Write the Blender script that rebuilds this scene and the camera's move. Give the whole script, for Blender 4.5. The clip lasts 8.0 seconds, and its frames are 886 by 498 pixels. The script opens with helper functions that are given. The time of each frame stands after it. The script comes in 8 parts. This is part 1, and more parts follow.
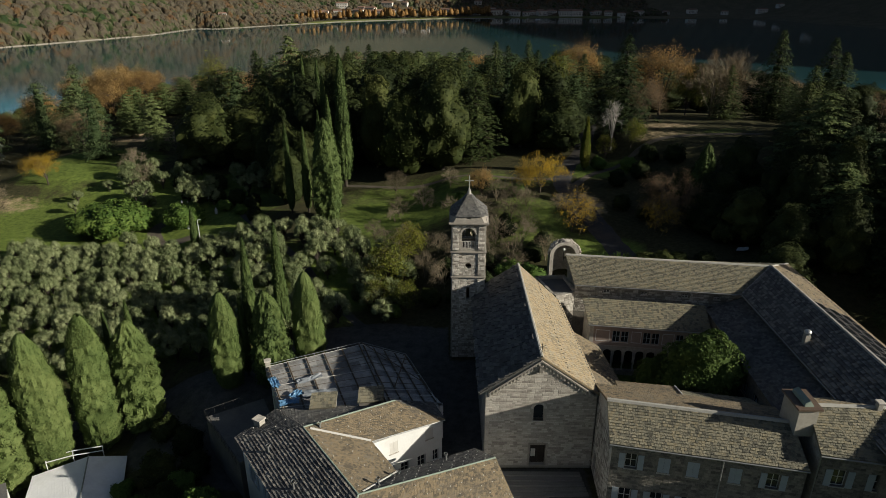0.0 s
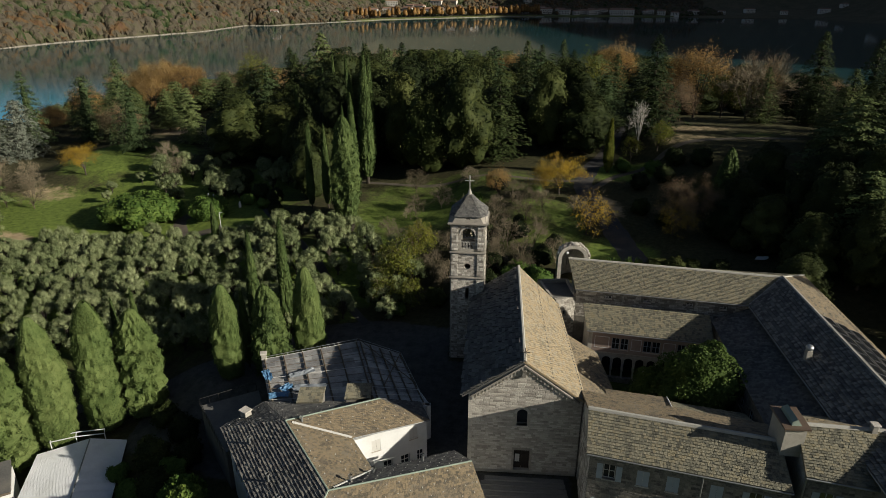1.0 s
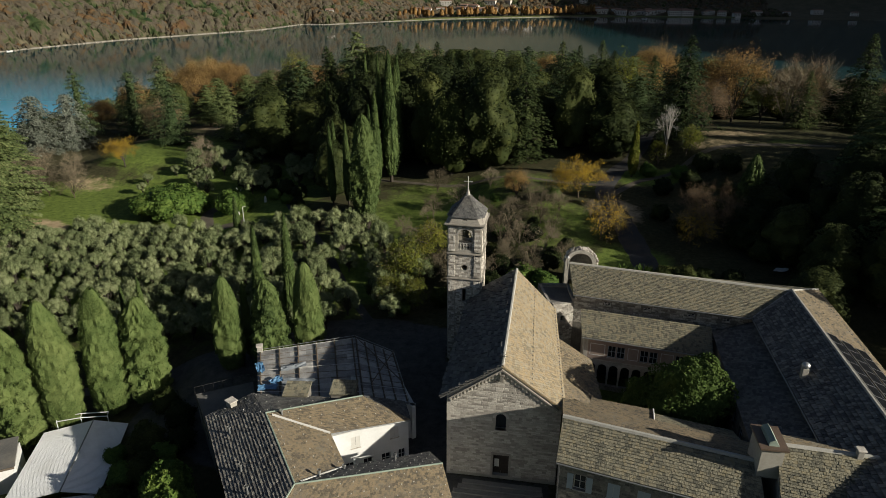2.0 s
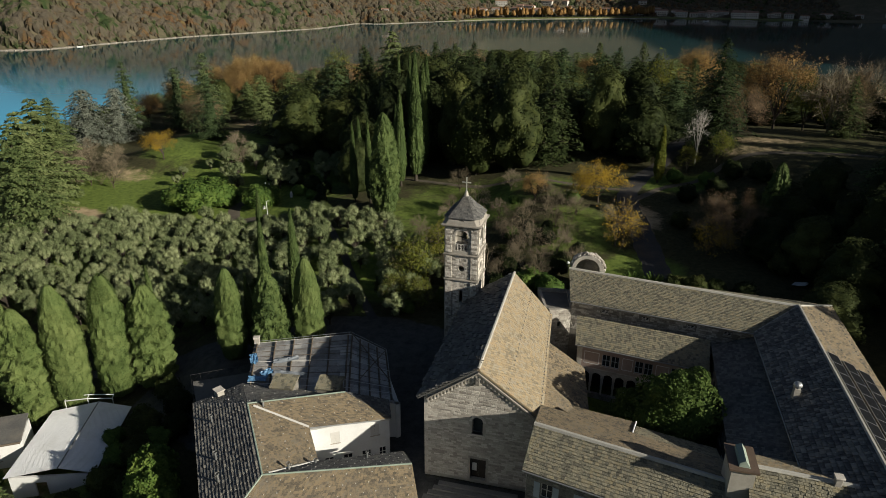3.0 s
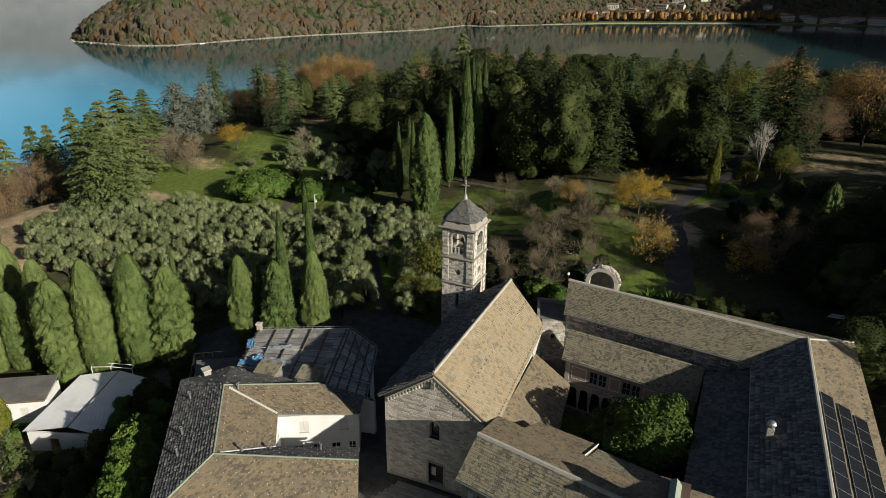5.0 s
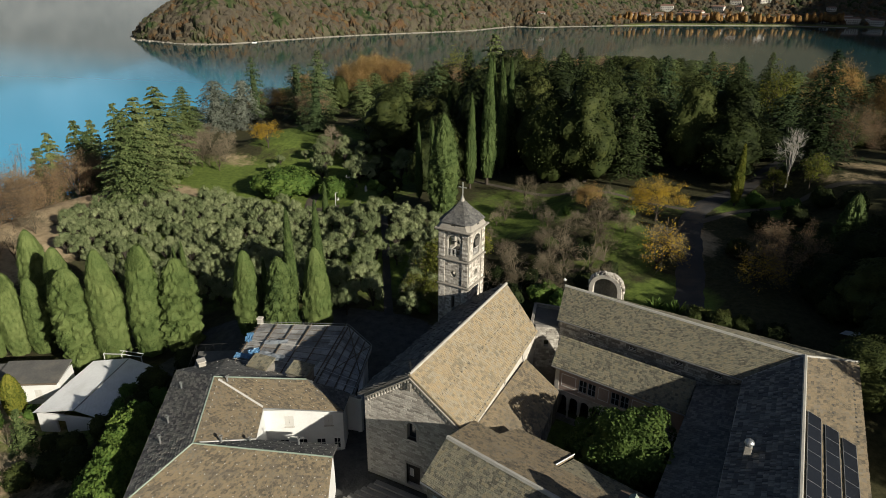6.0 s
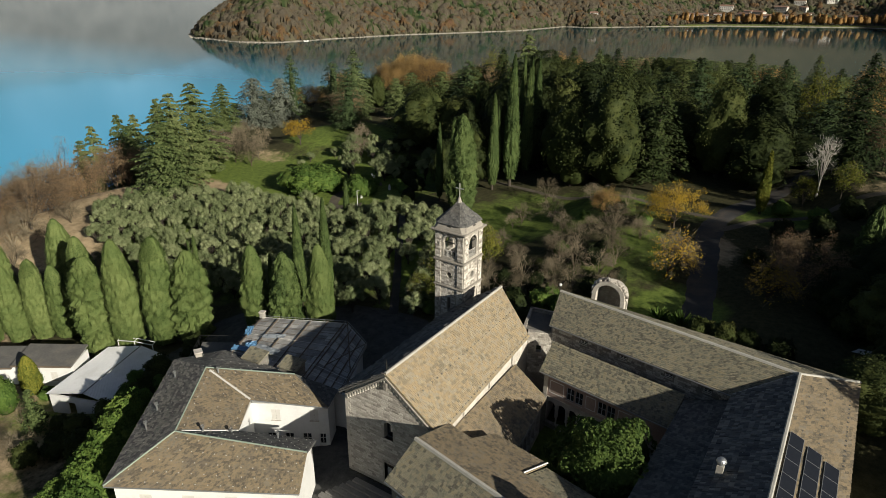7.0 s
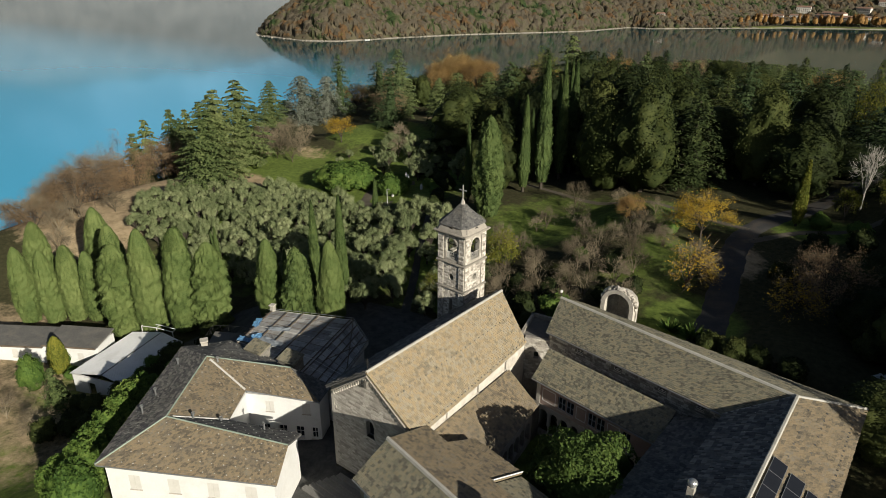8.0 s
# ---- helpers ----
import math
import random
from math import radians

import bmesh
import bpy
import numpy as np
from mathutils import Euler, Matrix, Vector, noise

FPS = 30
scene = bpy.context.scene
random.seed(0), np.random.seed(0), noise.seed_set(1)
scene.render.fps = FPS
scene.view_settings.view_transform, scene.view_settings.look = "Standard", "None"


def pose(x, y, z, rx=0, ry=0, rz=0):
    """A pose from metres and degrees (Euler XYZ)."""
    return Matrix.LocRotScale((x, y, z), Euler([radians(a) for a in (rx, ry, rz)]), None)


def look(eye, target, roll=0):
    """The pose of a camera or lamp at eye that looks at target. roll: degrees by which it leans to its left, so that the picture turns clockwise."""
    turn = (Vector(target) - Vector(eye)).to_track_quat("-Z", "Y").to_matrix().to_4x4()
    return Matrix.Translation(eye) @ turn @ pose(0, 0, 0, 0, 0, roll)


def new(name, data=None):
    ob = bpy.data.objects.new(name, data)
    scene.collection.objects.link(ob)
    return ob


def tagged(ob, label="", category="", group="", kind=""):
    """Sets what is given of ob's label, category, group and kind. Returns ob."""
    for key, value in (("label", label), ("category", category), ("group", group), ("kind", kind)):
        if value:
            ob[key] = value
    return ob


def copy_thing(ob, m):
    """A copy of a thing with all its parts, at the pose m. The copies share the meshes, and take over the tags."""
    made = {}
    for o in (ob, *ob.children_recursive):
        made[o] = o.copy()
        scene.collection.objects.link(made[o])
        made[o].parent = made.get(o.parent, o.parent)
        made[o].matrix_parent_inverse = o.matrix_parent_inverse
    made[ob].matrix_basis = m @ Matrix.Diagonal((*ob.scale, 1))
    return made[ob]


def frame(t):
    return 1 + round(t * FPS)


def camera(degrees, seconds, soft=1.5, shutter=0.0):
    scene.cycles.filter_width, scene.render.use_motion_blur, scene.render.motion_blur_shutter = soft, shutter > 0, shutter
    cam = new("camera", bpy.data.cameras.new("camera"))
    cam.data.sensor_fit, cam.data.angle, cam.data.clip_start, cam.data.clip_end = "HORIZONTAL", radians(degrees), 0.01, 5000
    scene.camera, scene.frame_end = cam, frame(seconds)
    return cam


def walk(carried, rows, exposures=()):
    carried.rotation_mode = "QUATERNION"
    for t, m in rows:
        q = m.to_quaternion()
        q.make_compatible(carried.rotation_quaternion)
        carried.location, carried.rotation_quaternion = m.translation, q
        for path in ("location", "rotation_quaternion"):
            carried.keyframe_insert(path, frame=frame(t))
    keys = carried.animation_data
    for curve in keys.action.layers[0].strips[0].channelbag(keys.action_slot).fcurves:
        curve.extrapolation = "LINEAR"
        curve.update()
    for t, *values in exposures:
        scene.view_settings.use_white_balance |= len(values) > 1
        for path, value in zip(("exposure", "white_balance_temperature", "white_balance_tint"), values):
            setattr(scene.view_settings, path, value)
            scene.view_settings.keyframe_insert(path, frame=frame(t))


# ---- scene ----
cam = camera(69.7, 8.0, soft=0.6)
PATH = [
    (0, (0.36, -0.898, 43.114), (0.347, 0.945, 42.338), 0.0),
    (0.5, (2.909, -0.697, 43.081), (2.827, 1.144, 42.305), 0.1),
    (1, (5.512, -0.332, 43.149), (5.361, 1.503, 42.368), 0.1),
    (2.5, (14.329, 1.273, 43.123), (13.948, 3.074, 42.342), 0.2),
    (3, (17.173, 2.08, 43.087), (16.717, 3.864, 42.305), 0.3),
    (3.5, (19.923, 2.882, 43.026), (19.396, 4.647, 42.248), 0.3),
    (4, (22.661, 3.83, 42.976), (22.058, 5.572, 42.2), 0.3),
    (4.5, (25.309, 4.912, 43.008), (24.632, 6.626, 42.231), 0.4),
    (6, (32.709, 8.633, 43.132), (31.835, 10.256, 42.355), 0.5),
    (6.5, (35.179, 10.132, 43.215), (34.242, 11.719, 42.437), 0.5),
    (7, (37.512, 11.744, 43.242), (36.511, 13.29, 42.463), 0.5),
    (7.5, (39.962, 13.555, 43.286), (38.889, 15.052, 42.506), 0.5),
    (8, (42.304, 15.505, 43.361), (41.158, 16.946, 42.58), 0.5),
]
walk(cam, [(t, look(eye, target, roll)) for t, eye, target, roll in PATH], [(0, 0.5), (3, 0.53), (8, 0.57)])

# ---- light ----
TO_SUN = Vector((0.895, -0.252, 0.36)).normalized()
sun = new("sun", bpy.data.lights.new("sun", "SUN"))
sun.data.energy, sun.data.angle, sun.data.color = 5.0, radians(0.53), (1.0, 0.93, 0.79)
sun.matrix_world = look(TO_SUN * 400, (0, 0, 0))
world = bpy.data.worlds.new("sky")
scene.world = world
world.use_nodes = True
sky = world.node_tree.nodes.new("ShaderNodeTexSky")
sky.sky_type, sky.sun_disc = "NISHITA", False
sky.sun_elevation, sky.sun_rotation = math.asin(TO_SUN.z), math.atan2(TO_SUN.x, TO_SUN.y)
sky.altitude, sky.air_density, sky.dust_density, sky.ozone_density = 250, 1.0, 2.5, 2.0
way = world.node_tree.nodes.new("ShaderNodeTexCoord")
cloud = world.node_tree.nodes.new("ShaderNodeTexNoise")
cloud.inputs["Scale"].default_value, cloud.inputs["Detail"].default_value, cloud.inputs["Roughness"].default_value = 3.2, 6.0, 0.6
world.node_tree.links.new(way.outputs["Generated"], cloud.inputs["Vector"])
veil = world.node_tree.nodes.new("ShaderNodeMapRange")
veil.inputs[1].default_value, veil.inputs[2].default_value, veil.inputs[3].default_value, veil.inputs[4].default_value = 0.5, 0.72, 1.0, 2.6
world.node_tree.links.new(cloud.outputs["Fac"], veil.inputs[0])
thick = world.node_tree.nodes.new("ShaderNodeVectorMath")
thick.operation = "SCALE"
world.node_tree.links.new(sky.outputs[0], thick.inputs[0])
world.node_tree.links.new(veil.outputs[0], thick.inputs["Scale"])
world.node_tree.links.new(thick.outputs[0], world.node_tree.nodes["Background"].inputs[0])
world.node_tree.nodes["Background"].inputs[1].default_value = 0.028

# ---- small tools ----
RNG = np.random.default_rng(7)


def np_mesh(name, verts, faces, smooth=False):
    """A mesh from arrays; faces all have the same number of corners."""
    verts, faces = np.asarray(verts, np.float32), np.asarray(faces, np.int32)
    me = bpy.data.meshes.new(name)
    n, k = faces.shape
    me.vertices.add(len(verts))
    me.vertices.foreach_set("co", verts.ravel())
    me.loops.add(n * k)
    me.loops.foreach_set("vertex_index", faces.ravel())
    me.polygons.add(n)
    me.polygons.foreach_set("loop_start", np.arange(0, n * k, k, dtype=np.int32))
    me.polygons.foreach_set("loop_total", np.full(n, k, np.int32))
    me.polygons.foreach_set("use_smooth", np.full(n, smooth))
    me.update(calc_edges=True)
    return me


def part(name, shape, material, parent=None, label="", kind=""):
    """Links a bmesh or a mesh as one object under a thing or a part."""
    if isinstance(shape, bmesh.types.BMesh):
        bmesh.ops.recalc_face_normals(shape, faces=shape.faces)
        bmesh.ops.remove_doubles(shape, verts=shape.verts, dist=0.0002)
        me = bpy.data.meshes.new(name)
        shape.to_mesh(me)
        shape.free()
    else:
        me = shape
    if not me.materials:
        me.materials.append(material)
    ob = new(name, me)
    if parent is not None:
        ob.parent = parent
    return tagged(ob, label, "", "", kind)


def thing(name, label, category, group="", at=(0, 0, 0), kind=""):
    ob = new(name)
    ob.location = at
    ob.empty_display_size = 0.2
    return tagged(ob, label, category, group, kind)


def solid(bm, low, high):
    """A closed prism between two rings of points of the same count."""
    a = [bm.verts.new(p) for p in low]
    b = [bm.verts.new(p) for p in high]
    n = len(a)
    bm.faces.new(a[::-1])
    bm.faces.new(b)
    for i in range(n):
        bm.faces.new((a[i], a[(i + 1) % n], b[(i + 1) % n], b[i]))


def box(bm, x0, x1, y0, y1, z0, z1, m=Matrix()):
    solid(bm, [m @ Vector(p) for p in ((x0, y0, z0), (x1, y0, z0), (x1, y1, z0), (x0, y1, z0))],
          [m @ Vector(p) for p in ((x0, y0, z1), (x1, y0, z1), (x1, y1, z1), (x0, y1, z1))])


def tube(points, radii, sides=6, m=None):
    """Verts and quads of a bent, tapered pipe."""
    pts = np.asarray(points, float)
    n = len(pts)
    d = np.gradient(pts, axis=0)
    d /= np.linalg.norm(d, axis=1)[:, None] + 1e-9
    ref = np.where(np.abs(d[:, 2:3]) > 0.9, np.array([[1.0, 0, 0]]), np.array([[0, 0, 1.0]]))
    a = np.cross(d, ref)
    a /= np.linalg.norm(a, axis=1)[:, None] + 1e-9
    b = np.cross(d, a)
    ang = np.arange(sides) * 2 * np.pi / sides
    r = np.asarray(radii, float)[:, None, None]
    v = pts[:, None] + r * (np.cos(ang)[None, :, None] * a[:, None] + np.sin(ang)[None, :, None] * b[:, None])
    i, j = np.meshgrid(np.arange(n - 1), np.arange(sides), indexing="ij")
    k = (j + 1) % sides
    f = np.stack([i * sides + j, i * sides + k, (i + 1) * sides + k, (i + 1) * sides + j], -1).reshape(-1, 4)
    return v.reshape(-1, 3), f


def merged(pieces):
    vs, fs, n = [], [], 0
    for v, f in pieces:
        vs.append(v)
        fs.append(np.asarray(f) + n)
        n += len(v)
    return np.concatenate(vs), np.concatenate(fs)


def rod(name, points, radius, material, parent, sides=6, label=""):
    v, f = tube(points, [radius] * len(points), sides)
    return part(name, np_mesh(name, v, f, True), material, parent, label)


# ---- materials ----
def node(nt, kind, **inputs):
    n = nt.nodes.new(kind)
    for key, value in inputs.items():
        n.inputs[key.replace("_", " ")].default_value = value
    return n


SINGLE = {}


def pieces_of(name, stops, *args, **kw):
    """A surface for joined pieces; its twin for pieces that are objects of their own varies by object instead."""
    vary = kw.pop("island", 0.3)
    joined = surface(name, stops, *args, island=vary, **kw)
    SINGLE[joined.name] = surface(name + "_piece", stops, *args, each=vary, **kw)
    return joined


def surface(name, stops, scale=1.0, grain=9.0, rough=0.85, bump=0.25, spec=0.3, island=0.0, each=0.0, metal=0.0, stain=None, stain_scale=0.35, stain_amount=0.5, stretch=(1, 1, 1), spots=None, mottle=0.55, speckle=0.45):
    """A rough surface whose colour wanders between stops at two scales; island and each: how far single pieces and objects differ."""
    m = bpy.data.materials.new(name)
    m.use_nodes = True
    nt = m.node_tree
    bsdf = nt.nodes["Principled BSDF"]
    geo = nt.nodes.new("ShaderNodeNewGeometry")
    vec = nt.nodes.new("ShaderNodeVectorMath")
    vec.operation = "MULTIPLY"
    vec.inputs[1].default_value = stretch
    nt.links.new(geo.outputs["Position"], vec.inputs[0])
    big = node(nt, "ShaderNodeTexNoise", Scale=scale, Detail=5.0, Roughness=0.6)
    fine = node(nt, "ShaderNodeTexNoise", Scale=scale * grain, Detail=4.0, Roughness=0.65)
    for t in (big, fine):
        nt.links.new(vec.outputs[0], t.inputs["Vector"])
    total = nt.nodes.new("ShaderNodeMath")
    total.operation = "MULTIPLY_ADD"
    total.inputs[1].default_value = speckle
    nt.links.new(fine.outputs["Fac"], total.inputs[0])
    half = nt.nodes.new("ShaderNodeMath")
    half.operation = "MULTIPLY_ADD"
    half.inputs[1].default_value, half.inputs[2].default_value = mottle, 0.5 - speckle / 2 - mottle / 2
    nt.links.new(big.outputs["Fac"], half.inputs[0])
    nt.links.new(half.outputs[0], total.inputs[2])
    value = total.outputs[0]
    for amount, source in ((island, geo.outputs["Random Per Island"]), (each, nt.nodes.new("ShaderNodeObjectInfo").outputs["Random"] if each else None)):
        if amount:
            shift = nt.nodes.new("ShaderNodeMath")
            shift.operation = "MULTIPLY_ADD"
            shift.inputs[1].default_value = amount
            nt.links.new(source, shift.inputs[0])
            less = nt.nodes.new("ShaderNodeMath")
            less.inputs[1].default_value = -amount / 2
            nt.links.new(value, less.inputs[0])
            nt.links.new(less.outputs[0], shift.inputs[2])
            value = shift.outputs[0]
    ramp = nt.nodes.new("ShaderNodeValToRGB")
    while len(ramp.color_ramp.elements) < len(stops):
        ramp.color_ramp.elements.new(0.5)
    for i, c in enumerate(stops):
        e = ramp.color_ramp.elements[i]
        e.position = 0.3 + 0.4 * i / max(1, len(stops) - 1)
        e.color = (*c, 1)
    nt.links.new(value, ramp.inputs[0])
    colour = ramp.outputs[0]
    for amount, tint, size in ((stain_amount, stain, stain_scale), (0.8, spots, stain_scale * 14)):
        if tint:
            blot = node(nt, "ShaderNodeTexNoise", Scale=size, Detail=6.0, Roughness=0.7)
            nt.links.new(vec.outputs[0], blot.inputs["Vector"])
            cut = nt.nodes.new("ShaderNodeMapRange")
            cut.inputs[1].default_value, cut.inputs[2].default_value = (0.5, 0.66) if size == stain_scale else (0.62, 0.7)
            cut.inputs[4].default_value = amount
            nt.links.new(blot.outputs["Fac"], cut.inputs[0])
            mix = nt.nodes.new("ShaderNodeMix")
            mix.data_type = "RGBA"
            nt.links.new(cut.outputs[0], mix.inputs["Factor"])
            nt.links.new(colour, mix.inputs[6])
            mix.inputs[7].default_value = (*tint, 1)
            colour = mix.outputs[2]
    nt.links.new(colour, bsdf.inputs["Base Color"])
    bsdf.inputs["Roughness"].default_value, bsdf.inputs["Metallic"].default_value = rough, metal
    bsdf.inputs["Specular IOR Level"].default_value = spec
    if bump:
        b = node(nt, "ShaderNodeBump", Strength=bump, Distance=0.06)
        nt.links.new(fine.outputs["Fac"], b.inputs["Height"])
        nt.links.new(b.outputs[0], bsdf.inputs["Normal"])
    return m


def foliage(name, stops, each=0.5, island=0.5, through_light=0.25):
    """Leaves: colour by leaf and by plant, a little light coming through."""
    m = bpy.data.materials.new(name)
    m.use_nodes = True
    nt = m.node_tree
    bsdf, out = nt.nodes["Principled BSDF"], nt.nodes["Material Output"]
    geo, info = nt.nodes.new("ShaderNodeNewGeometry"), nt.nodes.new("ShaderNodeObjectInfo")
    clump = node(nt, "ShaderNodeTexNoise", Scale=0.45, Detail=3.0)
    nt.links.new(geo.outputs["Position"], clump.inputs["Vector"])
    a = nt.nodes.new("ShaderNodeMath")
    a.operation = "MULTIPLY_ADD"
    a.inputs[1].default_value = island * 0.6
    nt.links.new(geo.outputs["Random Per Island"], a.inputs[0])
    b = nt.nodes.new("ShaderNodeMath")
    b.operation = "MULTIPLY_ADD"
    b.inputs[1].default_value = each * 0.6
    nt.links.new(info.outputs["Random"], b.inputs[0])
    c = nt.nodes.new("ShaderNodeMath")
    c.operation = "MULTIPLY_ADD"
    c.inputs[1].default_value, c.inputs[2].default_value = 0.6, 0.2 - 0.3 * (island + each)
    nt.links.new(clump.outputs["Fac"], c.inputs[0])
    nt.links.new(c.outputs[0], b.inputs[2])
    nt.links.new(b.outputs[0], a.inputs[2])
    speck = node(nt, "ShaderNodeTexNoise", Scale=5.0, Detail=3.0, Roughness=0.7)
    nt.links.new(geo.outputs["Position"], speck.inputs["Vector"])
    e = nt.nodes.new("ShaderNodeMath")
    e.operation = "MULTIPLY_ADD"
    e.inputs[1].default_value = 0.4
    nt.links.new(speck.outputs["Fac"], e.inputs[0])
    less = nt.nodes.new("ShaderNodeMath")
    less.inputs[1].default_value = -0.2
    nt.links.new(a.outputs[0], less.inputs[0])
    nt.links.new(less.outputs[0], e.inputs[2])
    ramp = nt.nodes.new("ShaderNodeValToRGB")
    while len(ramp.color_ramp.elements) < len(stops):
        ramp.color_ramp.elements.new(0.5)
    for i, col in enumerate(stops):
        ramp.color_ramp.elements[i].position = 0.22 + 0.56 * i / max(1, len(stops) - 1)
        ramp.color_ramp.elements[i].color = (*col, 1)
    nt.links.new(e.outputs[0], ramp.inputs[0])
    nt.links.new(ramp.outputs[0], bsdf.inputs["Base Color"])
    bsdf.inputs["Roughness"].default_value, bsdf.inputs["Specular IOR Level"].default_value = 0.7, 0.1
    fleck = node(nt, "ShaderNodeTexNoise", Scale=3.2, Detail=4.0, Roughness=0.7)
    nt.links.new(geo.outputs["Position"], fleck.inputs["Vector"])
    relief = node(nt, "ShaderNodeBump", Strength=0.5, Distance=0.12)
    nt.links.new(fleck.outputs["Fac"], relief.inputs["Height"])
    nt.links.new(relief.outputs[0], bsdf.inputs["Normal"])
    thin = nt.nodes.new("ShaderNodeBsdfTranslucent")
    nt.links.new(ramp.outputs[0], thin.inputs["Color"])
    mix = nt.nodes.new("ShaderNodeMixShader")
    mix.inputs[0].default_value = through_light
    nt.links.new(bsdf.outputs[0], mix.inputs[1])
    nt.links.new(thin.outputs[0], mix.inputs[2])
    nt.links.new(mix.outputs[0], out.inputs["Surface"])
    return m


def plain(name, colour, rough=0.5, metal=0.0, spec=0.5):
    return surface(name, [tuple(c * 0.88 for c in colour), tuple(min(1, c * 1.1) for c in colour)], scale=2.0, grain=12, rough=rough, metal=metal, spec=spec, bump=0.05)


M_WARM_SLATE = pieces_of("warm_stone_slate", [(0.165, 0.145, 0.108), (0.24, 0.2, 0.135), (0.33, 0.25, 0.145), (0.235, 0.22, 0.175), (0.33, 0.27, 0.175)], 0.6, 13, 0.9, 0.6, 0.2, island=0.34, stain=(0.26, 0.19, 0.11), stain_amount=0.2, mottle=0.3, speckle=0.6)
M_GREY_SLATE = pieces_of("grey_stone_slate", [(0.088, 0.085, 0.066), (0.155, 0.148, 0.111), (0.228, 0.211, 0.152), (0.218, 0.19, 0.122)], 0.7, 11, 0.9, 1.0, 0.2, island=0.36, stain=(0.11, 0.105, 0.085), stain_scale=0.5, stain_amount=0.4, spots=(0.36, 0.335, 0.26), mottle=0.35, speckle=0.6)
# Dark slate, lowered further to carry the shade of the church's west slope.
M_DARK_AND_SHADED_SLATE = pieces_of("dark_and_shaded_slate", [(0.055, 0.056, 0.056), (0.095, 0.095, 0.092), (0.155, 0.15, 0.14)], 0.8, 13, 0.8, 0.8, 0.35, island=0.36, stain=(0.14, 0.122, 0.09), stain_amount=0.25, spots=(0.25, 0.24, 0.21), mottle=0.3, speckle=0.55)
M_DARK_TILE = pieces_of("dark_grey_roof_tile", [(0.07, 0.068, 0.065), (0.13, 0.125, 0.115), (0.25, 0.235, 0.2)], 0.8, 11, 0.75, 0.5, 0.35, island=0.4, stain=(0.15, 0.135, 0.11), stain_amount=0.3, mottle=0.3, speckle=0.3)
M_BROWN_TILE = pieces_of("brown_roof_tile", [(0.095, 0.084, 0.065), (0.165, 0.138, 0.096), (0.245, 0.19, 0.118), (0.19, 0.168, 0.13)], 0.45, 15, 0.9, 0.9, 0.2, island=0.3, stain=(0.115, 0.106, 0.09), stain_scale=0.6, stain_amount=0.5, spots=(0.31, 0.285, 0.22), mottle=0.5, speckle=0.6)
M_STONE = pieces_of("rubble_stone", [(0.17, 0.155, 0.135), (0.32, 0.3, 0.265), (0.5, 0.475, 0.42)], 1.3, 6, 0.9, 0.5, 0.2, island=0.4, stain=(0.2, 0.18, 0.15), stain_amount=0.35)
M_PALE_STONE = surface("pale_dressed_stone", [(0.3, 0.28, 0.25), (0.45, 0.42, 0.37), (0.58, 0.55, 0.49)], 1.5, 7, 0.85, 0.3, 0.25, island=0.15, stain=(0.24, 0.22, 0.19))
M_TOWER_STONE = pieces_of("tower_stone", [(0.2, 0.18, 0.155), (0.4, 0.37, 0.325), (0.6, 0.565, 0.505)], 1.6, 6, 0.9, 0.5, 0.2, island=0.45, stain=(0.2, 0.18, 0.16), stain_scale=0.5, stain_amount=0.35)
M_FRONT_STONE = pieces_of("pale_weathered_facing_stone", [(0.23, 0.21, 0.185), (0.36, 0.335, 0.295), (0.47, 0.44, 0.39)], 1.1, 8, 0.9, 0.4, 0.2, island=0.4, stain=(0.28, 0.25, 0.21), stain_amount=0.35, speckle=0.35)
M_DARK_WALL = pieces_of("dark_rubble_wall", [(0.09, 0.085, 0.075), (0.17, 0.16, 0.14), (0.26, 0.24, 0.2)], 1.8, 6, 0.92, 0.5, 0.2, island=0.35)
M_CORNICE = surface("grey_string_course_stone", [(0.2, 0.185, 0.16), (0.34, 0.315, 0.275)], 1.6, 7, 0.9, 0.35, 0.2, stain=(0.16, 0.15, 0.13))
M_MORTAR = surface("lime_mortar", [(0.26, 0.245, 0.21), (0.36, 0.34, 0.3)], 2.5, 7, 0.95, 0.3, 0.15)
M_RIDGE = surface("pale_ridge_mortar", [(0.3, 0.29, 0.26), (0.42, 0.41, 0.37)], 1.5, 8, 0.9, 0.3, 0.2, stain=(0.22, 0.22, 0.19))
M_WHITE = surface("white_render", [(0.54, 0.545, 0.535), (0.65, 0.655, 0.645)], 0.5, 14, 0.85, 0.08, 0.25, stain=(0.48, 0.47, 0.44), stain_amount=0.35)
M_PINK = surface("faded_pink_plaster", [(0.27, 0.21, 0.18), (0.36, 0.28, 0.245)], 0.8, 10, 0.9, 0.15, 0.2, stain=(0.4, 0.36, 0.32))
M_SHUTTER = plain("blue_grey_shutter_paint", (0.3, 0.35, 0.39), 0.6)
M_PALE_SHUTTER = plain("pale_grey_shutter_paint", (0.5, 0.49, 0.46), 0.6)
M_WOOD = surface("weathered_wood", [(0.07, 0.055, 0.04), (0.15, 0.12, 0.09)], 3, 6, 0.8, 0.3, 0.3, stretch=(1, 1, 6))
M_DOOR = surface("dark_door_wood", [(0.018, 0.014, 0.011), (0.04, 0.03, 0.022)], 3, 6, 0.6, 0.2, 0.4, stretch=(1, 1, 5))
M_COPPER = surface("green_copper", [(0.17, 0.22, 0.18), (0.26, 0.31, 0.26)], 1.2, 8, 0.7, 0.1, 0.3)
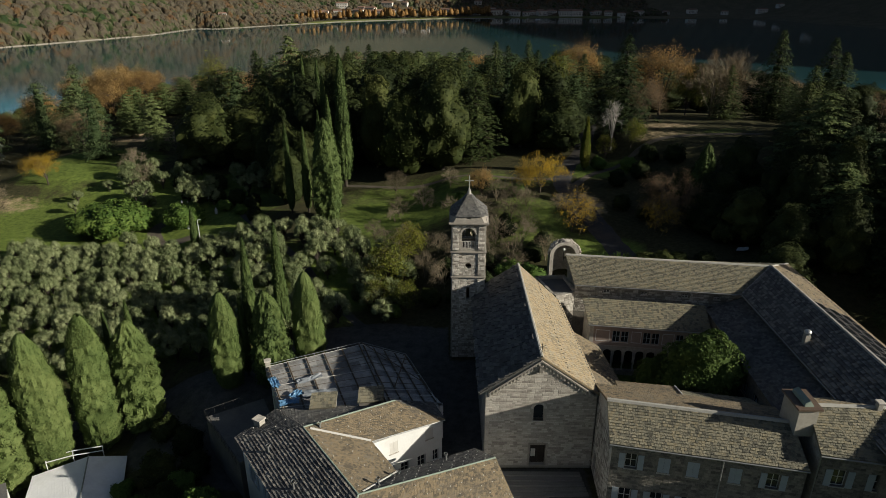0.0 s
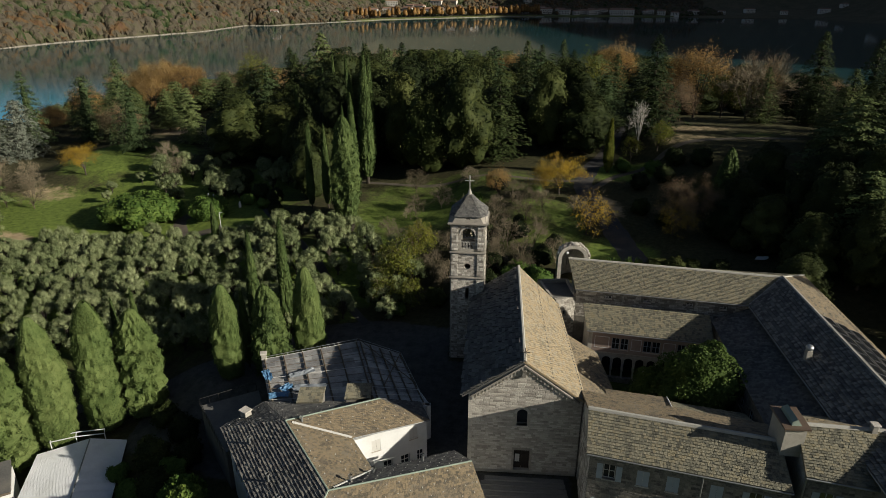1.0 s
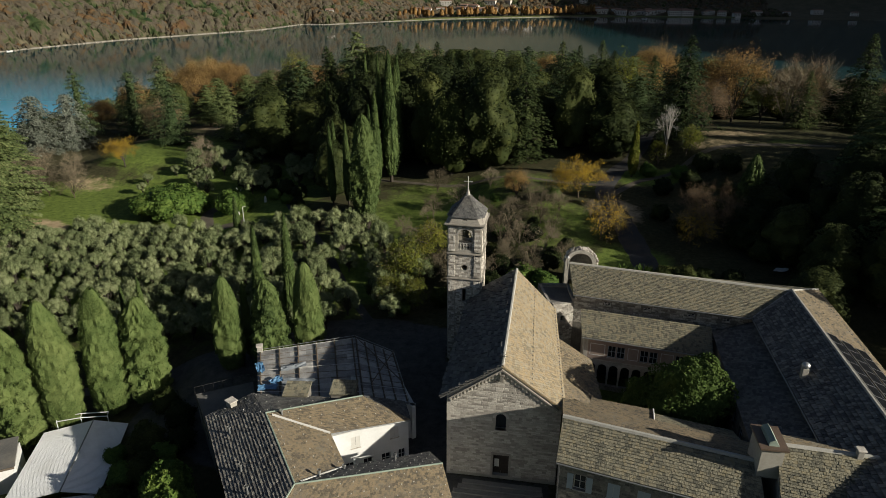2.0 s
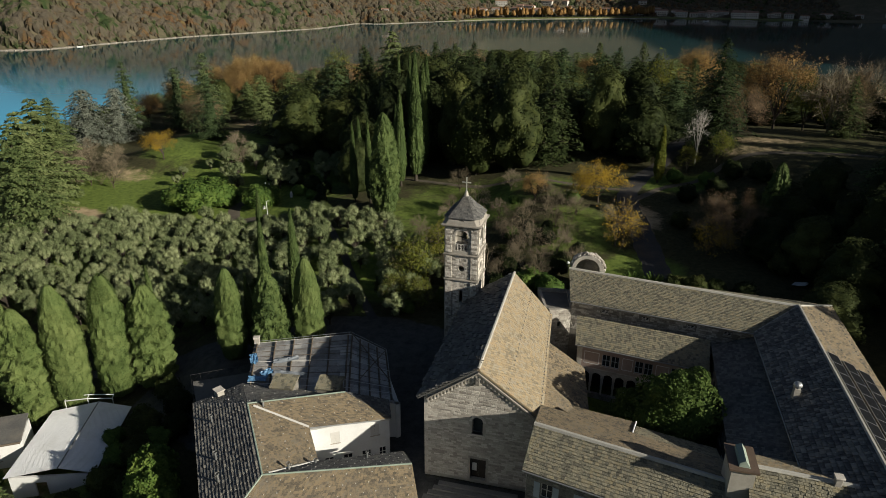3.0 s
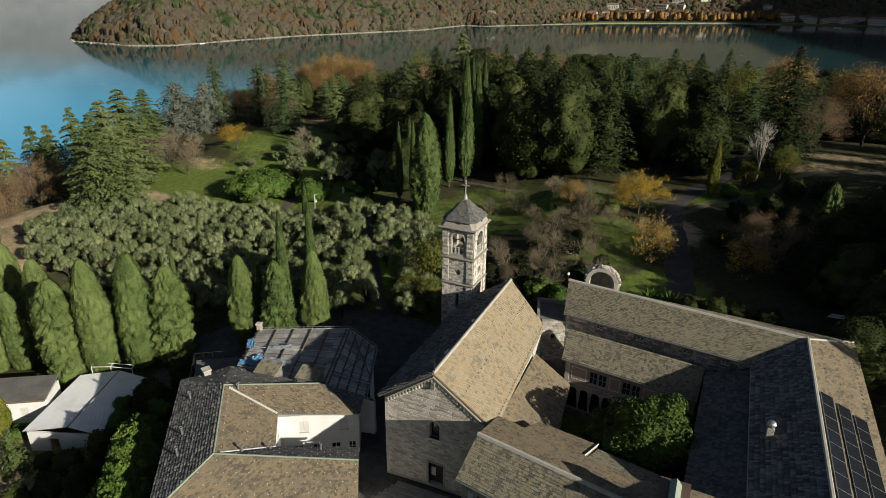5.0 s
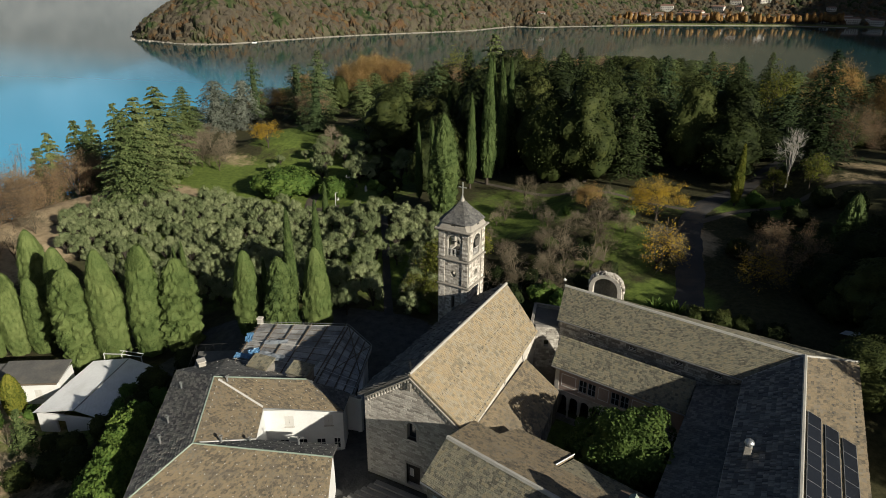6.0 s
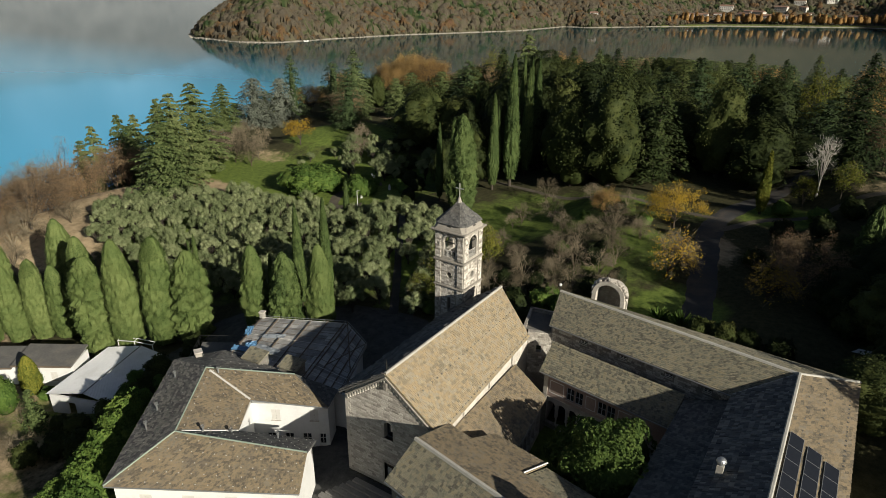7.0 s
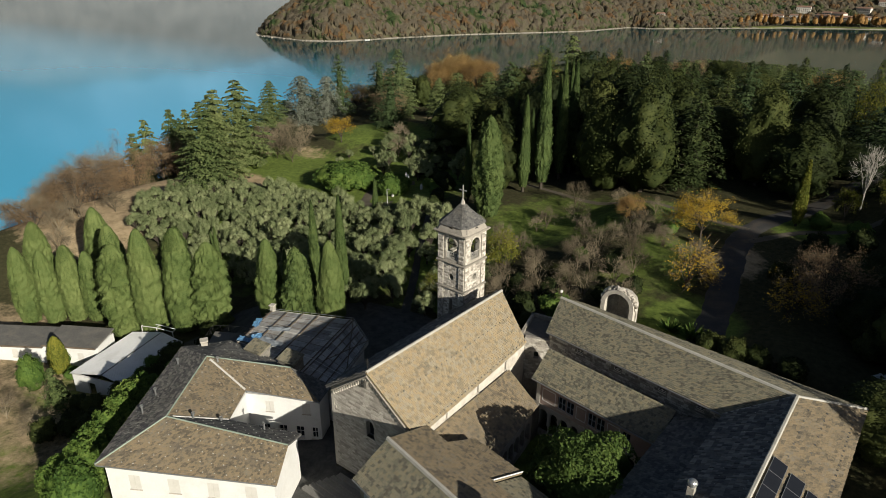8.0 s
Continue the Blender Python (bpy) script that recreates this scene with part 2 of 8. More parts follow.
M_RUST = surface("brown_copper", [(0.07, 0.05, 0.036), (0.125, 0.088, 0.064)], 1.2, 8, 0.5, 0.1, 0.4)
M_GUTTER = plain("zinc_gutter", (0.3, 0.31, 0.31), 0.45, 0.7)
M_IRON = plain("dark_iron", (0.05, 0.05, 0.05), 0.5, 0.8)
M_CROSS = plain("pale_metal_cross", (0.5, 0.5, 0.45), 0.4, 0.6)
M_BELL = plain("bell_bronze", (0.08, 0.075, 0.05), 0.45, 0.8)
M_SNOWHOOK = plain("pale_snow_hook", (0.42, 0.41, 0.37), 0.5)
M_PANEL = plain("black_solar_glass", (0.014, 0.015, 0.018), 0.12, 0.0, 0.6)
M_ALU = plain("grey_aluminium", (0.42, 0.43, 0.43), 0.4, 0.8)
M_TIN = surface("white_corrugated_sheet", [(0.6, 0.61, 0.62), (0.74, 0.75, 0.75)], 0.3, 10, 0.5, 0.05, 0.4, stain=(0.5, 0.5, 0.48), stain_amount=0.4)
M_FELT = surface("grey_roofing_felt", [(0.08, 0.08, 0.078), (0.15, 0.145, 0.135)], 0.6, 10, 0.9, 0.2, 0.2, stain=(0.2, 0.18, 0.15))
M_TARP = plain("blue_plastic_sheet", (0.09, 0.2, 0.34), 0.35)
M_PLASTIC_TARP = plain("grey_plastic_sheet", (0.18, 0.2, 0.22), 0.35)
M_SCREED = surface("bare_grey_roof_boards", [(0.15, 0.15, 0.15), (0.29, 0.285, 0.275), (0.46, 0.45, 0.43)], 1.6, 6, 0.7, 1.0, 0.35, stain=(0.16, 0.19, 0.23), stain_scale=0.8, island=0.35)
M_PAVING = pieces_of("stone_paving", [(0.1, 0.1, 0.095), (0.17, 0.165, 0.155)], 1.0, 8, 0.85, 0.3, 0.3, island=0.35)
M_ASPHALT = surface("park_drive_asphalt", [(0.035, 0.035, 0.036), (0.055, 0.053, 0.05)], 0.5, 18, 0.85, 0.15, 0.3, stain=(0.12, 0.09, 0.06), stain_scale=0.25, stain_amount=0.35)
M_GRAVEL = surface("pale_gravel", [(0.07, 0.062, 0.048), (0.13, 0.112, 0.088)], 0.6, 20, 0.95, 0.3, 0.15)
M_BARK = surface("grey_brown_bark", [(0.035, 0.03, 0.024), (0.085, 0.072, 0.058)], 2.5, 6, 0.95, 0.5, 0.1, stretch=(1, 1, 0.3))
M_PALE_BARK = surface("pale_bark", [(0.22, 0.205, 0.18), (0.4, 0.38, 0.345)], 2.5, 6, 0.9, 0.3, 0.15, stretch=(1, 1, 0.4))
M_TWIG = surface("bare_twigs", [(0.09, 0.075, 0.05), (0.21, 0.175, 0.12)], 1.0, 6, 0.9, 0.1, 0.1, each=0.5)
M_ROCK = surface("shore_rock", [(0.16, 0.145, 0.12), (0.33, 0.3, 0.255)], 0.2, 8, 0.9, 0.5, 0.2)
L_CYPRESS = foliage("cypress_foliage", [(0.0204, 0.0357, 0.0119), (0.0467, 0.0723, 0.0221), (0.085, 0.1148, 0.0357)], 0.35, 0.45, 0.12)
L_CLIPPED = foliage("clipped_cypress_foliage", [(0.031, 0.052, 0.015), (0.075, 0.107, 0.032), (0.134, 0.166, 0.056)], 0.35, 0.45, 0.15)
L_CEDAR = foliage("cedar_needles", [(0.038, 0.06, 0.021), (0.095, 0.126, 0.045), (0.168, 0.195, 0.079)], 0.5, 0.5, 0.2)
L_FIR = foliage("dark_fir_needles", [(0.0125, 0.0225, 0.0078), (0.036, 0.052, 0.0175), (0.08, 0.097, 0.031)], 0.7, 0.4, 0.12)
L_PINE = foliage("dark_cedar_needles", [(0.024, 0.042, 0.017), (0.055, 0.08, 0.032), (0.1, 0.125, 0.05)], 0.6, 0.4, 0.12)
L_GARTH = foliage("glossy_evergreen_leaves", [(0.03, 0.055, 0.014), (0.06, 0.096, 0.022), (0.105, 0.14, 0.036)], 0.4, 0.5, 0.15)
L_BLUE = foliage("blue_cedar_needles", [(0.0602, 0.0728, 0.0553), (0.1256, 0.1406, 0.1105), (0.1909, 0.2059, 0.1657)], 0.3, 0.5, 0.15)
L_DARK = foliage("evergreen_leaves", [(0.0099, 0.0161, 0.0056), (0.026, 0.036, 0.0105), (0.064, 0.074, 0.021)], 0.7, 0.4, 0.12)
L_MID = foliage("mid_green_leaves", [(0.0193, 0.0286, 0.0083), (0.0413, 0.0539, 0.0149), (0.077, 0.0853, 0.0248)], 0.5, 0.4, 0.15)
L_OLIVE = foliage("olive_leaves", [(0.084, 0.112, 0.05), (0.178, 0.21, 0.1), (0.315, 0.345, 0.185)], 0.4, 0.25, 0.3)
L_BUSH = foliage("bright_shrub_leaves", [(0.035, 0.07, 0.016), (0.075, 0.125, 0.026), (0.13, 0.18, 0.04)], 0.4, 0.5, 0.2)
L_ORANGE = foliage("rust_orange_leaves", [(0.15, 0.094, 0.038), (0.275, 0.172, 0.063), (0.39, 0.26, 0.1)], 0.4, 0.5, 0.3)
L_BROWN = foliage("brown_autumn_leaves", [(0.15, 0.105, 0.065), (0.24, 0.165, 0.095), (0.32, 0.22, 0.12)], 0.5, 0.5, 0.3)
L_YELLOW = foliage("yellow_autumn_leaves", [(0.24, 0.15, 0.02), (0.42, 0.28, 0.03), (0.56, 0.4, 0.05)], 0.3, 0.5, 0.3)
L_LIME = foliage("yellow_green_leaves", [(0.06, 0.08, 0.016), (0.115, 0.13, 0.022), (0.2, 0.19, 0.032)], 0.4, 0.5, 0.3)
L_FAR_ORANGE = foliage("plane_tree_leaves", [(0.14, 0.075, 0.03), (0.22, 0.125, 0.045), (0.3, 0.18, 0.065)], 0.6, 0.9, 0.2)


def glass(name, colour=(0.02, 0.025, 0.03)):
    m = bpy.data.materials.new(name)
    m.use_nodes = True
    b = m.node_tree.nodes["Principled BSDF"]
    b.inputs["Base Color"].default_value = (*colour, 1)
    b.inputs["Roughness"].default_value, b.inputs["Specular IOR Level"].default_value = 0.08, 0.6
    return m


M_GLASS = glass("dark_window_glass")
# Near-black colour standing in for the shade inside openings.
M_VOID = plain("unlit_interior_black", (0.03, 0.028, 0.025), 0.9)


def water_material():
    m = bpy.data.materials.new("lake_water")
    m.use_nodes = True
    nt = m.node_tree
    b = nt.nodes["Principled BSDF"]
    b.inputs["Roughness"].default_value, b.inputs["IOR"].default_value = 0.06, 1.5
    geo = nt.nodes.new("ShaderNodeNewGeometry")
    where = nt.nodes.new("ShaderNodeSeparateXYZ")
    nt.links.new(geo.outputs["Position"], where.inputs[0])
    # Sky reflection is painted into the base colour: bright blue near, dark farther out.
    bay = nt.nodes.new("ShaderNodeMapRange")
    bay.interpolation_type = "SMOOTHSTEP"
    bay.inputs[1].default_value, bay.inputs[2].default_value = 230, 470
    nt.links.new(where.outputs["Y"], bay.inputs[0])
    painted_sky = nt.nodes.new("ShaderNodeMix")
    painted_sky.data_type = "RGBA"
    painted_sky.inputs[6].default_value, painted_sky.inputs[7].default_value = (0.075, 0.43, 0.68, 1), (0.016, 0.055, 0.062, 1)
    nt.links.new(bay.outputs[0], painted_sky.inputs["Factor"])
    nt.links.new(painted_sky.outputs[2], b.inputs["Base Color"])
    long = nt.nodes.new("ShaderNodeVectorMath")
    long.operation = "MULTIPLY"
    long.inputs[1].default_value = (0.35, 1.0, 1.0)
    nt.links.new(geo.outputs["Position"], long.inputs[0])
    small = node(nt, "ShaderNodeTexNoise", Scale=0.35, Detail=3.0)
    swell = node(nt, "ShaderNodeTexNoise", Scale=0.03, Detail=3.0)
    nt.links.new(long.outputs[0], small.inputs["Vector"])
    nt.links.new(long.outputs[0], swell.inputs["Vector"])
    add = nt.nodes.new("ShaderNodeMath")
    add.operation = "MULTIPLY"
    nt.links.new(small.outputs["Fac"], add.inputs[0])
    nt.links.new(swell.outputs["Fac"], add.inputs[1])
    wake = node(nt, "ShaderNodeTexWave", Scale=0.045, Distortion=3.0, Detail=1.0, Detail_Scale=0.2)
    wake.bands_direction = "Y"
    nt.links.new(geo.outputs["Position"], wake.inputs["Vector"])
    lane = node(nt, "ShaderNodeTexNoise", Scale=0.006, Detail=2.0)
    nt.links.new(geo.outputs["Position"], lane.inputs["Vector"])
    cut = nt.nodes.new("ShaderNodeMapRange")
    cut.inputs[1].default_value, cut.inputs[2].default_value, cut.inputs[4].default_value = 0.48, 0.62, 0.5
    nt.links.new(lane.outputs["Fac"], cut.inputs[0])
    both = nt.nodes.new("ShaderNodeMath")
    both.operation = "MULTIPLY_ADD"
    nt.links.new(wake.outputs["Fac"], both.inputs[0])
    nt.links.new(cut.outputs[0], both.inputs[1])
    nt.links.new(add.outputs[0], both.inputs[2])
    bump = node(nt, "ShaderNodeBump", Strength=0.07, Distance=0.12)
    nt.links.new(both.outputs[0], bump.inputs["Height"])
    nt.links.new(bump.outputs[0], b.inputs["Normal"])
    return m


def ground_material():
    """Grass, leaf litter and bare earth, by the zones laid on the ground's points."""
    m = bpy.data.materials.new("park_ground")
    m.use_nodes = True
    nt = m.node_tree
    b = nt.nodes["Principled BSDF"]
    geo = nt.nodes.new("ShaderNodeNewGeometry")

    def noisy(scale, stops, lo=0.35, hi=0.65, detail=6.0):
        n = node(nt, "ShaderNodeTexNoise", Scale=scale, Detail=detail + 4, Roughness=0.78)
        nt.links.new(geo.outputs["Position"], n.inputs["Vector"])
        r = nt.nodes.new("ShaderNodeValToRGB")
        r.color_ramp.elements[0].position, r.color_ramp.elements[1].position = lo, hi
        r.color_ramp.elements[0].color, r.color_ramp.elements[1].color = (*stops[0], 1), (*stops[1], 1)
        nt.links.new(n.outputs["Fac"], r.inputs[0])
        return r.outputs[0], n

    litter, _ = noisy(1.3, [(0.024, 0.029, 0.013), (0.072, 0.064, 0.032)])
    grass, _ = noisy(0.9, [(0.055, 0.085, 0.019), (0.16, 0.21, 0.045)])
    dry, _ = noisy(0.5, [(0.23, 0.175, 0.105), (0.45, 0.35, 0.22)])
    colour = litter
    flag, _ = noisy(0.8, [(0.045, 0.046, 0.046), (0.1, 0.098, 0.092)])
    # Far mountains: distance haze is put into this blue-grey base colour.
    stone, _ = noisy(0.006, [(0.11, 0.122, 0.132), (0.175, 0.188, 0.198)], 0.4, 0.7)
    wood, _ = noisy(0.05, [(0.06, 0.06, 0.036), (0.12, 0.1, 0.065)])
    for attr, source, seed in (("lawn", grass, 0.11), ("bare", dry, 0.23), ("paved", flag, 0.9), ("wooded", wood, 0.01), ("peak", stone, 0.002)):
        a = nt.nodes.new("ShaderNodeAttribute")
        a.attribute_name = attr
        edge = node(nt, "ShaderNodeTexNoise", Scale=seed * 2, Detail=7.0, Roughness=0.75)
        nt.links.new(geo.outputs["Position"], edge.inputs["Vector"])
        s = nt.nodes.new("ShaderNodeMath")
        nt.links.new(a.outputs["Fac"], s.inputs[0])
        nt.links.new(edge.outputs["Fac"], s.inputs[1])
        cut = nt.nodes.new("ShaderNodeMapRange")
        cut.inputs[1].default_value, cut.inputs[2].default_value = 0.9, 1.15
        nt.links.new(s.outputs[0], cut.inputs[0])
        mix = nt.nodes.new("ShaderNodeMix")
        mix.data_type = "RGBA"
        nt.links.new(cut.outputs[0], mix.inputs["Factor"])
        nt.links.new(colour, mix.inputs[6])
        nt.links.new(source, mix.inputs[7])
        colour = mix.outputs[2]
    nt.links.new(colour, b.inputs["Base Color"])
    b.inputs["Roughness"].default_value, b.inputs["Specular IOR Level"].default_value = 0.95, 0.1
    bump = node(nt, "ShaderNodeBump", Strength=0.6, Distance=0.25)
    tuft = node(nt, "ShaderNodeTexNoise", Scale=3.0, Detail=5.0, Roughness=0.75)
    nt.links.new(geo.outputs["Position"], tuft.inputs["Vector"])
    nt.links.new(tuft.outputs["Fac"], bump.inputs["Height"])
    nt.links.new(bump.outputs[0], b.inputs["Normal"])
    return m


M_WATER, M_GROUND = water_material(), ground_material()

# ---- the land ----
LAKE = -22.0
SPOTS = np.array([
    (9, 44, 0.0), (9, 58, 0.0), (-14, 76, -0.1), (-4, 66, 0.0), (22, 55, 0.2), (26, 34, -0.5), (47, 60, 4.0), (-8, 34, -3.0), (-24, 50, -3.0),
    (-33, 33, -6.7), (-42, 44, -6.8), (-37, 57, -4.6), (-26, 63, -0.6), (-55, 50, -6.5), (-40, 80, -2.2), (-60, 95, -2.2), (-86, 114, -1.2), (-86, 92, -1.2),
    (-116, 82, -5.0), (-96, 82, -0.8), (-91, 74, -1.2), (-84, 149, 3.6), (-117, 151, -1.0), (-19, 98, 2.4), (-12, 114, 3.0), (10, 118, 7.6), (17, 109, 7.8), (23, 88, 5.8), (15, 81, 4.2),
    (22, 107, 7.6), (27, 122, 8.4), (47, 134, 14.2), (62, 130, 14.5), (34, 90, 7.0), (62, 95, 9.0), (-30, 150, 2.5), (8, 150, 9.0), (-90, 210, 2.0), (-126, 237, -3.0),
    (0, 230, 7.0), (70, 220, 8.0), (0, 10, -3.0), (40, 10, -1.0)])
LAND = [(-40, -900), (-70, -150), (-105, -20), (-122, 40), (-130, 85), (-150, 130), (-172, 190), (-178, 250), (-140, 310), (-60, 335), (40, 325), (130, 290), (240, 230), (420, 170), (900, 150), (1500, 60), (5200, -300), (5200, -5200), (-900, -5200)]
FAR = [(-690, 545), (-640, 512), (-545, 506), (-515, 526), (-500, 602), (-472, 700), (-440, 757), (-385, 870), (-374, 985), (-335, 985), (-264, 1076), (-190, 1160), (8, 1280), (94, 1282), (330, 1285), (786, 1240), (1300, 1050), (2200, 500), (5200, 300),
       (5200, 5200), (-3600, 5200), (-1900, 2600), (-1250, 1500), (-900, 900), (-770, 640)]
WEST = [(-3500, -5200), (-3600, 0), (-3900, 1400), (-3400, 3300), (-3700, 5200), (-5200, 5200), (-5200, -5200)]


def inside_depth(ring, x, y):
    """How far points lie inside a ring (outside: minus)."""
    p = np.array(ring, float)
    q = np.roll(p, -1, 0)
    best = np.full(x.shape, 1e9)
    hit = np.zeros(x.shape, bool)
    for (ax, ay), (bx, by) in zip(p, q):
        dx, dy = bx - ax, by - ay
        t = np.clip(((x - ax) * dx + (y - ay) * dy) / (dx * dx + dy * dy), 0, 1)
        best = np.minimum(best, np.hypot(x - ax - t * dx, y - ay - t * dy))
        cross = (ay > y) != (by > y)
        hit ^= cross & (x < (bx - ax) * (y - ay) / (by - ay + 1e-12) + ax)
    return np.where(hit, best, -best)


def ripple(x, y):
    return (np.sin(x * 0.013 + 1.3 * np.sin(y * 0.007)) + np.sin(y * 0.017 + 1.1 * np.sin(x * 0.011 + 2)) + 0.5 * np.sin(x * 0.043 + y * 0.031)) / 2.5


def ground(x, y):
    x, y = np.asarray(x, float), np.asarray(y, float)
    w = 1.0 / ((x[..., None] - SPOTS[:, 0]) ** 2 + (y[..., None] - SPOTS[:, 1]) ** 2 + 30.0) ** 1.8
    base = (w * SPOTS[:, 2]).sum(-1) / w.sum(-1) + 0.12 * np.sin(x * 0.31) * np.sin(y * 0.27)
    d = inside_depth(LAND, x, y) + 5 * ripple(x * 3, y * 3)
    s = np.clip((d + 4) / 34, 0, 1)
    z = -26 + (base + 26) * s * s * (3 - 2 * s)
    f = inside_depth(FAR, x, y)
    steep = np.clip((-250 - x) / 120, 0, 1)
    town = -21 + np.clip(f, 0, 150) * 0.05 + np.clip(f - 150, 0, 900) * 0.42
    cape = -21 + np.clip(f, 0, 12) * 0.35 + 135 * (1 - np.exp(-np.clip(f - 6, 0, None) / 190)) + 9 * ripple(x * 1.5, y * 1.5) * np.clip(f / 80, 0, 1)
    hill = np.where(f > 0, town * (1 - steep) + cape * steep, -26)
    g = inside_depth(WEST, x, y)
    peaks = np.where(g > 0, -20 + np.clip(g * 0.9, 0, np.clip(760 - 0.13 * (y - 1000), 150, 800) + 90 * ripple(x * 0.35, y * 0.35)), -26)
    # Unseen eastern ridge, sized to lay shadow on the right far shore.
    t = np.clip(((x - 1500) * -300 + (y - 330) * 1170) / (300.0 ** 2 + 1170.0 ** 2), 0, 1)
    off = np.hypot(x - 1500 + 300 * t, y - 330 - 1170 * t)
    east = np.where(off < 700, -26 + 545 * np.exp(-(off / 330.0) ** 2) - 6, -26)
    # Added hill east of the view, there to throw shade on the park.
    z = z + np.where(z > -20, 36 * np.exp(-((x - 152) ** 2 / (2 * 32.0 ** 2) + (y - 84) ** 2 / (2 * 26.0 ** 2))), 0)
    top = np.maximum.reduce([z, hill, peaks, east])
    return np.where((top < -25.5) & (f < 0), -26 + 0.8 * np.clip(f, -45, 0), top)


def height(x, y):
    return float(ground(np.array([x]), np.array([y]))[0])


def build_ground():
    k = np.linspace(-1, 1, 371)
    ax = np.sign(k) * (np.abs(k) * 170 + 4900 * np.abs(k) ** 5.5)
    X, Y = np.meshgrid(ax - 10, ax + 95, indexing="ij")
    Z = ground(X, Y)
    n = len(ax)
    i, j = np.meshgrid(np.arange(n - 1), np.arange(n - 1), indexing="ij")
    f = np.stack([i * n + j, (i + 1) * n + j, (i + 1) * n + j + 1, i * n + j + 1], -1).reshape(-1, 4)
    me = np_mesh("ground", np.stack([X, Y, Z], -1).reshape(-1, 3), f, True)

    def blob(cx, cy, rx, ry, a=0.0):
        u, v = (X - cx) * math.cos(a) + (Y - cy) * math.sin(a), -(X - cx) * math.sin(a) + (Y - cy) * math.cos(a)
        return np.clip(1.5 - np.hypot(u / rx, v / ry), 0, 1)

    # Weights of 0.55 and 0.5 let dark litter stand in for tree shade.
    lawn = np.maximum.reduce([blob(-90, 112, 26, 16, 0.2), blob(-60, 120, 26, 22), 0.8 * blob(-8, 110, 15, 12), 0.55 * blob(-4, 120, 26, 9), 0.6 * blob(14, 98, 9, 14), 0.45 * blob(58, 131, 10, 5), blob(24, 84, 6, 9), blob(-84, 146, 16, 14),
                              0.5 * blob(12, 116, 14, 7), 0.8 * blob(-14, 90, 8, 12), blob(-38, 40, 8, 6), blob(22, 55, 9, 9), blob(-5, 20, 60, 12), 0.75 * blob(-48, 84, 40, 20), blob(30, 122, 7, 5)])
    bare = np.maximum.reduce([blob(-86, 100, 7, 5), blob(-100, 82, 15, 9), blob(-88, 64, 16, 11), 0.55 * blob(-93, 126, 9, 5), 0.55 * blob(-42, 30, 24, 18), 0.6 * blob(-60, 36, 14, 14), 0.55 * blob(48, 138, 10, 4), 0.5 * blob(44, 130, 7, 4), 0.7 * blob(24, 104, 4, 8), blob(-80, 178, 14, 8)])
    court = [(-34, 52), (-20, 47), (-10, 50), (3, 42), (5, 30), (13.4, 30), (13.6, 47), (3.9, 47.4), (3.9, 66), (0.6, 66), (0.4, 73), (-8, 75.5), (-18, 73), (-25, 66.5), (-35, 63)]
    paved = np.clip(inside_depth(court, X, Y) + 0.6, 0, 1)
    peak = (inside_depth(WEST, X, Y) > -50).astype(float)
    wooded = ((inside_depth(FAR, X, Y) > 5) | (np.hypot(X, Y) > 700)).astype(float)
    for label, field in (("lawn", lawn), ("bare", bare), ("paved", paved), ("wooded", wooded), ("peak", peak)):
        me.attributes.new(label, "FLOAT", "POINT").data.foreach_set("value", field.astype(np.float32).ravel())
    ob = part("ground", me, M_GROUND, None, "park lawn, leaf litter and wooded hills around the lake", "structure")
    ob["category"] = "ground"


build_ground()
bm = bmesh.new()
bmesh.ops.create_grid(bm, x_segments=40, y_segments=40, size=5000)
for v in bm.verts:
    v.co.z = LAKE
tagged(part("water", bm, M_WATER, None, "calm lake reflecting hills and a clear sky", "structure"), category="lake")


def ribbon(name, line, width, material, label, lift=0.05, step=1.0, kind="structure", category="road"):
    """A strip of paving that lies on the ground along a line."""
    pts = []
    for (ax, ay), (bx, by) in zip(line, line[1:]):
        n = max(1, int(math.hypot(bx - ax, by - ay) / step))
        pts += [(ax + (bx - ax) * i / n, ay + (by - ay) * i / n) for i in range(n)]
    pts = np.array(pts + [line[-1]], float)
    for _ in range(6):
        pts[1:-1] = (pts[:-2] + 2 * pts[1:-1] + pts[2:]) / 4
    d = np.gradient(pts, axis=0)
    d /= np.linalg.norm(d, axis=1)[:, None]
    side = np.stack([-d[:, 1], d[:, 0]], 1)
    cols = np.linspace(-0.5, 0.5, 7)
    wob = 1 + 0.06 * np.sin(np.arange(len(pts)) * 0.7) + 0.05 * np.sin(np.arange(len(pts)) * 1.9)
    P = pts[:, None] + side[:, None] * (cols[None, :, None] * width * wob[:, None, None])
    z = ground(P[..., 0], P[..., 1]) + lift
    z[:, 0] -= lift + 0.1
    z[:, -1] -= lift + 0.1
    V = np.concatenate([P, z[..., None]], -1)
    n, k = V.shape[:2]
    i, j = np.meshgrid(np.arange(n - 1), np.arange(k - 1), indexing="ij")
    f = np.stack([i * k + j, i * k + j + 1, (i + 1) * k + j + 1, (i + 1) * k + j], -1).reshape(-1, 4)
    return tagged(part(name, np_mesh(name, V.reshape(-1, 3), f, True), material, None, label, kind), category=category)


ribbon("road", [(27, 74), (26.5, 84), (25.5, 92), (24, 100), (22.5, 108), (22, 116), (25, 126), (30, 136), (34, 150), (36, 165)], 4.6, M_ASPHALT, "dark asphalt park drive with fallen leaves along its edges")
ribbon("path", [(22.5, 112), (30, 121), (40, 127), (52, 129), (64, 127)], 1.7, M_GRAVEL, "pale gravel path across the upper lawn", category="path")
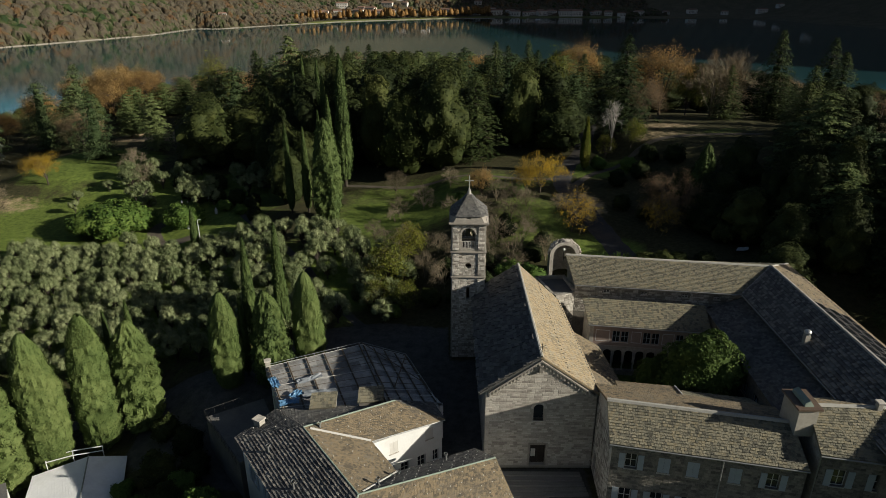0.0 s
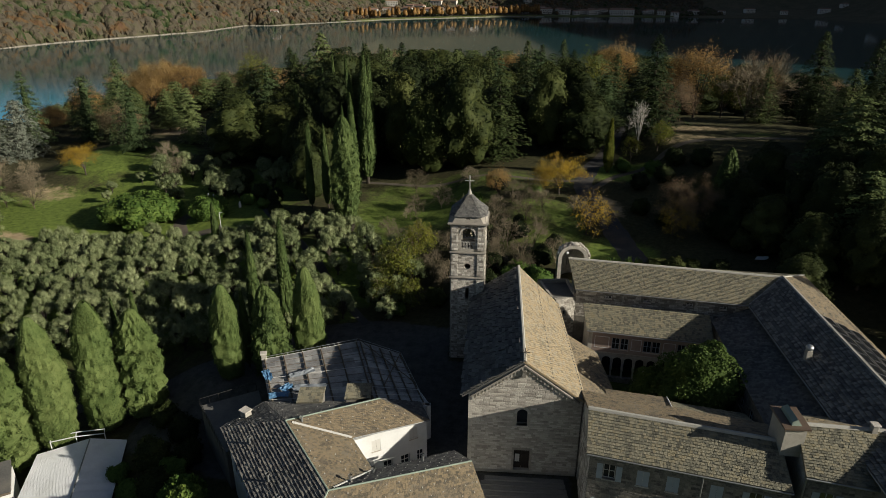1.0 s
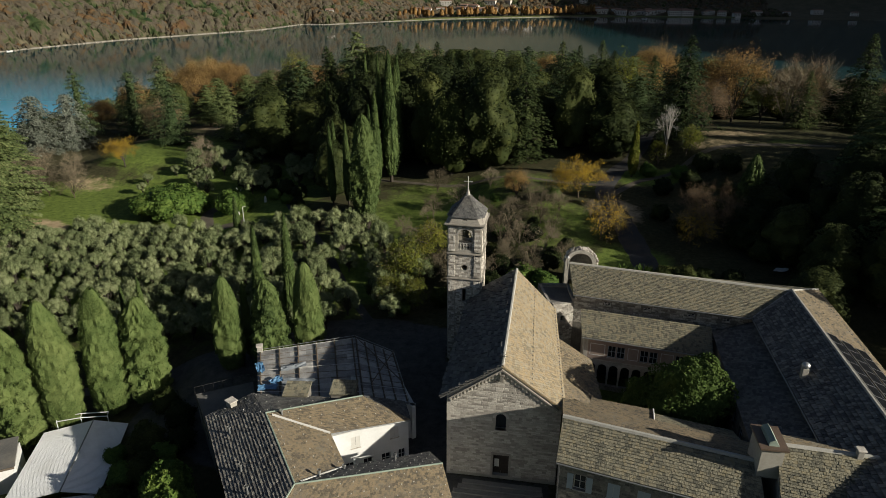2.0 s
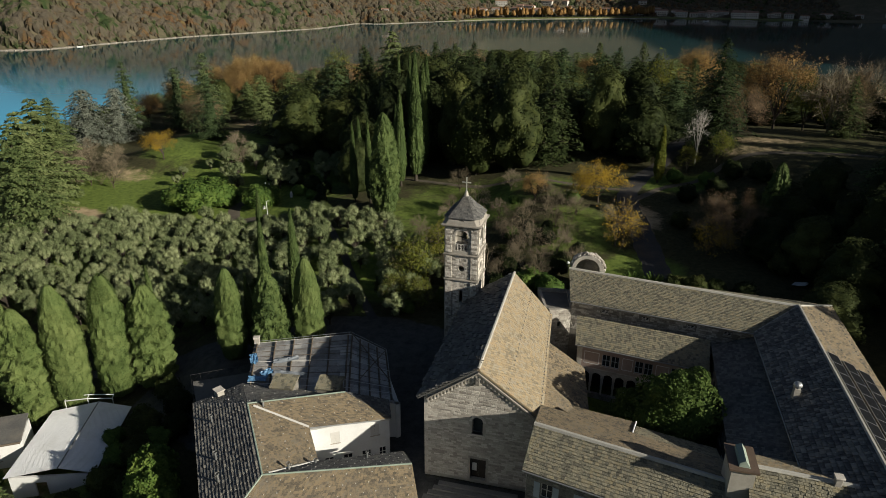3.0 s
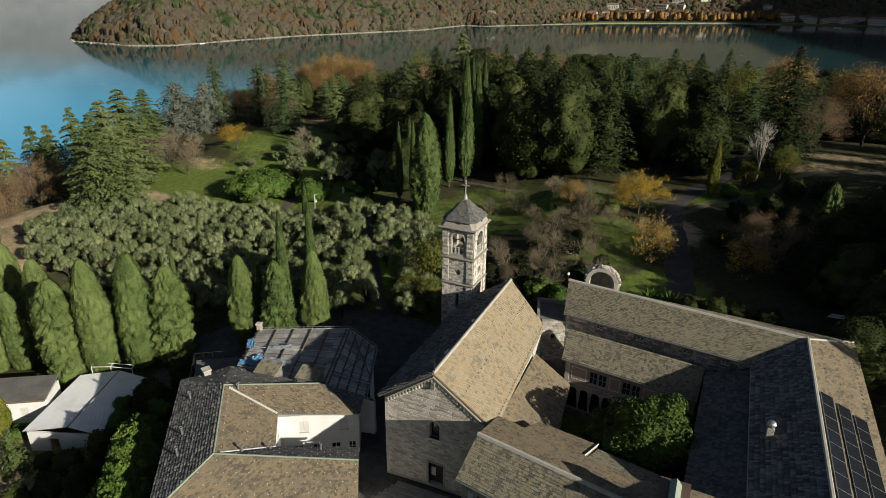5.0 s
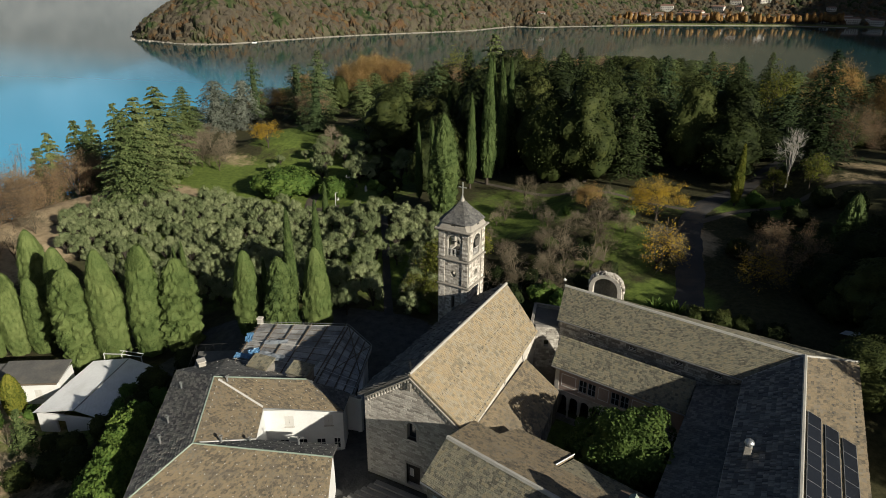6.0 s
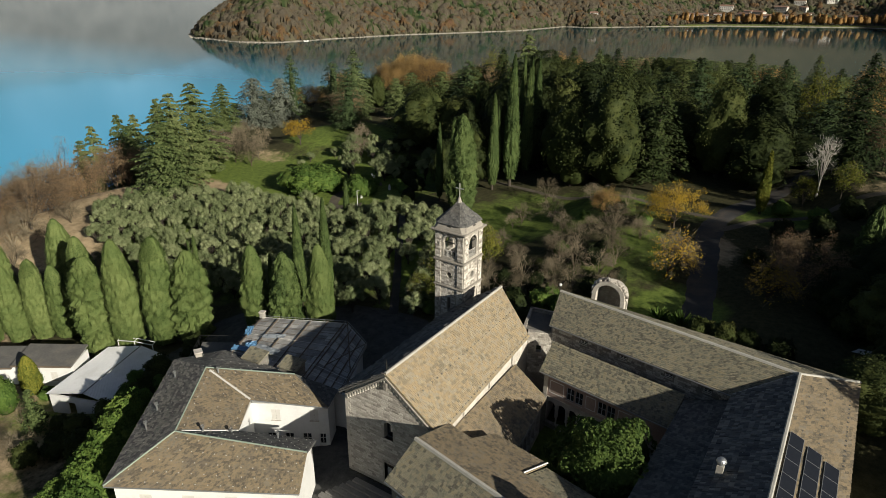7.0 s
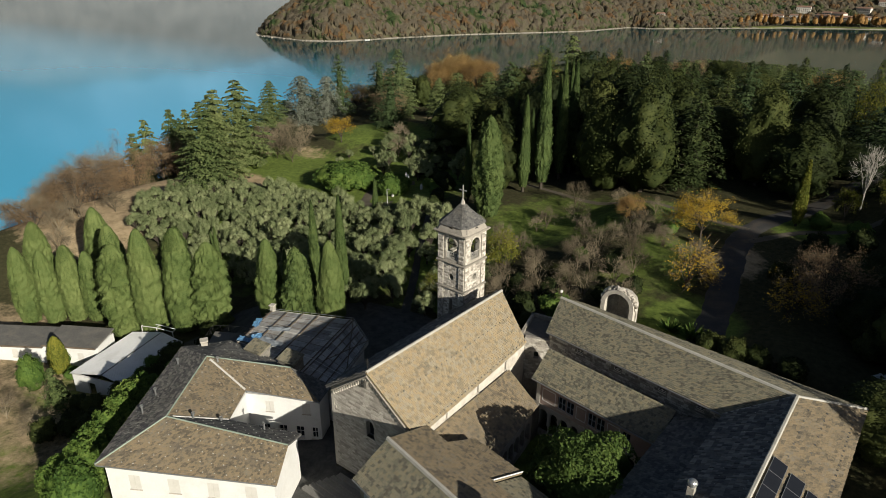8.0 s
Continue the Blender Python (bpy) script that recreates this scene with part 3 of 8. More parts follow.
ribbon("path", [(22, 117), (8, 121), (-6, 124), (-22, 128), (-40, 131)], 1.5, M_GRAVEL, "shaded gravel path under the trees", category="path")
ribbon("path", [(-50, 121), (-57, 114), (-52, 106), (-46, 109)], 3.0, M_GRAVEL, "shaded gravel path by the rockery", category="path")
ribbon("path", [(-11, 74), (-19.5, 86.4), (-28, 98.9), (-39.5, 115.7)], 1.6, M_ASPHALT, "dark path through the olive grove", category="path")
ribbon("path", [(-70, 58), (-55, 57.5), (-45, 58), (-36, 62)], 2.2, M_GRAVEL, "gravel path behind the clipped cypresses", category="path")


def yard():
    """The paved court between house, church and cypresses, laid in separate flags."""
    root = thing("pavement", "dark stone paving of the shaded church court", "paving", kind="structure")
    for k in range(6):
        bm = bmesh.new()
        y = 46.4 - 0.55 * k
        box(bm, 5.6 - 0.35 * k, 12.9 + 0.1 * k, y - 0.55, y, -0.8, 0.36 - 0.1 * k + 0.1)
        bmesh.ops.bevel(bm, geom=bm.edges[:], offset=0.03, segments=1, affect="EDGES")
        part("step", bm, M_PAVING, root)


yard()

# ---- building kit ----
UP = Vector((0, 0, 1))


class Wall:
    """A wall seen from outside: u runs left to right, v up, w out of the face."""

    def __init__(self, a, b):
        self.a = Vector((a[0], a[1], 0))
        d = Vector((b[0] - a[0], b[1] - a[1], 0))
        self.length = d.length
        self.u = d.normalized()
        self.w = self.u.cross(UP)
        self.m = Matrix((self.u.to_4d(), UP.to_4d(), self.w.to_4d(), self.a.to_4d())).transposed()
        for i in range(3):
            self.m[3][i] = 0
        self.m[3][3] = 1

    def at(self, u, v, w=0.0):
        return self.a + self.u * u + UP * v + self.w * w

    def box(self, bm, u0, u1, v0, v1, w0, w1):
        solid(bm, [self.at(u0, v0, w0), self.at(u1, v0, w0), self.at(u1, v0, w1), self.at(u0, v0, w1)],
              [self.at(u0, v1, w0), self.at(u1, v1, w0), self.at(u1, v1, w1), self.at(u0, v1, w1)])

    def slab(self, bm, outline, w0, w1):
        solid(bm, [self.at(u, v, w0) for u, v in outline], [self.at(u, v, w1) for u, v in outline])


def spandrel(wall, bm, u0, u1, spring, w0, w1, rise=None, n=10):
    """Fills the corners over a round arch, up to its crown."""
    r = (u1 - u0) / 2
    rise = rise or r
    c = (u0 + u1) / 2
    for sgn in (-1, 1):
        arc = [(c + sgn * r * math.cos(math.pi / 2 * i / n), spring + rise * math.sin(math.pi / 2 * i / n)) for i in range(n + 1)]
        for (ua, va), (ub, vb) in zip(arc, arc[1:]):
            ring = [(ua, va), (ub, vb), (ub, spring + rise), (ua, spring + rise)]
            if abs(ua - ub) < 1e-4:
                continue
            if sgn > 0:
                ring = ring[::-1]
            wall.slab(bm, ring, w0, w1)


def wall_mesh(wall, v0, v1, openings=(), thick=0.5, u0=0.0, u1=None, arches=()):
    """A wall of its thickness with real openings (u0, u1, v0, v1); arches: those of them with a round head."""
    bm = bmesh.new()
    u1 = wall.length if u1 is None else u1
    us = sorted({u0, u1, *(o[0] for o in openings), *(o[1] for o in openings)})
    vs = sorted({v0, v1, *(o[2] for o in openings), *(o[3] for o in openings)})
    for ua, ub in zip(us, us[1:]):
        start = None
        for va, vb in zip(vs, vs[1:]):
            um, vm = (ua + ub) / 2, (va + vb) / 2
            hole = any(o[0] < um < o[1] and o[2] < vm < o[3] for o in openings)
            if not hole and start is None:
                start = va
            if hole and start is not None:
                wall.box(bm, ua, ub, start, va, -thick, 0)
                start = None
        if start is not None:
            wall.box(bm, ua, ub, start, vs[-1], -thick, 0)
    for o in arches:
        spandrel(wall, bm, o[0], o[1], o[3] - (o[1] - o[0]) / 2, -thick, 0)
    return bm


def stones(wall, v0, v1, openings, course=0.27, length=0.5, u0=0.0, u1=None, proud=0.03, top=None, gap=0.014):
    """Verts and faces of single stones, laid in courses on a wall face."""
    u1 = wall.length if u1 is None else u1
    V, F = [], []
    v = v0
    while v < v1 - 0.05:
        h = course * RNG.uniform(0.75, 1.25)
        u = u0 - RNG.uniform(0, length)
        while u < u1:
            l = length * RNG.uniform(0.55, 1.5)
            a, b = max(u, u0) + gap, min(u + l, u1) - gap
            va, vb = v + gap, min(v + h, v1) - gap
            u += l
            if b - a < 0.08 or vb - va < 0.05:
                continue
            if any(a < o[1] + 0.02 and b > o[0] - 0.02 and va < o[3] + 0.02 and vb > o[2] - 0.02 for o in openings):
                continue
            if top and vb > min(top(a), top(b)):
                continue
            p = proud * RNG.uniform(0.3, 1.2)
            j = RNG.uniform(-0.014, 0.014, 8)
            q = 0.02
            base = len(V)
            V += [wall.at(a + j[0], va + j[1], 0.001), wall.at(b + j[2], va + j[3], 0.001), wall.at(b + j[4], vb + j[5], 0.001), wall.at(a + j[6], vb + j[7], 0.001),
                  wall.at(a + j[0] + q, va + j[1] + q, p), wall.at(b + j[2] - q, va + j[3] + q, p), wall.at(b + j[4] - q, vb + j[5] - q, p), wall.at(a + j[6] + q, vb + j[7] - q, p)]
            F += [(base + 4, base + 5, base + 6, base + 7), (base, base + 1, base + 5, base + 4), (base + 1, base + 2, base + 6, base + 5), (base + 2, base + 3, base + 7, base + 6), (base + 3, base, base + 4, base + 7)]
        v += h
    return np.array([tuple(p) for p in V]).reshape(-1, 3), np.array(F).reshape(-1, 4)


PIECES = []


def lay_stones(name, parent, material, vf, single=0):
    """Lays stones as one part; the first of them as objects of their own, built at the end."""
    V, F = vf
    n = len(V) // 8
    single = min(single, n)
    if n > single:
        part(name + "_cover", np_mesh(name, V[single * 8:], F[single * 5:] - single * 8), material, parent, "", "stuff")
    if single:
        PIECES.append((name, V[:single * 8].reshape(-1, 8, 3), F[:5], material, parent))


def slates(quad, row=0.3, wide=0.36, thick=0.035, rough=1.0):
    """Verts and faces of overlapping slates over a roof plane: eave left, eave right, ridge right, ridge left, seen from outside."""
    A, B, C, D = (np.array(p, float) for p in quad)
    n = np.cross(B - A, (D + C) / 2 - A)
    n /= np.linalg.norm(n)
    rise = (np.linalg.norm(D - A) + np.linalg.norm(C - B)) / 2
    rows = max(2, int(rise / row))
    V = []
    for r in range(rows):
        f0, f1 = r / rows, min((r + 1.4) / rows, 1.0)
        l0, r0, l1, r1 = A + (D - A) * f0, B + (C - B) * f0, A + (D - A) * f1, B + (C - B) * f1
        span = np.linalg.norm(r0 - l0)
        m = max(1, int(round(span / wide)))
        cuts = (np.arange(m + 1) + (0.5 if r % 2 else 0.0)) / m
        cuts = np.concatenate([[0], cuts, [1]]) if r % 2 else cuts
        cuts = np.unique(np.clip(cuts, 0, 1))
        cuts[1:-1] += RNG.uniform(-0.16, 0.16, len(cuts) - 2) / m * rough
        for a, b in zip(cuts, cuts[1:]):
            g = 0.012 / max(span, 0.1)
            if b - a < 3 * g:
                continue
            a, b = a + g, b - g
            drop = RNG.uniform(-0.05, 0.05) * row * rough
            s = (D - A) / max(rise, 0.1)
            lift = thick * (1.8 + RNG.uniform(-0.3, 0.5) * rough)
            tw = RNG.uniform(-0.012, 0.012) * rough
            low0, low1 = l0 + (r0 - l0) * a - s * drop, l0 + (r0 - l0) * b - s * (drop + tw)
            up0, up1 = l1 + (r1 - l1) * a, l1 + (r1 - l1) * b
            V += [low0 + n * (lift - thick), low1 + n * (lift - thick + tw), up1 + n * 0.002, up0 + n * 0.002,
                  low0 + n * lift, low1 + n * (lift + tw), up1 + n * (0.4 * thick), up0 + n * (0.4 * thick)]
    V = np.array(V)
    k = np.arange(len(V) // 8)[:, None, None] * 8
    F = (k + np.array([(4, 5, 6, 7), (0, 1, 5, 4), (1, 2, 6, 5), (3, 0, 4, 7), (2, 3, 7, 6)])[None]).reshape(-1, 4)
    return V, F


def roof_plane(parent, quad, material, row=0.3, wide=0.36, thick=0.035, deck=0.14, single=0, rough=1.0, hooks=0, name="roof_slope"):
    """One slope of a roof: a deck, slates on it, and on request white snow hooks."""
    A, B, C, D = (Vector(p) for p in quad)
    n = (B - A).cross((C + D) / 2 - A).normalized()
    bm = bmesh.new()
    if (C - D).length < 0.02:
        solid(bm, [p - n * deck for p in (A, B, C)], [p - n * 0.01 for p in (A, B, C)])
    else:
        k = 8
        rows = [[(A.lerp(D, i / k)).lerp(B.lerp(C, i / k), j / k) for j in range(k + 1)] for i in range(k + 1)]
        top = [[bm.verts.new(p - n * 0.01) for p in r] for r in rows]
        low = [[bm.verts.new(p - n * deck) for p in r] for r in rows]
        for i in range(k):
            for j in range(k):
                bm.faces.new((top[i][j], top[i][j + 1], top[i + 1][j + 1], top[i + 1][j]))
                bm.faces.new((low[i][j], low[i + 1][j], low[i + 1][j + 1], low[i][j + 1]))
            for a, b, c, d in ((top[0][i], low[0][i], low[0][i + 1], top[0][i + 1]), (top[k][i + 1], low[k][i + 1], low[k][i], top[k][i]), (top[i + 1][0], low[i + 1][0], low[i][0], top[i][0]), (top[i][k], low[i][k], low[i + 1][k], top[i + 1][k])):
                bm.faces.new((a, b, c, d))
    slope = part(name, bm, material, parent)
    lay_stones("slate", slope, material, slates(quad, row, wide, thick, rough), single)
    if hooks:
        bm = bmesh.new()
        for r, f in enumerate(np.linspace(0.1, 0.9, hooks)):
            a, b = A.lerp(D, f), B.lerp(C, f)
            count = max(1, int((b - a).length / 1.0))
            for i in range(count):
                p = a.lerp(b, (i + (0.3 if r % 2 else 0.75)) / count) + n * 0.07
                t = (b - a).normalized()
                s = n.cross(t)
                m = Matrix((t.to_4d(), s.to_4d(), n.to_4d(), p.to_4d())).transposed()
                m[3][0] = m[3][1] = m[3][2] = 0
                m[3][3] = 1
                box(bm, -0.035, 0.035, -0.03, 0.03, -0.02, 0.055, m)
        part("snow_guard", bm, M_SNOWHOOK, slope, "small white snow hooks", "stuff")
    return slope


def ridge_cap(parent, pts, material=None, radius=0.14):
    v, f = tube(pts, [radius] * len(pts), 6)
    return part("ridge_cap", np_mesh("ridge_cap", v, f, False), material or M_RIDGE, parent)


def gutter(parent, a, b, z_drop=0.08, radius=0.07):
    a, b = Vector(a), Vector(b)
    return rod("gutter", [a - UP * z_drop, b - UP * z_drop], radius, M_GUTTER, parent)


def window(parent, wall, u, v, w, h, shutters="", depth=0.22, material=None, frame_material=None):
    """A window in its opening: frame, glass and, on request, open or closed shutters."""
    bm = bmesh.new()
    t = 0.06
    for a, b, c, d in ((u, u + t, v, v + h), (u + w - t, u + w, v, v + h), (u + t, u + w - t, v, v + t), (u + t, u + w - t, v + h - t, v + h), (u + w / 2 - 0.03, u + w / 2 + 0.03, v + t, v + h - t), (u + t, u + w - t, v + h * 0.5 - 0.02, v + h * 0.5 + 0.02)):
        wall.box(bm, a, b, c, d, -depth - 0.06, -depth)
    win = part("window", bm, frame_material or M_PALE_SHUTTER, parent)
    bm = bmesh.new()
    wall.box(bm, u + t, u + w - t, v + t, v + h - t, -depth - 0.05, -depth - 0.035)
    part("pane", bm, M_GLASS, win, "dark glass pane")
    bm = bmesh.new()
    wall.box(bm, u - 0.06, u + w + 0.06, v - 0.09, v - 0.005, -depth, 0.07)
    part("sill", bm, M_PALE_STONE, win, "stone sill")
    if shutters:
        spans = [(u - w / 2 - 0.04, u - 0.04), (u + w + 0.04, u + w * 1.5 + 0.04)] if shutters == "open" else [(u + 0.01, u + w / 2 - 0.01), (u + w / 2 + 0.01, u + w - 0.01)]
        for a, b in spans:
            bm = bmesh.new()
            w0 = 0.035 if shutters == "open" else -0.06
            wall.box(bm, a, b, v, v + h, w0, w0 + 0.045)
            bmesh.ops.inset_region(bm, faces=[f for f in bm.faces if f.calc_area() > 0.3 * (b - a) * h], thickness=0.07, depth=-0.015)
            part("shutter", bm, material or M_SHUTTER, win, "closed louvred shutter" if shutters != "open" else "open louvred shutter")
    return win


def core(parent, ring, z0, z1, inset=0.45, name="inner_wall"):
    """A near-black block painted as the unlit room that openings look into."""
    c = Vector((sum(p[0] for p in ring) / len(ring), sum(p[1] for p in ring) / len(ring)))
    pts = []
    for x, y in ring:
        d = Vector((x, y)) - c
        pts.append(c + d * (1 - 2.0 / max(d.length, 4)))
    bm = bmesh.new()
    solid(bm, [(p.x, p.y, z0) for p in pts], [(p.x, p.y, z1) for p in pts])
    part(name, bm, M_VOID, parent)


def chimney(x, y, z0, z1, sx=0.6, sy=0.6, cap="slab", label="stone chimney on the roof", turn=0.0):
    root = thing("chimney", label, "chimney", at=(x, y, z0))
    m = pose(0, 0, 0, 0, 0, turn)
    bm = bmesh.new()
    box(bm, -sx / 2, sx / 2, -sy / 2, sy / 2, -0.6, z1 - z0 - 0.12, m)
    bmesh.ops.bevel(bm, geom=bm.edges[:], offset=0.025, segments=1, affect="EDGES")
    part("shaft", bm, M_MORTAR, root)
    if cap == "slab":
        bm = bmesh.new()
        box(bm, -sx / 2 - 0.09, sx / 2 + 0.09, -sy / 2 - 0.09, sy / 2 + 0.09, z1 - z0 - 0.12, z1 - z0, m)
        bmesh.ops.bevel(bm, geom=bm.edges[:], offset=0.02, segments=1, affect="EDGES")
        part("cap", bm, M_PALE_STONE, root)
    else:
        bm = bmesh.new()
        bmesh.ops.create_uvsphere(bm, u_segments=14, v_segments=8, radius=0.36)
        for v in bm.verts:
            v.co.z = max(v.co.z, -0.05) * 0.9 + z1 - z0 + 0.12
        part("cowl", bm, M_ALU, root, "domed metal cowl")
        bm = bmesh.new()
        bmesh.ops.create_cone(bm, segments=12, radius1=0.24, radius2=0.24, depth=0.26, cap_ends=True)
        for v in bm.verts:
            v.co.z += z1 - z0
        part("collar", bm, M_GUTTER, root)
    return root


def vent_pipe(x, y, z, h=0.7):
    root = thing("vent_pipe", "short metal vent pipe standing on the tiled roof", "vent pipe", "roof vents", at=(x, y, z))
    rod("pipe", [(0, 0, -0.3), (0, 0, h)], 0.09, M_GUTTER, root, 8)
    rod("hood", [(0, 0, h), (0, 0, h + 0.06), (0, 0, h + 0.14)], 0.17, M_GUTTER, root, 10)
    return root

# ---- church ----
def build_church():
    root = thing("church", "Romanesque stone church with steep stone-slate roof and plain gabled front", "church")
    X0, X1, XR, Y0, Y1 = 3.92, 14.1, 8.78, 47.4, 67.6
    EAVE, RIDGE = 8.75, 12.35
    front = Wall((X0, Y0), (X1, Y0))
    W, MID_U = front.length, XR - X0
    door = (4.35, 5.8, 0.35, 2.75)
    win = (4.45, 5.4, 5.55, 7.35)
    bm = wall_mesh(front, -1.5, EAVE, [door, win], 0.7, arches=[win])
    front.slab(bm, [(0, EAVE), (W, EAVE - 0.25), (MID_U, RIDGE - 0.05)], -0.7, 0)
    wall = part("front_wall", bm, M_MORTAR, root, "lit pale stone gable wall")

    def gable(u):
        return RIDGE - 0.4 - 0.72 * abs(u - MID_U)

    lay_stones("stone_block", wall, M_FRONT_STONE, stones(front, 0.3, RIDGE - 0.3, [door, (win[0] - 0.2, win[1] + 0.2, win[2] - 0.1, win[3] + 0.2)], 0.22, 0.5, top=gable, proud=0.014), 300)
    # arched corbel band under the verge
    for side in (0, 1):
        a, b = ((0.25, EAVE - 0.2), (MID_U, RIDGE - 0.35)) if side == 0 else ((W - 0.25, EAVE - 0.45), (MID_U, RIDGE - 0.35))
        k = 15
        for i in range(k):
            bm = bmesh.new()
            f = (i + 0.5) / k
            u, v = a[0] + (b[0] - a[0]) * f, a[1] + (b[1] - a[1]) * f
            front.box(bm, u - 0.06, u + 0.06, v - 0.42, v - 0.05, 0, 0.13)
            part("corbel", bm, M_PALE_STONE, wall)
        bm = bmesh.new()
        front.slab(bm, [a, b, (b[0], b[1] + 0.16), (a[0], a[1] + 0.16)][:: 1 if side == 0 else -1], 0, 0.2)
        part("verge_band", bm, M_CORNICE, wall)
    # quoins
    for i in range(27):
        v = 0.2 + i * 0.31
        bm = bmesh.new()
        front.box(bm, 0.005, 0.62 if i % 2 else 0.36, v, v + 0.29, 0.003, 0.035)
        part("quoin", bm, M_PALE_STONE, wall, "dressed corner stone")
    # window and door
    bm = bmesh.new()
    front.box(bm, win[0], win[1], win[2], win[3], -0.5, -0.46)
    w = part("window", bm, M_GLASS, root, "tall round-headed window")
    c, r = (win[0] + win[1]) / 2, (win[1] - win[0]) / 2
    for i in range(14):
        bm = bmesh.new()
        a0, a1 = math.pi * i / 14 + 0.02, math.pi * (i + 1) / 14 - 0.02
        s = win[3] - r
        front.slab(bm, [(c + (r + 0.02) * math.cos(a0), s + (r + 0.02) * math.sin(a0)), (c + (r + 0.27) * math.cos(a0), s + (r + 0.27) * math.sin(a0)), (c + (r + 0.27) * math.cos(a1), s + (r + 0.27) * math.sin(a1)), (c + (r + 0.02) * math.cos(a1), s + (r + 0.02) * math.sin(a1))], 0.002, 0.045)
        part("voussoir", bm, M_PALE_STONE, w, "pale cut arch stone")
    bm = bmesh.new()
    front.box(bm, win[0] - 0.1, win[1] + 0.1, win[2] - 0.18, win[2], -0.3, 0.06)
    part("sill", bm, M_PALE_STONE, w)
    bm = bmesh.new()
    for k in range(2):
        a = door[0] + k * (door[1] - door[0]) / 2
        b = a + (door[1] - door[0]) / 2
        front.box(bm, a + 0.01, b - 0.01, door[2], door[3], -0.45, -0.38)
        for r in range(4):
            front.box(bm, a + 0.1, b - 0.1, door[2] + 0.12 + r * 0.58, door[2] + 0.58 + r * 0.58, -0.38, -0.35)
    d = part("door", bm, M_DOOR, root, "dark panelled wooden double door")
    bm = bmesh.new()
    front.box(bm, door[0] - 0.2, door[0], door[2], door[3] + 0.24, -0.3, 0.035)
    front.box(bm, door[1], door[1] + 0.2, door[2], door[3] + 0.24, -0.3, 0.035)
    front.box(bm, door[0], door[1], door[3], door[3] + 0.24, -0.3, 0.04)
    part("door_surround", bm, M_CORNICE, d, "grey stone door surround")
    bm = bmesh.new()
    front.box(bm, door[0] + 0.12, door[0] + 0.55, 1.1, 2.0, -0.349, -0.335)
    part("notice", bm, M_PALE_SHUTTER, d, "pale notice sheet")
    # long walls and back
    right = Wall((13.75, Y0 + 0.7), (13.2, Y1 - 1.6))
    slots = [(u, u + 0.35, 6.9, 7.9) for u in (4.0, 9.0, 14.0)]
    bm = wall_mesh(right, -1.5, EAVE, slots, 0.6)
    part("side_wall", bm, M_PALE_STONE, root, "whitewashed stone side wall")
    for s in slots:
        window(root, right, s[0], s[2], s[1] - s[0], s[3] - s[2])
    left = Wall((X0, Y1), (X0, Y0 + 0.7))
    part("side_wall", wall_mesh(left, -1.5, EAVE, (), 0.6), M_STONE, root)
    back = Wall((13.2, Y1 - 1.6), (X0, Y1))
    bm = wall_mesh(back, -1.5, EAVE - 0.1, (), 0.6)
    back.slab(bm, [(0, EAVE - 0.1), (back.length, EAVE - 0.1), (back.length / 2 - 0.1, RIDGE - 0.15)], -0.6, 0)
    part("back_wall", bm, M_STONE, root)
    core(root, [(X0, Y0), (X1, Y0), (X1, Y1 - 1.6), (X0, Y1)], -0.5, EAVE - 0.5)
    # roof
    zr, zb = RIDGE + 0.13, RIDGE - 0.13
    east = [(14.48, Y0 - 0.12, zr - 5.7 * 0.712), (13.5, 65.9, zb - 4.72 * 0.79), (XR, 68.0, zb), (XR, Y0 - 0.12, zr)]
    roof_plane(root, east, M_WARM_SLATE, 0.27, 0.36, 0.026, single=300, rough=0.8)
    # West slope faces away from the sun; its shade is darkened into the slate.
    roof_plane(root, [(3.3, 68.0, zb - 5.48 * 0.7), (3.3, Y0 - 0.12, zr - 5.48 * 0.712), (XR, Y0 - 0.12, zr), (XR, 68.0, zb)], M_DARK_AND_SHADED_SLATE, 0.36, 0.6, 0.1, rough=2.4)
    ridge_cap(root, [(XR, Y0 - 0.14, zr + 0.02), (XR, 57, (zr + zb) / 2 + 0.02), (XR, 68.02, zb + 0.02)], M_RIDGE, 0.15)
    # snow stones on the lit slope
    bm = bmesh.new()
    A, B, C, D = (Vector(p) for p in east)
    n = (B - A).cross(D - A).normalized()
    for f, k in ((0.05, 34), (0.55, 26)):
        for i in range(k):
            p = A.lerp(D, f).lerp(B.lerp(C, f), (i + 0.5) / k) + n * 0.1
            box(bm, p.x - 0.045, p.x + 0.045, p.y - 0.04, p.y + 0.04, p.z - 0.06, p.z + 0.03)
    part("snow_guard", bm, M_DARK_AND_SHADED_SLATE, root, "small dark snow stones", "stuff")
    # gable cross
    cross = thing("gable_cross", "thin iron cross on the church gable", "cross", at=(XR, Y0 + 0.1, zr))
    rod("post", [(0, 0, -0.1), (0, 0, 1.25)], 0.035, M_IRON, cross)
    rod("arm", [(-0.42, 0, 0.82), (0.42, 0, 0.82)], 0.03, M_IRON, cross)
    for s in (-1, 1):
        rod("ray", [(s * 0.07, 0, 0.9), (s * 0.28, 0, 1.12)], 0.018, M_IRON, cross)
        rod("ray", [(s * 0.07, 0, 0.74), (s * 0.28, 0, 0.52)], 0.018, M_IRON, cross)
    bm = bmesh.new()
    front.box(bm, MID_U - 0.16, MID_U + 0.16, RIDGE - 1.45, RIDGE - 0.75, 0.02, 0.3)
    part("gable_niche", bm, M_DARK_WALL, root, "small dark bracket under the gable")


build_church()


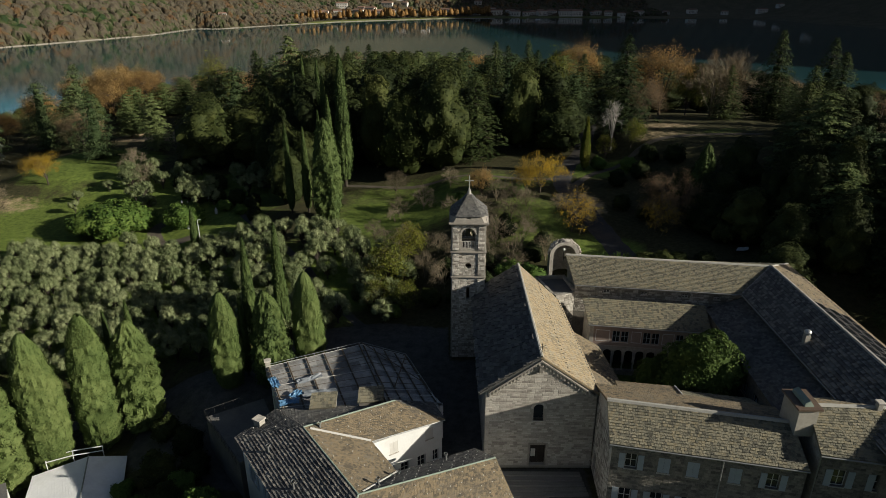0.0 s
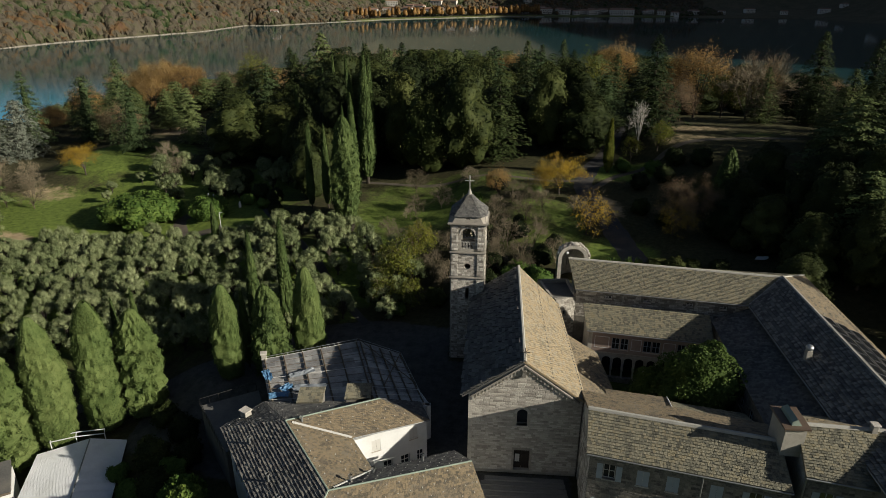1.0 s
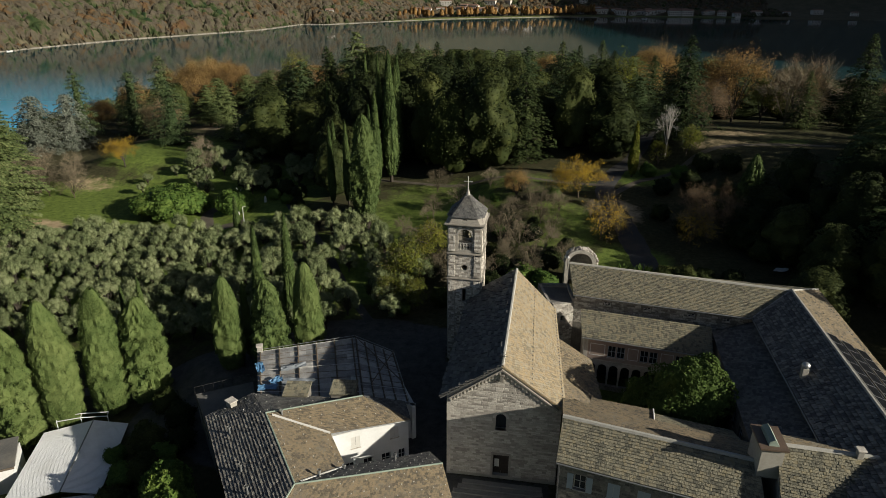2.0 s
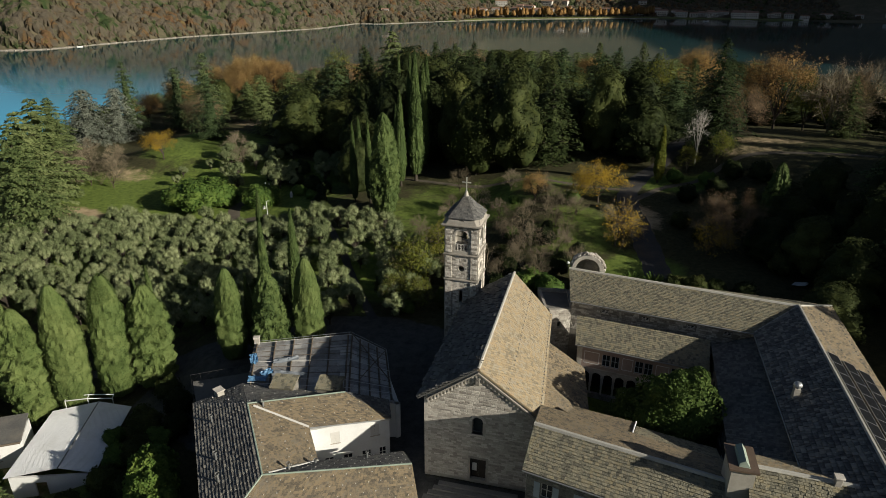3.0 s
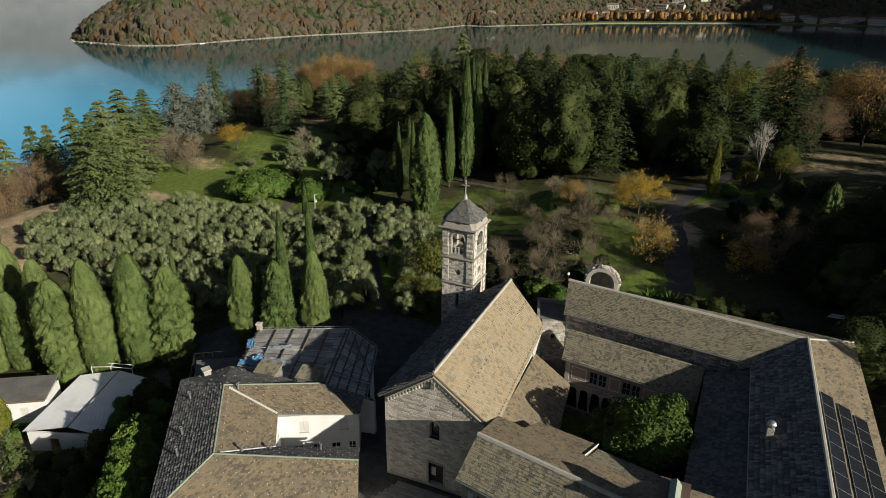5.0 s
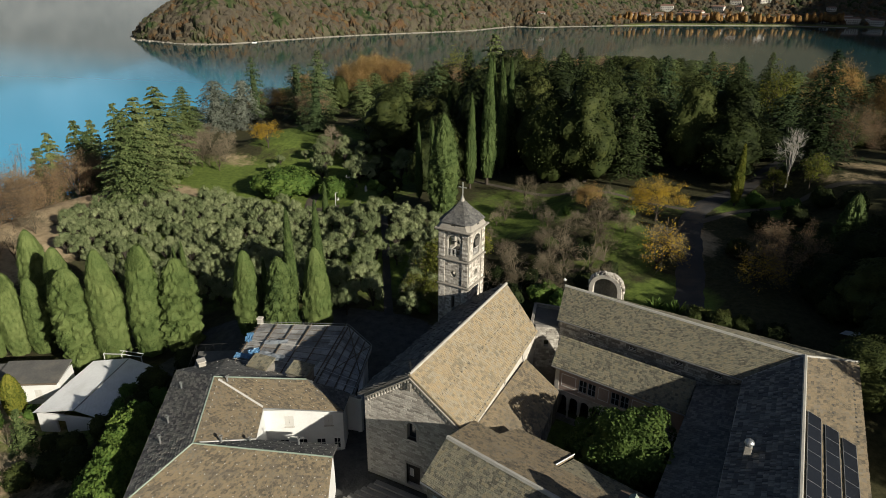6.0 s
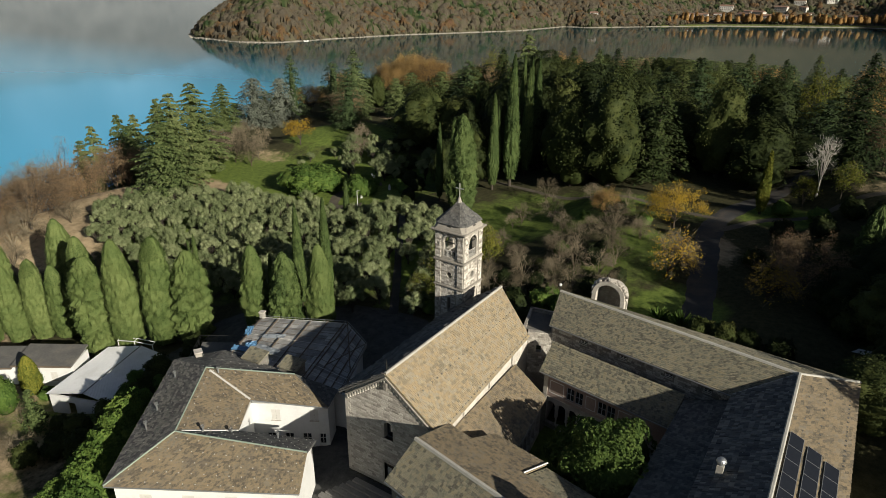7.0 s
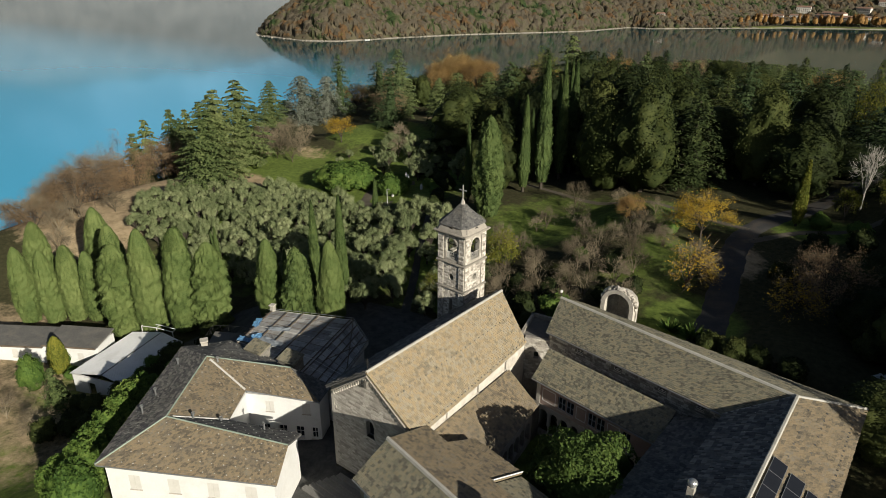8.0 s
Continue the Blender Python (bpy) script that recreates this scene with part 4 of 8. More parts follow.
# ---- bell tower ----
def build_tower():
    root = thing("bell_tower", "square stone bell tower with open belfry and slate cap", "bell tower", at=(2.87, 68.5, 0))
    root.rotation_euler.z = radians(-1.5)
    H = 1.87

    def face(k):
        c = [(-H, -H), (H, -H), (H, H), (-H, H)]
        return Wall(c[k], c[(k + 1) % 4])

    W = 2 * H
    bell = (W / 2 - 0.78, W / 2 + 0.78, 14.75, 17.25)
    for k in range(4):
        f = face(k)
        name = ("front", "right", "back", "left")[k]
        slot = (W / 2 - 0.2, W / 2 + 0.2, 8.2, 9.8)
        eye = (W / 2 - 0.36, W / 2 + 0.36, 12.2, 12.92)
        holes = [bell, slot, eye]
        bm = wall_mesh(f, -1, 17.6, holes, 0.55, arches=[bell])
        # round eye: fill the corners of its square
        c, s = W / 2, 12.56
        for q in range(4):
            arc = [(c + 0.36 * math.cos(q * math.pi / 2 + i * math.pi / 16), s + 0.36 * math.sin(q * math.pi / 2 + i * math.pi / 16)) for i in range(9)]
            corner = (c + 0.36 * (1 if q in (0, 3) else -1), s + 0.36 * (1 if q in (0, 1) else -1))
            for p0, p1 in zip(arc, arc[1:]):
                f.slab(bm, [p0, corner, p1], -0.55, 0)
        wall = part(name + "_wall", bm, M_MORTAR, root)
        pil = 0.78
        # raised corner strips leave a sunk panel in each storey
        for z0, z1 in ((0.2, 10.95), (11.35, 14.1), (14.55, 17.55)):
            for u0, u1 in ((0, pil), (W - pil, W)):
                bm = bmesh.new()
                f.box(bm, u0, u1, z0, z1, 0.002, 0.1)
                strip = part("corner_strip", bm, M_MORTAR, wall)
                fs = face(k)
                fs.a = fs.a + fs.w * 0.1
                lay_stones("stone_block", strip, M_TOWER_STONE, stones(fs, z0, z1, (), 0.26, 0.42, u0, u1, 0.03), 14 if k < 2 else 0)
            lay_stones("stone_block", wall, M_TOWER_STONE, stones(f, z0, z1, holes, 0.22, 0.36, pil, W - pil, 0.03), 30 if k < 2 else 0)
        # arch ring and railing of the belfry
        bm = bmesh.new()
        r = 0.78
        for i in range(13):
            a0, a1 = math.pi * i / 13 + 0.015, math.pi * (i + 1) / 13 - 0.015
            s0 = bell[3] - r
            f.slab(bm, [(W / 2 + (r + 0.01) * math.cos(a0), s0 + (r + 0.01) * math.sin(a0)), (W / 2 + (r + 0.2) * math.cos(a0), s0 + (r + 0.2) * math.sin(a0)), (W / 2 + (r + 0.2) * math.cos(a1), s0 + (r + 0.2) * math.sin(a1)), (W / 2 + (r + 0.01) * math.cos(a1), s0 + (r + 0.01) * math.sin(a1))], 0.002, 0.06)
        part("arch_ring", bm, M_PALE_STONE, wall)
        rail = rod("railing", [f.at(bell[0], 15.55, -0.12), f.at(bell[1], 15.55, -0.12)], 0.03, M_PALE_SHUTTER, root)
        for i in range(9):
            u = bell[0] + 0.1 + i * (bell[1] - bell[0] - 0.2) / 8
            rod("baluster", [f.at(u, 14.75, -0.12), f.at(u, 15.55, -0.12)], 0.022, M_PALE_SHUTTER, rail, 5)
        rod("tie_bar", [f.at(bell[0], 16.45, -0.25), f.at(bell[1], 16.45, -0.25)], 0.04, M_IRON, root)
    for z, out, h in ((11.05, 0.2, 0.18), (14.2, 0.22, 0.2), (17.6, 0.24, 0.18), (17.78, 0.42, 0.2)):
        bm = bmesh.new()
        g = H + out
        box(bm, -g, g, -g, g, z, z + h)
        bmesh.ops.bevel(bm, geom=[e for e in bm.edges], offset=0.05, segments=2, affect="EDGES")
        part("cornice", bm, M_CORNICE, root, "projecting stone string course")
    # attic: a low bowed drum with cut corners, then the slate cap
    def octo(g, c, z):
        return [(-g, -g + c, z), (-g + c, -g, z), (g - c, -g, z), (g, -g + c, z), (g, g - c, z), (g - c, g, z), (-g + c, g, z), (-g, g - c, z)]
    bm = bmesh.new()
    solid(bm, octo(2.15, 0.35, 17.95), octo(2.05, 0.5, 18.35))
    solid(bm, octo(2.05, 0.5, 18.35), octo(1.9, 0.55, 18.75))
    part("attic", bm, M_CORNICE, root, "pale stone attic with blind oval openings")
    for k in range(4):
        f = face(k)
        bm = bmesh.new()
        f.slab(bm, [(H + 0.28 * math.cos(a), 18.4 + 0.17 * math.sin(a)) for a in np.linspace(0, 2 * math.pi, 13)[:-1]], 0.0, 0.16)
        part("oval_opening", bm, M_VOID, root)
    prof = [(2.12, 18.7), (1.72, 19.15), (1.1, 19.75), (0.62, 20.3), (0.28, 20.75)]
    bm = bmesh.new()
    for (g0, z0), (g1, z1) in zip(prof, prof[1:]):
        solid(bm, octo(g0, g0 * 0.28, z0), octo(g1, g1 * 0.28, z1))
    cap = part("cap_roof", bm, M_DARK_AND_SHADED_SLATE, root, "bell-shaped grey slate cap")
    for (g0, z0), (g1, z1) in zip(prof, prof[1:]):
        a, b = octo(g0, g0 * 0.28, z0), octo(g1, g1 * 0.28, z1)
        for i in range(8):
            j = (i + 1) % 8
            lay_stones("slate", cap, M_DARK_AND_SHADED_SLATE, slates((a[i], a[j], b[j], b[i]), 0.2, 0.28, 0.02), 0)
    bm = bmesh.new()
    for z, r in ((20.7, 0.2), (20.95, 0.16), (21.15, 0.1)):
        bmesh.ops.create_cone(bm, segments=10, radius1=r + 0.08, radius2=r, depth=0.24, cap_ends=True, matrix=Matrix.Translation((0, 0, z + 0.1)))
    part("finial", bm, M_PALE_STONE, root)
    rod("cross_post", [(0, 0, 21.2), (0, 0, 22.9)], 0.07, M_CROSS, root, 6, "pale metal cross")
    rod("cross_arm", [(-0.5, 0, 22.3), (0.5, 0, 22.3)], 0.065, M_CROSS, root)
    rod("lightning_wire", [(0.05, -0.05, 21.6), (0.6, -0.6, 20.7), (1.9, -1.7, 19.1), (2.1, -1.9, 17)], 0.012, M_IRON, root, 4)
    bm = bmesh.new()
    ring = [(0.5, 0.0), (0.46, 0.12), (0.33, 0.35), (0.27, 0.7), (0.2, 0.85), (0.05, 0.9)]
    for (r0, z0), (r1, z1) in zip(ring, ring[1:]):
        bmesh.ops.create_cone(bm, segments=16, radius1=r0, radius2=r1, depth=z1 - z0, matrix=Matrix.Translation((0, 0, 15.75 + (z0 + z1) / 2)))
    bell_ob = part("bell", bm, M_BELL, root, "dark bronze bell hanging in the belfry")
    rod("yoke", [(-1.4, 0, 16.75), (1.4, 0, 16.75)], 0.1, M_IRON, bell_ob)
    for s in (-0.75, 0.75):
        rod("yoke_strap", [(s * 0.4, 0, 16.6), (s * 0.4, 0, 16.9)], 0.05, M_IRON, bell_ob)
    bm = bmesh.new()
    box(bm, -1.4, 1.4, -1.4, 1.4, 14.1, 14.6)
    part("belfry_floor", bm, M_VOID, root)


build_tower()


# ---- convent round the cloister ----
def north_wing():
    root = thing("north_wing", "long two-storey stone convent wing with stone-slate roof", "building")
    s = Wall((15.55, 67.0), (34.2, 64.55))
    lights = [(u, u + 0.75, 9.15, 9.55) for u in (3.3, 7.6, 12.2, 15.8)]
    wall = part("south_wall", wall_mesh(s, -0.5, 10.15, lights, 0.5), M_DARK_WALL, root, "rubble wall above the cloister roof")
    lay_stones("stone_block", wall, M_STONE, stones(s, 6.5, 9.95, lights, 0.24, 0.45), 0)
    for o in lights:
        window(root, s, o[0], o[2], 0.75, 0.4, depth=0.1)
    w = Wall((15.9, 74.0), (15.55, 67.0))
    bm = wall_mesh(w, 0, 9.9, (), 0.5)
    w.slab(bm, [(0, 9.9), (w.length, 9.9), (w.length * 0.5, 12.1)], -0.5, 0)
    part("west_gable", bm, M_STONE, root)
    n = Wall((42.2, 70.4), (15.9, 74.0))
    part("north_wall", wall_mesh(n, 0, 10.0, (), 0.5), M_STONE, root)
    core(root, [(15.55, 67.0), (34.2, 64.55), (42.0, 66), (42.2, 70.4), (15.9, 74)], 0, 9.6)
    R0, R1 = (14.77, 70.3, 12.42), (38.18, 67.0, 12.42)
    roof_plane(root, [(15.35, 66.5, 10.25), (33.72, 63.65, 10.48), R1, R0], M_GREY_SLATE, 0.22, 0.25, 0.04, single=300, rough=1.2)
    roof_plane(root, [(42.9, 71.9, 10.55), (15.3, 74.6, 10.2), R0, R1], M_GREY_SLATE, 0.33, 0.42, 0.04)
    ridge_cap(root, [R0, tuple((Vector(R0) + Vector(R1)) / 2), R1], M_RIDGE, 0.17)
    ridge_cap(root, [tuple(Vector(R1) + UP * 0.05), (42.9, 71.9, 10.62)], M_RIDGE, 0.12)
    gutter(root, (15.35, 66.46, 10.25), (33.7, 63.6, 10.48))
    # short stepped end towards the church
    bm = bmesh.new()
    e = Wall((13.2, 66.0), (15.55, 67.0))
    link = part("link_wall", wall_mesh(e, 0, 9.0, [(1.0, 1.5, 6.6, 7.4)], 0.5), M_STONE, root, "stone wall linking church and wing")
    lay_stones("stone_block", link, M_STONE, stones(e, 4, 8.95, [(1.0, 1.5, 6.6, 7.4)], 0.24, 0.42), 0)
    bm = bmesh.new()
    solid(bm, [(12.6, 66.4, 8.9), (15.5, 67.3, 8.9), (14.9, 71.0, 8.9), (11.4, 70.5, 8.9)], [(12.6, 66.4, 9.0), (15.5, 67.3, 9.0), (14.9, 71.0, 9.0), (11.4, 70.5, 9.0)])
    part("flat_roof", bm, M_FELT, root, "small flat felt roof")
    bm = bmesh.new()
    pts = [(12.5, 66.3), (15.6, 67.25), (15.0, 71.1), (11.3, 70.6)]
    for (ax, ay), (bx, by) in zip(pts[1:], pts[2:] + pts[:1]):
        w2 = Wall((ax, ay), (bx, by))
        w2.box(bm, 0, w2.length, 8.6, 9.4, -0.3, 0)
    part("parapet", bm, M_STONE, root)
    lamp = thing("street_lamp", "small white globe lamp on the wing's gable", "lamp", at=(14.6, 70.6, 12.4))
    rod("pole", [(0, 0, -1.0), (0, 0, 0.5)], 0.035, M_IRON, lamp)
    bm = bmesh.new()
    bmesh.ops.create_uvsphere(bm, u_segments=10, v_segments=8, radius=0.17, matrix=Matrix.Translation((0, 0, 0.6)))
    part("globe", bm, M_WHITE, lamp, "white lamp globe")


def cloister_gallery():
    root = thing("cloister_gallery", "two-storey cloister walk with round arches below and faded pink wall above", "cloister")
    f = Wall((16.75, 62.9), (29.6, 61.2))
    L = f.length
    roof_plane(root, [(16.4, 62.35, 7.28), (29.7, 60.6, 7.2), (29.9, 63.95, 8.88), (16.25, 65.7, 8.95)], M_GREY_SLATE, 0.24, 0.27, 0.042, single=220, rough=1.2)
    gutter(root, (16.4, 62.3, 7.28), (29.7, 60.55, 7.2))
    holes = [(u, u + 0.85, 4.85, 6.3) for u in (2.6, 3.55, 6.0, 6.95, 9.6)]
    wall = part("upper_wall", wall_mesh(f, 4.35, 7.2, holes, 0.35), M_PINK, root, "faded pink plaster wall with painted bands")
    for o in holes:
        window(root, f, o[0], o[2], o[1] - o[0], o[3] - o[2], depth=0.12, frame_material=M_SHUTTER)
    bm = bmesh.new()
    f.box(bm, 0, 0.45, 3.6, 7.2, -0.36, 0.05)
    part("corner_pier", bm, M_PALE_STONE, root, "pale corner pier")
    bm = bmesh.new()
    f.box(bm, 0.45, L, 4.2, 4.4, -0.35, 0.06)
    part("string_course", bm, M_PALE_STONE, root)
    for u0, u1 in ((0.7, 2.3), (4.7, 5.8), (8.1, 9.4)):
        bm = bmesh.new()
        for a, b, c, d in ((u0, u1, 4.9, 4.97), (u0, u1, 6.3, 6.37), (u0, u0 + 0.06, 4.97, 6.3), (u1 - 0.06, u1, 4.97, 6.3)):
            f.box(bm, a, b, c, d, 0.002, 0.012)
        part("painted_band", bm, M_WHITE, wall, "pale painted frame on the plaster")
    arches = [(0.5 + 1.22 * i, 0.5 + 1.22 * i + 0.98, 2.1, 3.85) for i in range(9)]
    bm = wall_mesh(f, 2.1, 4.2, arches, 0.35, arches=arches)
    part("arcade", bm, M_PALE_STONE, root, "row of small round arches")
    for o in arches[1:]:
        u = o[0] - 0.12
        base = f.at(u, 0, -0.17)
        col = rod("column", [(base.x, base.y, 1.15), (base.x, base.y, 2.1), (base.x, base.y, 3.2)], 0.1, M_PALE_STONE, root, 8)
        bm = bmesh.new()
        f.box(bm, u - 0.16, u + 0.16, 3.18, 3.4, -0.34, 0.0)
        part("capital", bm, M_PALE_STONE, col)
    bm = bmesh.new()
    f.box(bm, 0, L, -0.3, 1.15, -0.4, 0.02)
    part("parapet", bm, M_STONE, root)
    # Near-black sheet stands in for the shade at the back of the walk.
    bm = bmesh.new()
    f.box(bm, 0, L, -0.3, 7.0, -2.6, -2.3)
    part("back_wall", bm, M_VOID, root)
    w = Wall((16.6, 65.6), (16.75, 62.9))
    part("end_wall", wall_mesh(w, 0, 7.4, (), 0.3), M_PALE_STONE, root, "pale end wall")


def cloister_walks():
    west = thing("west_walk", "low cloister walk with stone-slate lean-to roof against the church", "cloister")
    roof_plane(west, [(18.9, 49.6, 4.7), (17.6, 61.8, 4.75), (13.55, 62.6, 6.9), (13.78, 49.2, 6.95)], M_BROWN_TILE, 0.27, 0.32, 0.032, single=200)
    f = Wall((18.5, 49.9), (17.25, 61.4))
    holes = [(0.6 + 1.2 * i, 1.5 + 1.2 * i, 1.1, 3.3) for i in range(9)]
    part("arcade", wall_mesh(f, -0.2, 4.6, holes, 0.35, arches=holes), M_STONE, west)
    bm = bmesh.new()
    solid(bm, [(13.7, 61.6, 0), (17.2, 61.4, 0), (17.3, 62.6, 0), (13.4, 63.8, 0)], [(13.7, 61.6, 4.5), (17.2, 61.4, 4.5), (17.3, 62.6, 4.5), (13.4, 63.8, 4.5)])
    part("corner_room", bm, M_DARK_WALL, west)
    east = thing("east_walk", "cloister walk with long dark stone-slate lean-to roof", "cloister")
    roof_plane(east, [(30.0, 63.7, 8.45), (29.3, 44.2, 8.1), (33.95, 44.8, 9.9), (34.2, 64.0, 10.0)], M_DARK_AND_SHADED_SLATE, 0.26, 0.3, 0.03)
    g = Wall((30.2, 63.4), (29.6, 44.4))
    holes = [(1.2 + 2.4 * i, 2.2 + 2.4 * i, 5.4, 6.8) for i in range(7)]
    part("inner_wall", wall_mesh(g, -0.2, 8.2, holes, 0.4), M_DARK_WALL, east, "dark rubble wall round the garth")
    for o in holes:
        window(east, g, o[0], o[2], 1.0, 1.4, depth=0.15, frame_material=M_SHUTTER)


def east_wing():
    root = thing("east_wing", "convent wing with dark slate roof and solar panels", "building")
    R0, R1 = (38.18, 67.0, 12.42), (38.1, 30.0, 12.42)
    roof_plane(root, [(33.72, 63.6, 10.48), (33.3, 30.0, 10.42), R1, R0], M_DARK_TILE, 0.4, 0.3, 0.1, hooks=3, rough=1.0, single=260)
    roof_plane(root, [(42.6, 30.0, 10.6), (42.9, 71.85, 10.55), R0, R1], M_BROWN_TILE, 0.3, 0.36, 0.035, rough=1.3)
    ridge_cap(root, [(38.18, 67.0, 12.52), (38.14, 48, 12.52), (38.1, 30, 12.52)], M_RIDGE, 0.16)
    ridge_cap(root, [(38.18, 67.0, 12.5), (36.0, 65.35, 11.56), (33.75, 63.65, 10.58)], M_RIDGE, 0.1)
    gutter(root, (33.68, 63.6, 10.48), (33.26, 30.0, 10.42))
    w = Wall((34.0, 64.2), (33.6, 30.0))
    part("west_wall", wall_mesh(w, -0.3, 10.1, (), 0.5), M_DARK_WALL, root)
    e = Wall((42.2, 30.2), (42.3, 70.2))
    part("east_wall", wall_mesh(e, -0.3, 10.5, (), 0.5), M_STONE, root)
    s = Wall((33.6, 30.2), (42.2, 30.2))
    bm = wall_mesh(s, -0.5, 10.2, (), 0.5)
    s.slab(bm, [(0, 10.2), (s.length, 10.4), (4.5, 12.25)], -0.5, 0)
    part("south_gable", bm, M_STONE, root)
    # snow stones on the lit slope
    bm = bmesh.new()
    for x, y0, y1, k in ((42.2, 58, 70, 18), (40.4, 58.5, 68, 8), (39.2, 58.5, 67, 5)):
        for i in range(k):
            y = y0 + (y1 - y0) * (i + 0.5) / k
            z = 12.42 - (x - 38.1) * 0.4 + 0.08
            box(bm, x - 0.07, x + 0.07, y - 0.05, y + 0.05, z - 0.05, z + 0.07)
    part("snow_guard", bm, M_DARK_AND_SHADED_SLATE, root, "small dark snow stones", "stuff")
    # three strips of solar panels
    tilt = math.atan(0.4)
    for strip, x in enumerate((38.5, 39.78, 41.02)):
        array = thing("solar_array", "strip of black glass solar panels laid on the slate roof", "solar panels", "solar strips on the roof")
        top = 58.2 - 0.4 * strip
        for i in range(13):
            y1 = top - i * 1.68
            if y1 < 33:
                break
            z = 12.42 - (x + 0.45 - 38.1) * 0.4 + 0.16
            m = Matrix.Translation((x + 0.45, y1 - 0.82, z)) @ Matrix.Rotation(tilt, 4, "Y")
            bm = bmesh.new()
            box(bm, -0.5, 0.5, -0.81, 0.81, 0, 0.035, m)
            panel = part("panel", bm, M_PANEL, array)
            bm = bmesh.new()
            for a, b, c, d in ((-0.53, -0.5, -0.83, 0.83), (0.5, 0.53, -0.83, 0.83), (-0.5, 0.5, -0.83, -0.81), (-0.5, 0.5, 0.81, 0.83)):
                box(bm, a, b, c, d, -0.02, 0.045, m)
            part("frame_rail", bm, M_ALU, panel, "thin aluminium frame")
    chimney(34.8, 52.2, 11.0, 12.1, 0.5, 0.5, "cowl", "tall stone chimney with domed metal cowl")


def south_wing():
    root = thing("south_wing", "dark rubble-stone convent wing with blue-grey shutters and slate roof", "building")
    E0, E1 = (13.64, 40.8, 8.4), (28.3, 37.7, 8.4)
    R0, R1 = (14.06, 44.26, 10.19), (28.3, 41.2, 10.3)
    roof_plane(root, [E0, E1, R1, R0], M_GREY_SLATE, 0.26, 0.28, 0.045, single=300, rough=1.2)
    roof_plane(root, [(29.3, 45.6, 8.45), (14.15, 48.95, 8.6), R0, R1], M_BROWN_TILE, 0.26, 0.3, 0.03)
    roof_plane(root, [(22.45, 50.95, 6.85), (17.0, 52.0, 6.75), (16.3, 48.35, 8.3), (21.9, 47.15, 8.3)], M_BROWN_TILE, 0.26, 0.3, 0.03)
    roof_plane(root, [(29.0, 49.3, 6.7), (22.5, 50.7, 6.65), (21.95, 47.15, 8.1), (28.9, 45.6, 8.1)], M_GREY_SLATE, 0.26, 0.3, 0.03)
    ridge_cap(root, [R0, tuple((Vector(R0) + Vector(R1)) / 2), R1], M_RIDGE, 0.2)
    gutter(root, (13.64, 40.75, 8.4), (28.3, 37.65, 8.4))
    rod("drain_pipe", [(22.2, 38.93, 8.3), (22.25, 39.0, 0)], 0.055, M_GUTTER, root)
    f = Wall((14.0, 41.15), (28.4, 38.1))
    up = [(u, u + 0.95, 5.85, 7.35) for u in (1.15, 3.75, 6.0, 9.2, 12.0)]
    low = [(u, u + 1.0, 2.0, 3.7) for u in (0.95, 3.5, 6.0, 9.0, 12.0)]
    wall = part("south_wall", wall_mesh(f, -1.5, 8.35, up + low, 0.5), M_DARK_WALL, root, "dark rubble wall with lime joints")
    lay_stones("stone_block", wall, M_DARK_WALL, stones(f, 0.0, 8.2, [(o[0] - 0.1, o[1] + 0.1, o[2] - 0.15, o[3] + 0.1) for o in up + low], 0.24, 0.42), 200)
    for i, o in enumerate(up):
        window(root, f, o[0], o[2], 0.95, 1.5, "open" if i in (0, 4) else "closed")
    for i, o in enumerate(low):
        window(root, f, o[0], o[2], 1.0, 1.7, "open")
    g = Wall((14.3, 48.6), (14.0, 41.15))
    bm = wall_mesh(g, -1, 8.2, [(1.6, 2.6, 0.3, 2.6)], 0.5)
    g.slab(bm, [(0, 8.2), (g.length, 8.2), (g.length * 0.5, 10.0)], -0.5, 0)
    west = part("west_gable", bm, M_STONE, root, "pale stone gable end")
    lay_stones("stone_block", west, M_STONE, stones(g, 0.0, 8.1, [(1.5, 2.7, 0.2, 2.7)], 0.26, 0.45), 0)
    bm = bmesh.new()
    g.box(bm, 1.6, 2.6, 0.3, 2.6, -0.3, -0.22)
    part("door", bm, M_WOOD, root, "weathered plank door")
    n = Wall((29.0, 45.2), (14.3, 48.6))
    part("north_wall", wall_mesh(n, -0.5, 8.4, (), 0.4), M_DARK_WALL, root)
    n2 = Wall((28.8, 49.1), (17.0, 51.6))
    part("walk_wall", wall_mesh(n2, -0.5, 6.5, (), 0.4), M_DARK_WALL, root)
    core(root, [(14.0, 41.2), (28.4, 38.1), (29, 45.2), (14.5, 48.5)], -0.5, 8.0)
    rod("verge_strip", [(21.93, 47.5, 8.3), (22.47, 51.0, 6.95)], 0.07, M_WHITE, root, 5, "short white verge strip on the lower roof")
    # higher eastern part
    r2 = thing("south_wing_tall_part", "taller stone part of the convent's south wing with slate roof", "building")
    e0, e1 = (29.0, 38.0, 9.7), (46.0, 34.6, 9.7)
    q0, q1 = (29.5, 41.75, 11.6), (46.0, 40.8, 11.6)
    roof_plane(r2, [e0, e1, q1, q0], M_GREY_SLATE, 0.27, 0.3, 0.05, single=200, rough=1.5)
    roof_plane(r2, [(46.0, 44.4, 9.9), (29.9, 45.2, 9.9), q0, q1], M_WARM_SLATE, 0.34, 0.42, 0.035)
    ridge_cap(r2, [q0, tuple((Vector(q0) + Vector(q1)) / 2), q1], M_RIDGE, 0.18)
    gutter(r2, (29.0, 37.95, 9.7), (46.0, 34.55, 9.7))
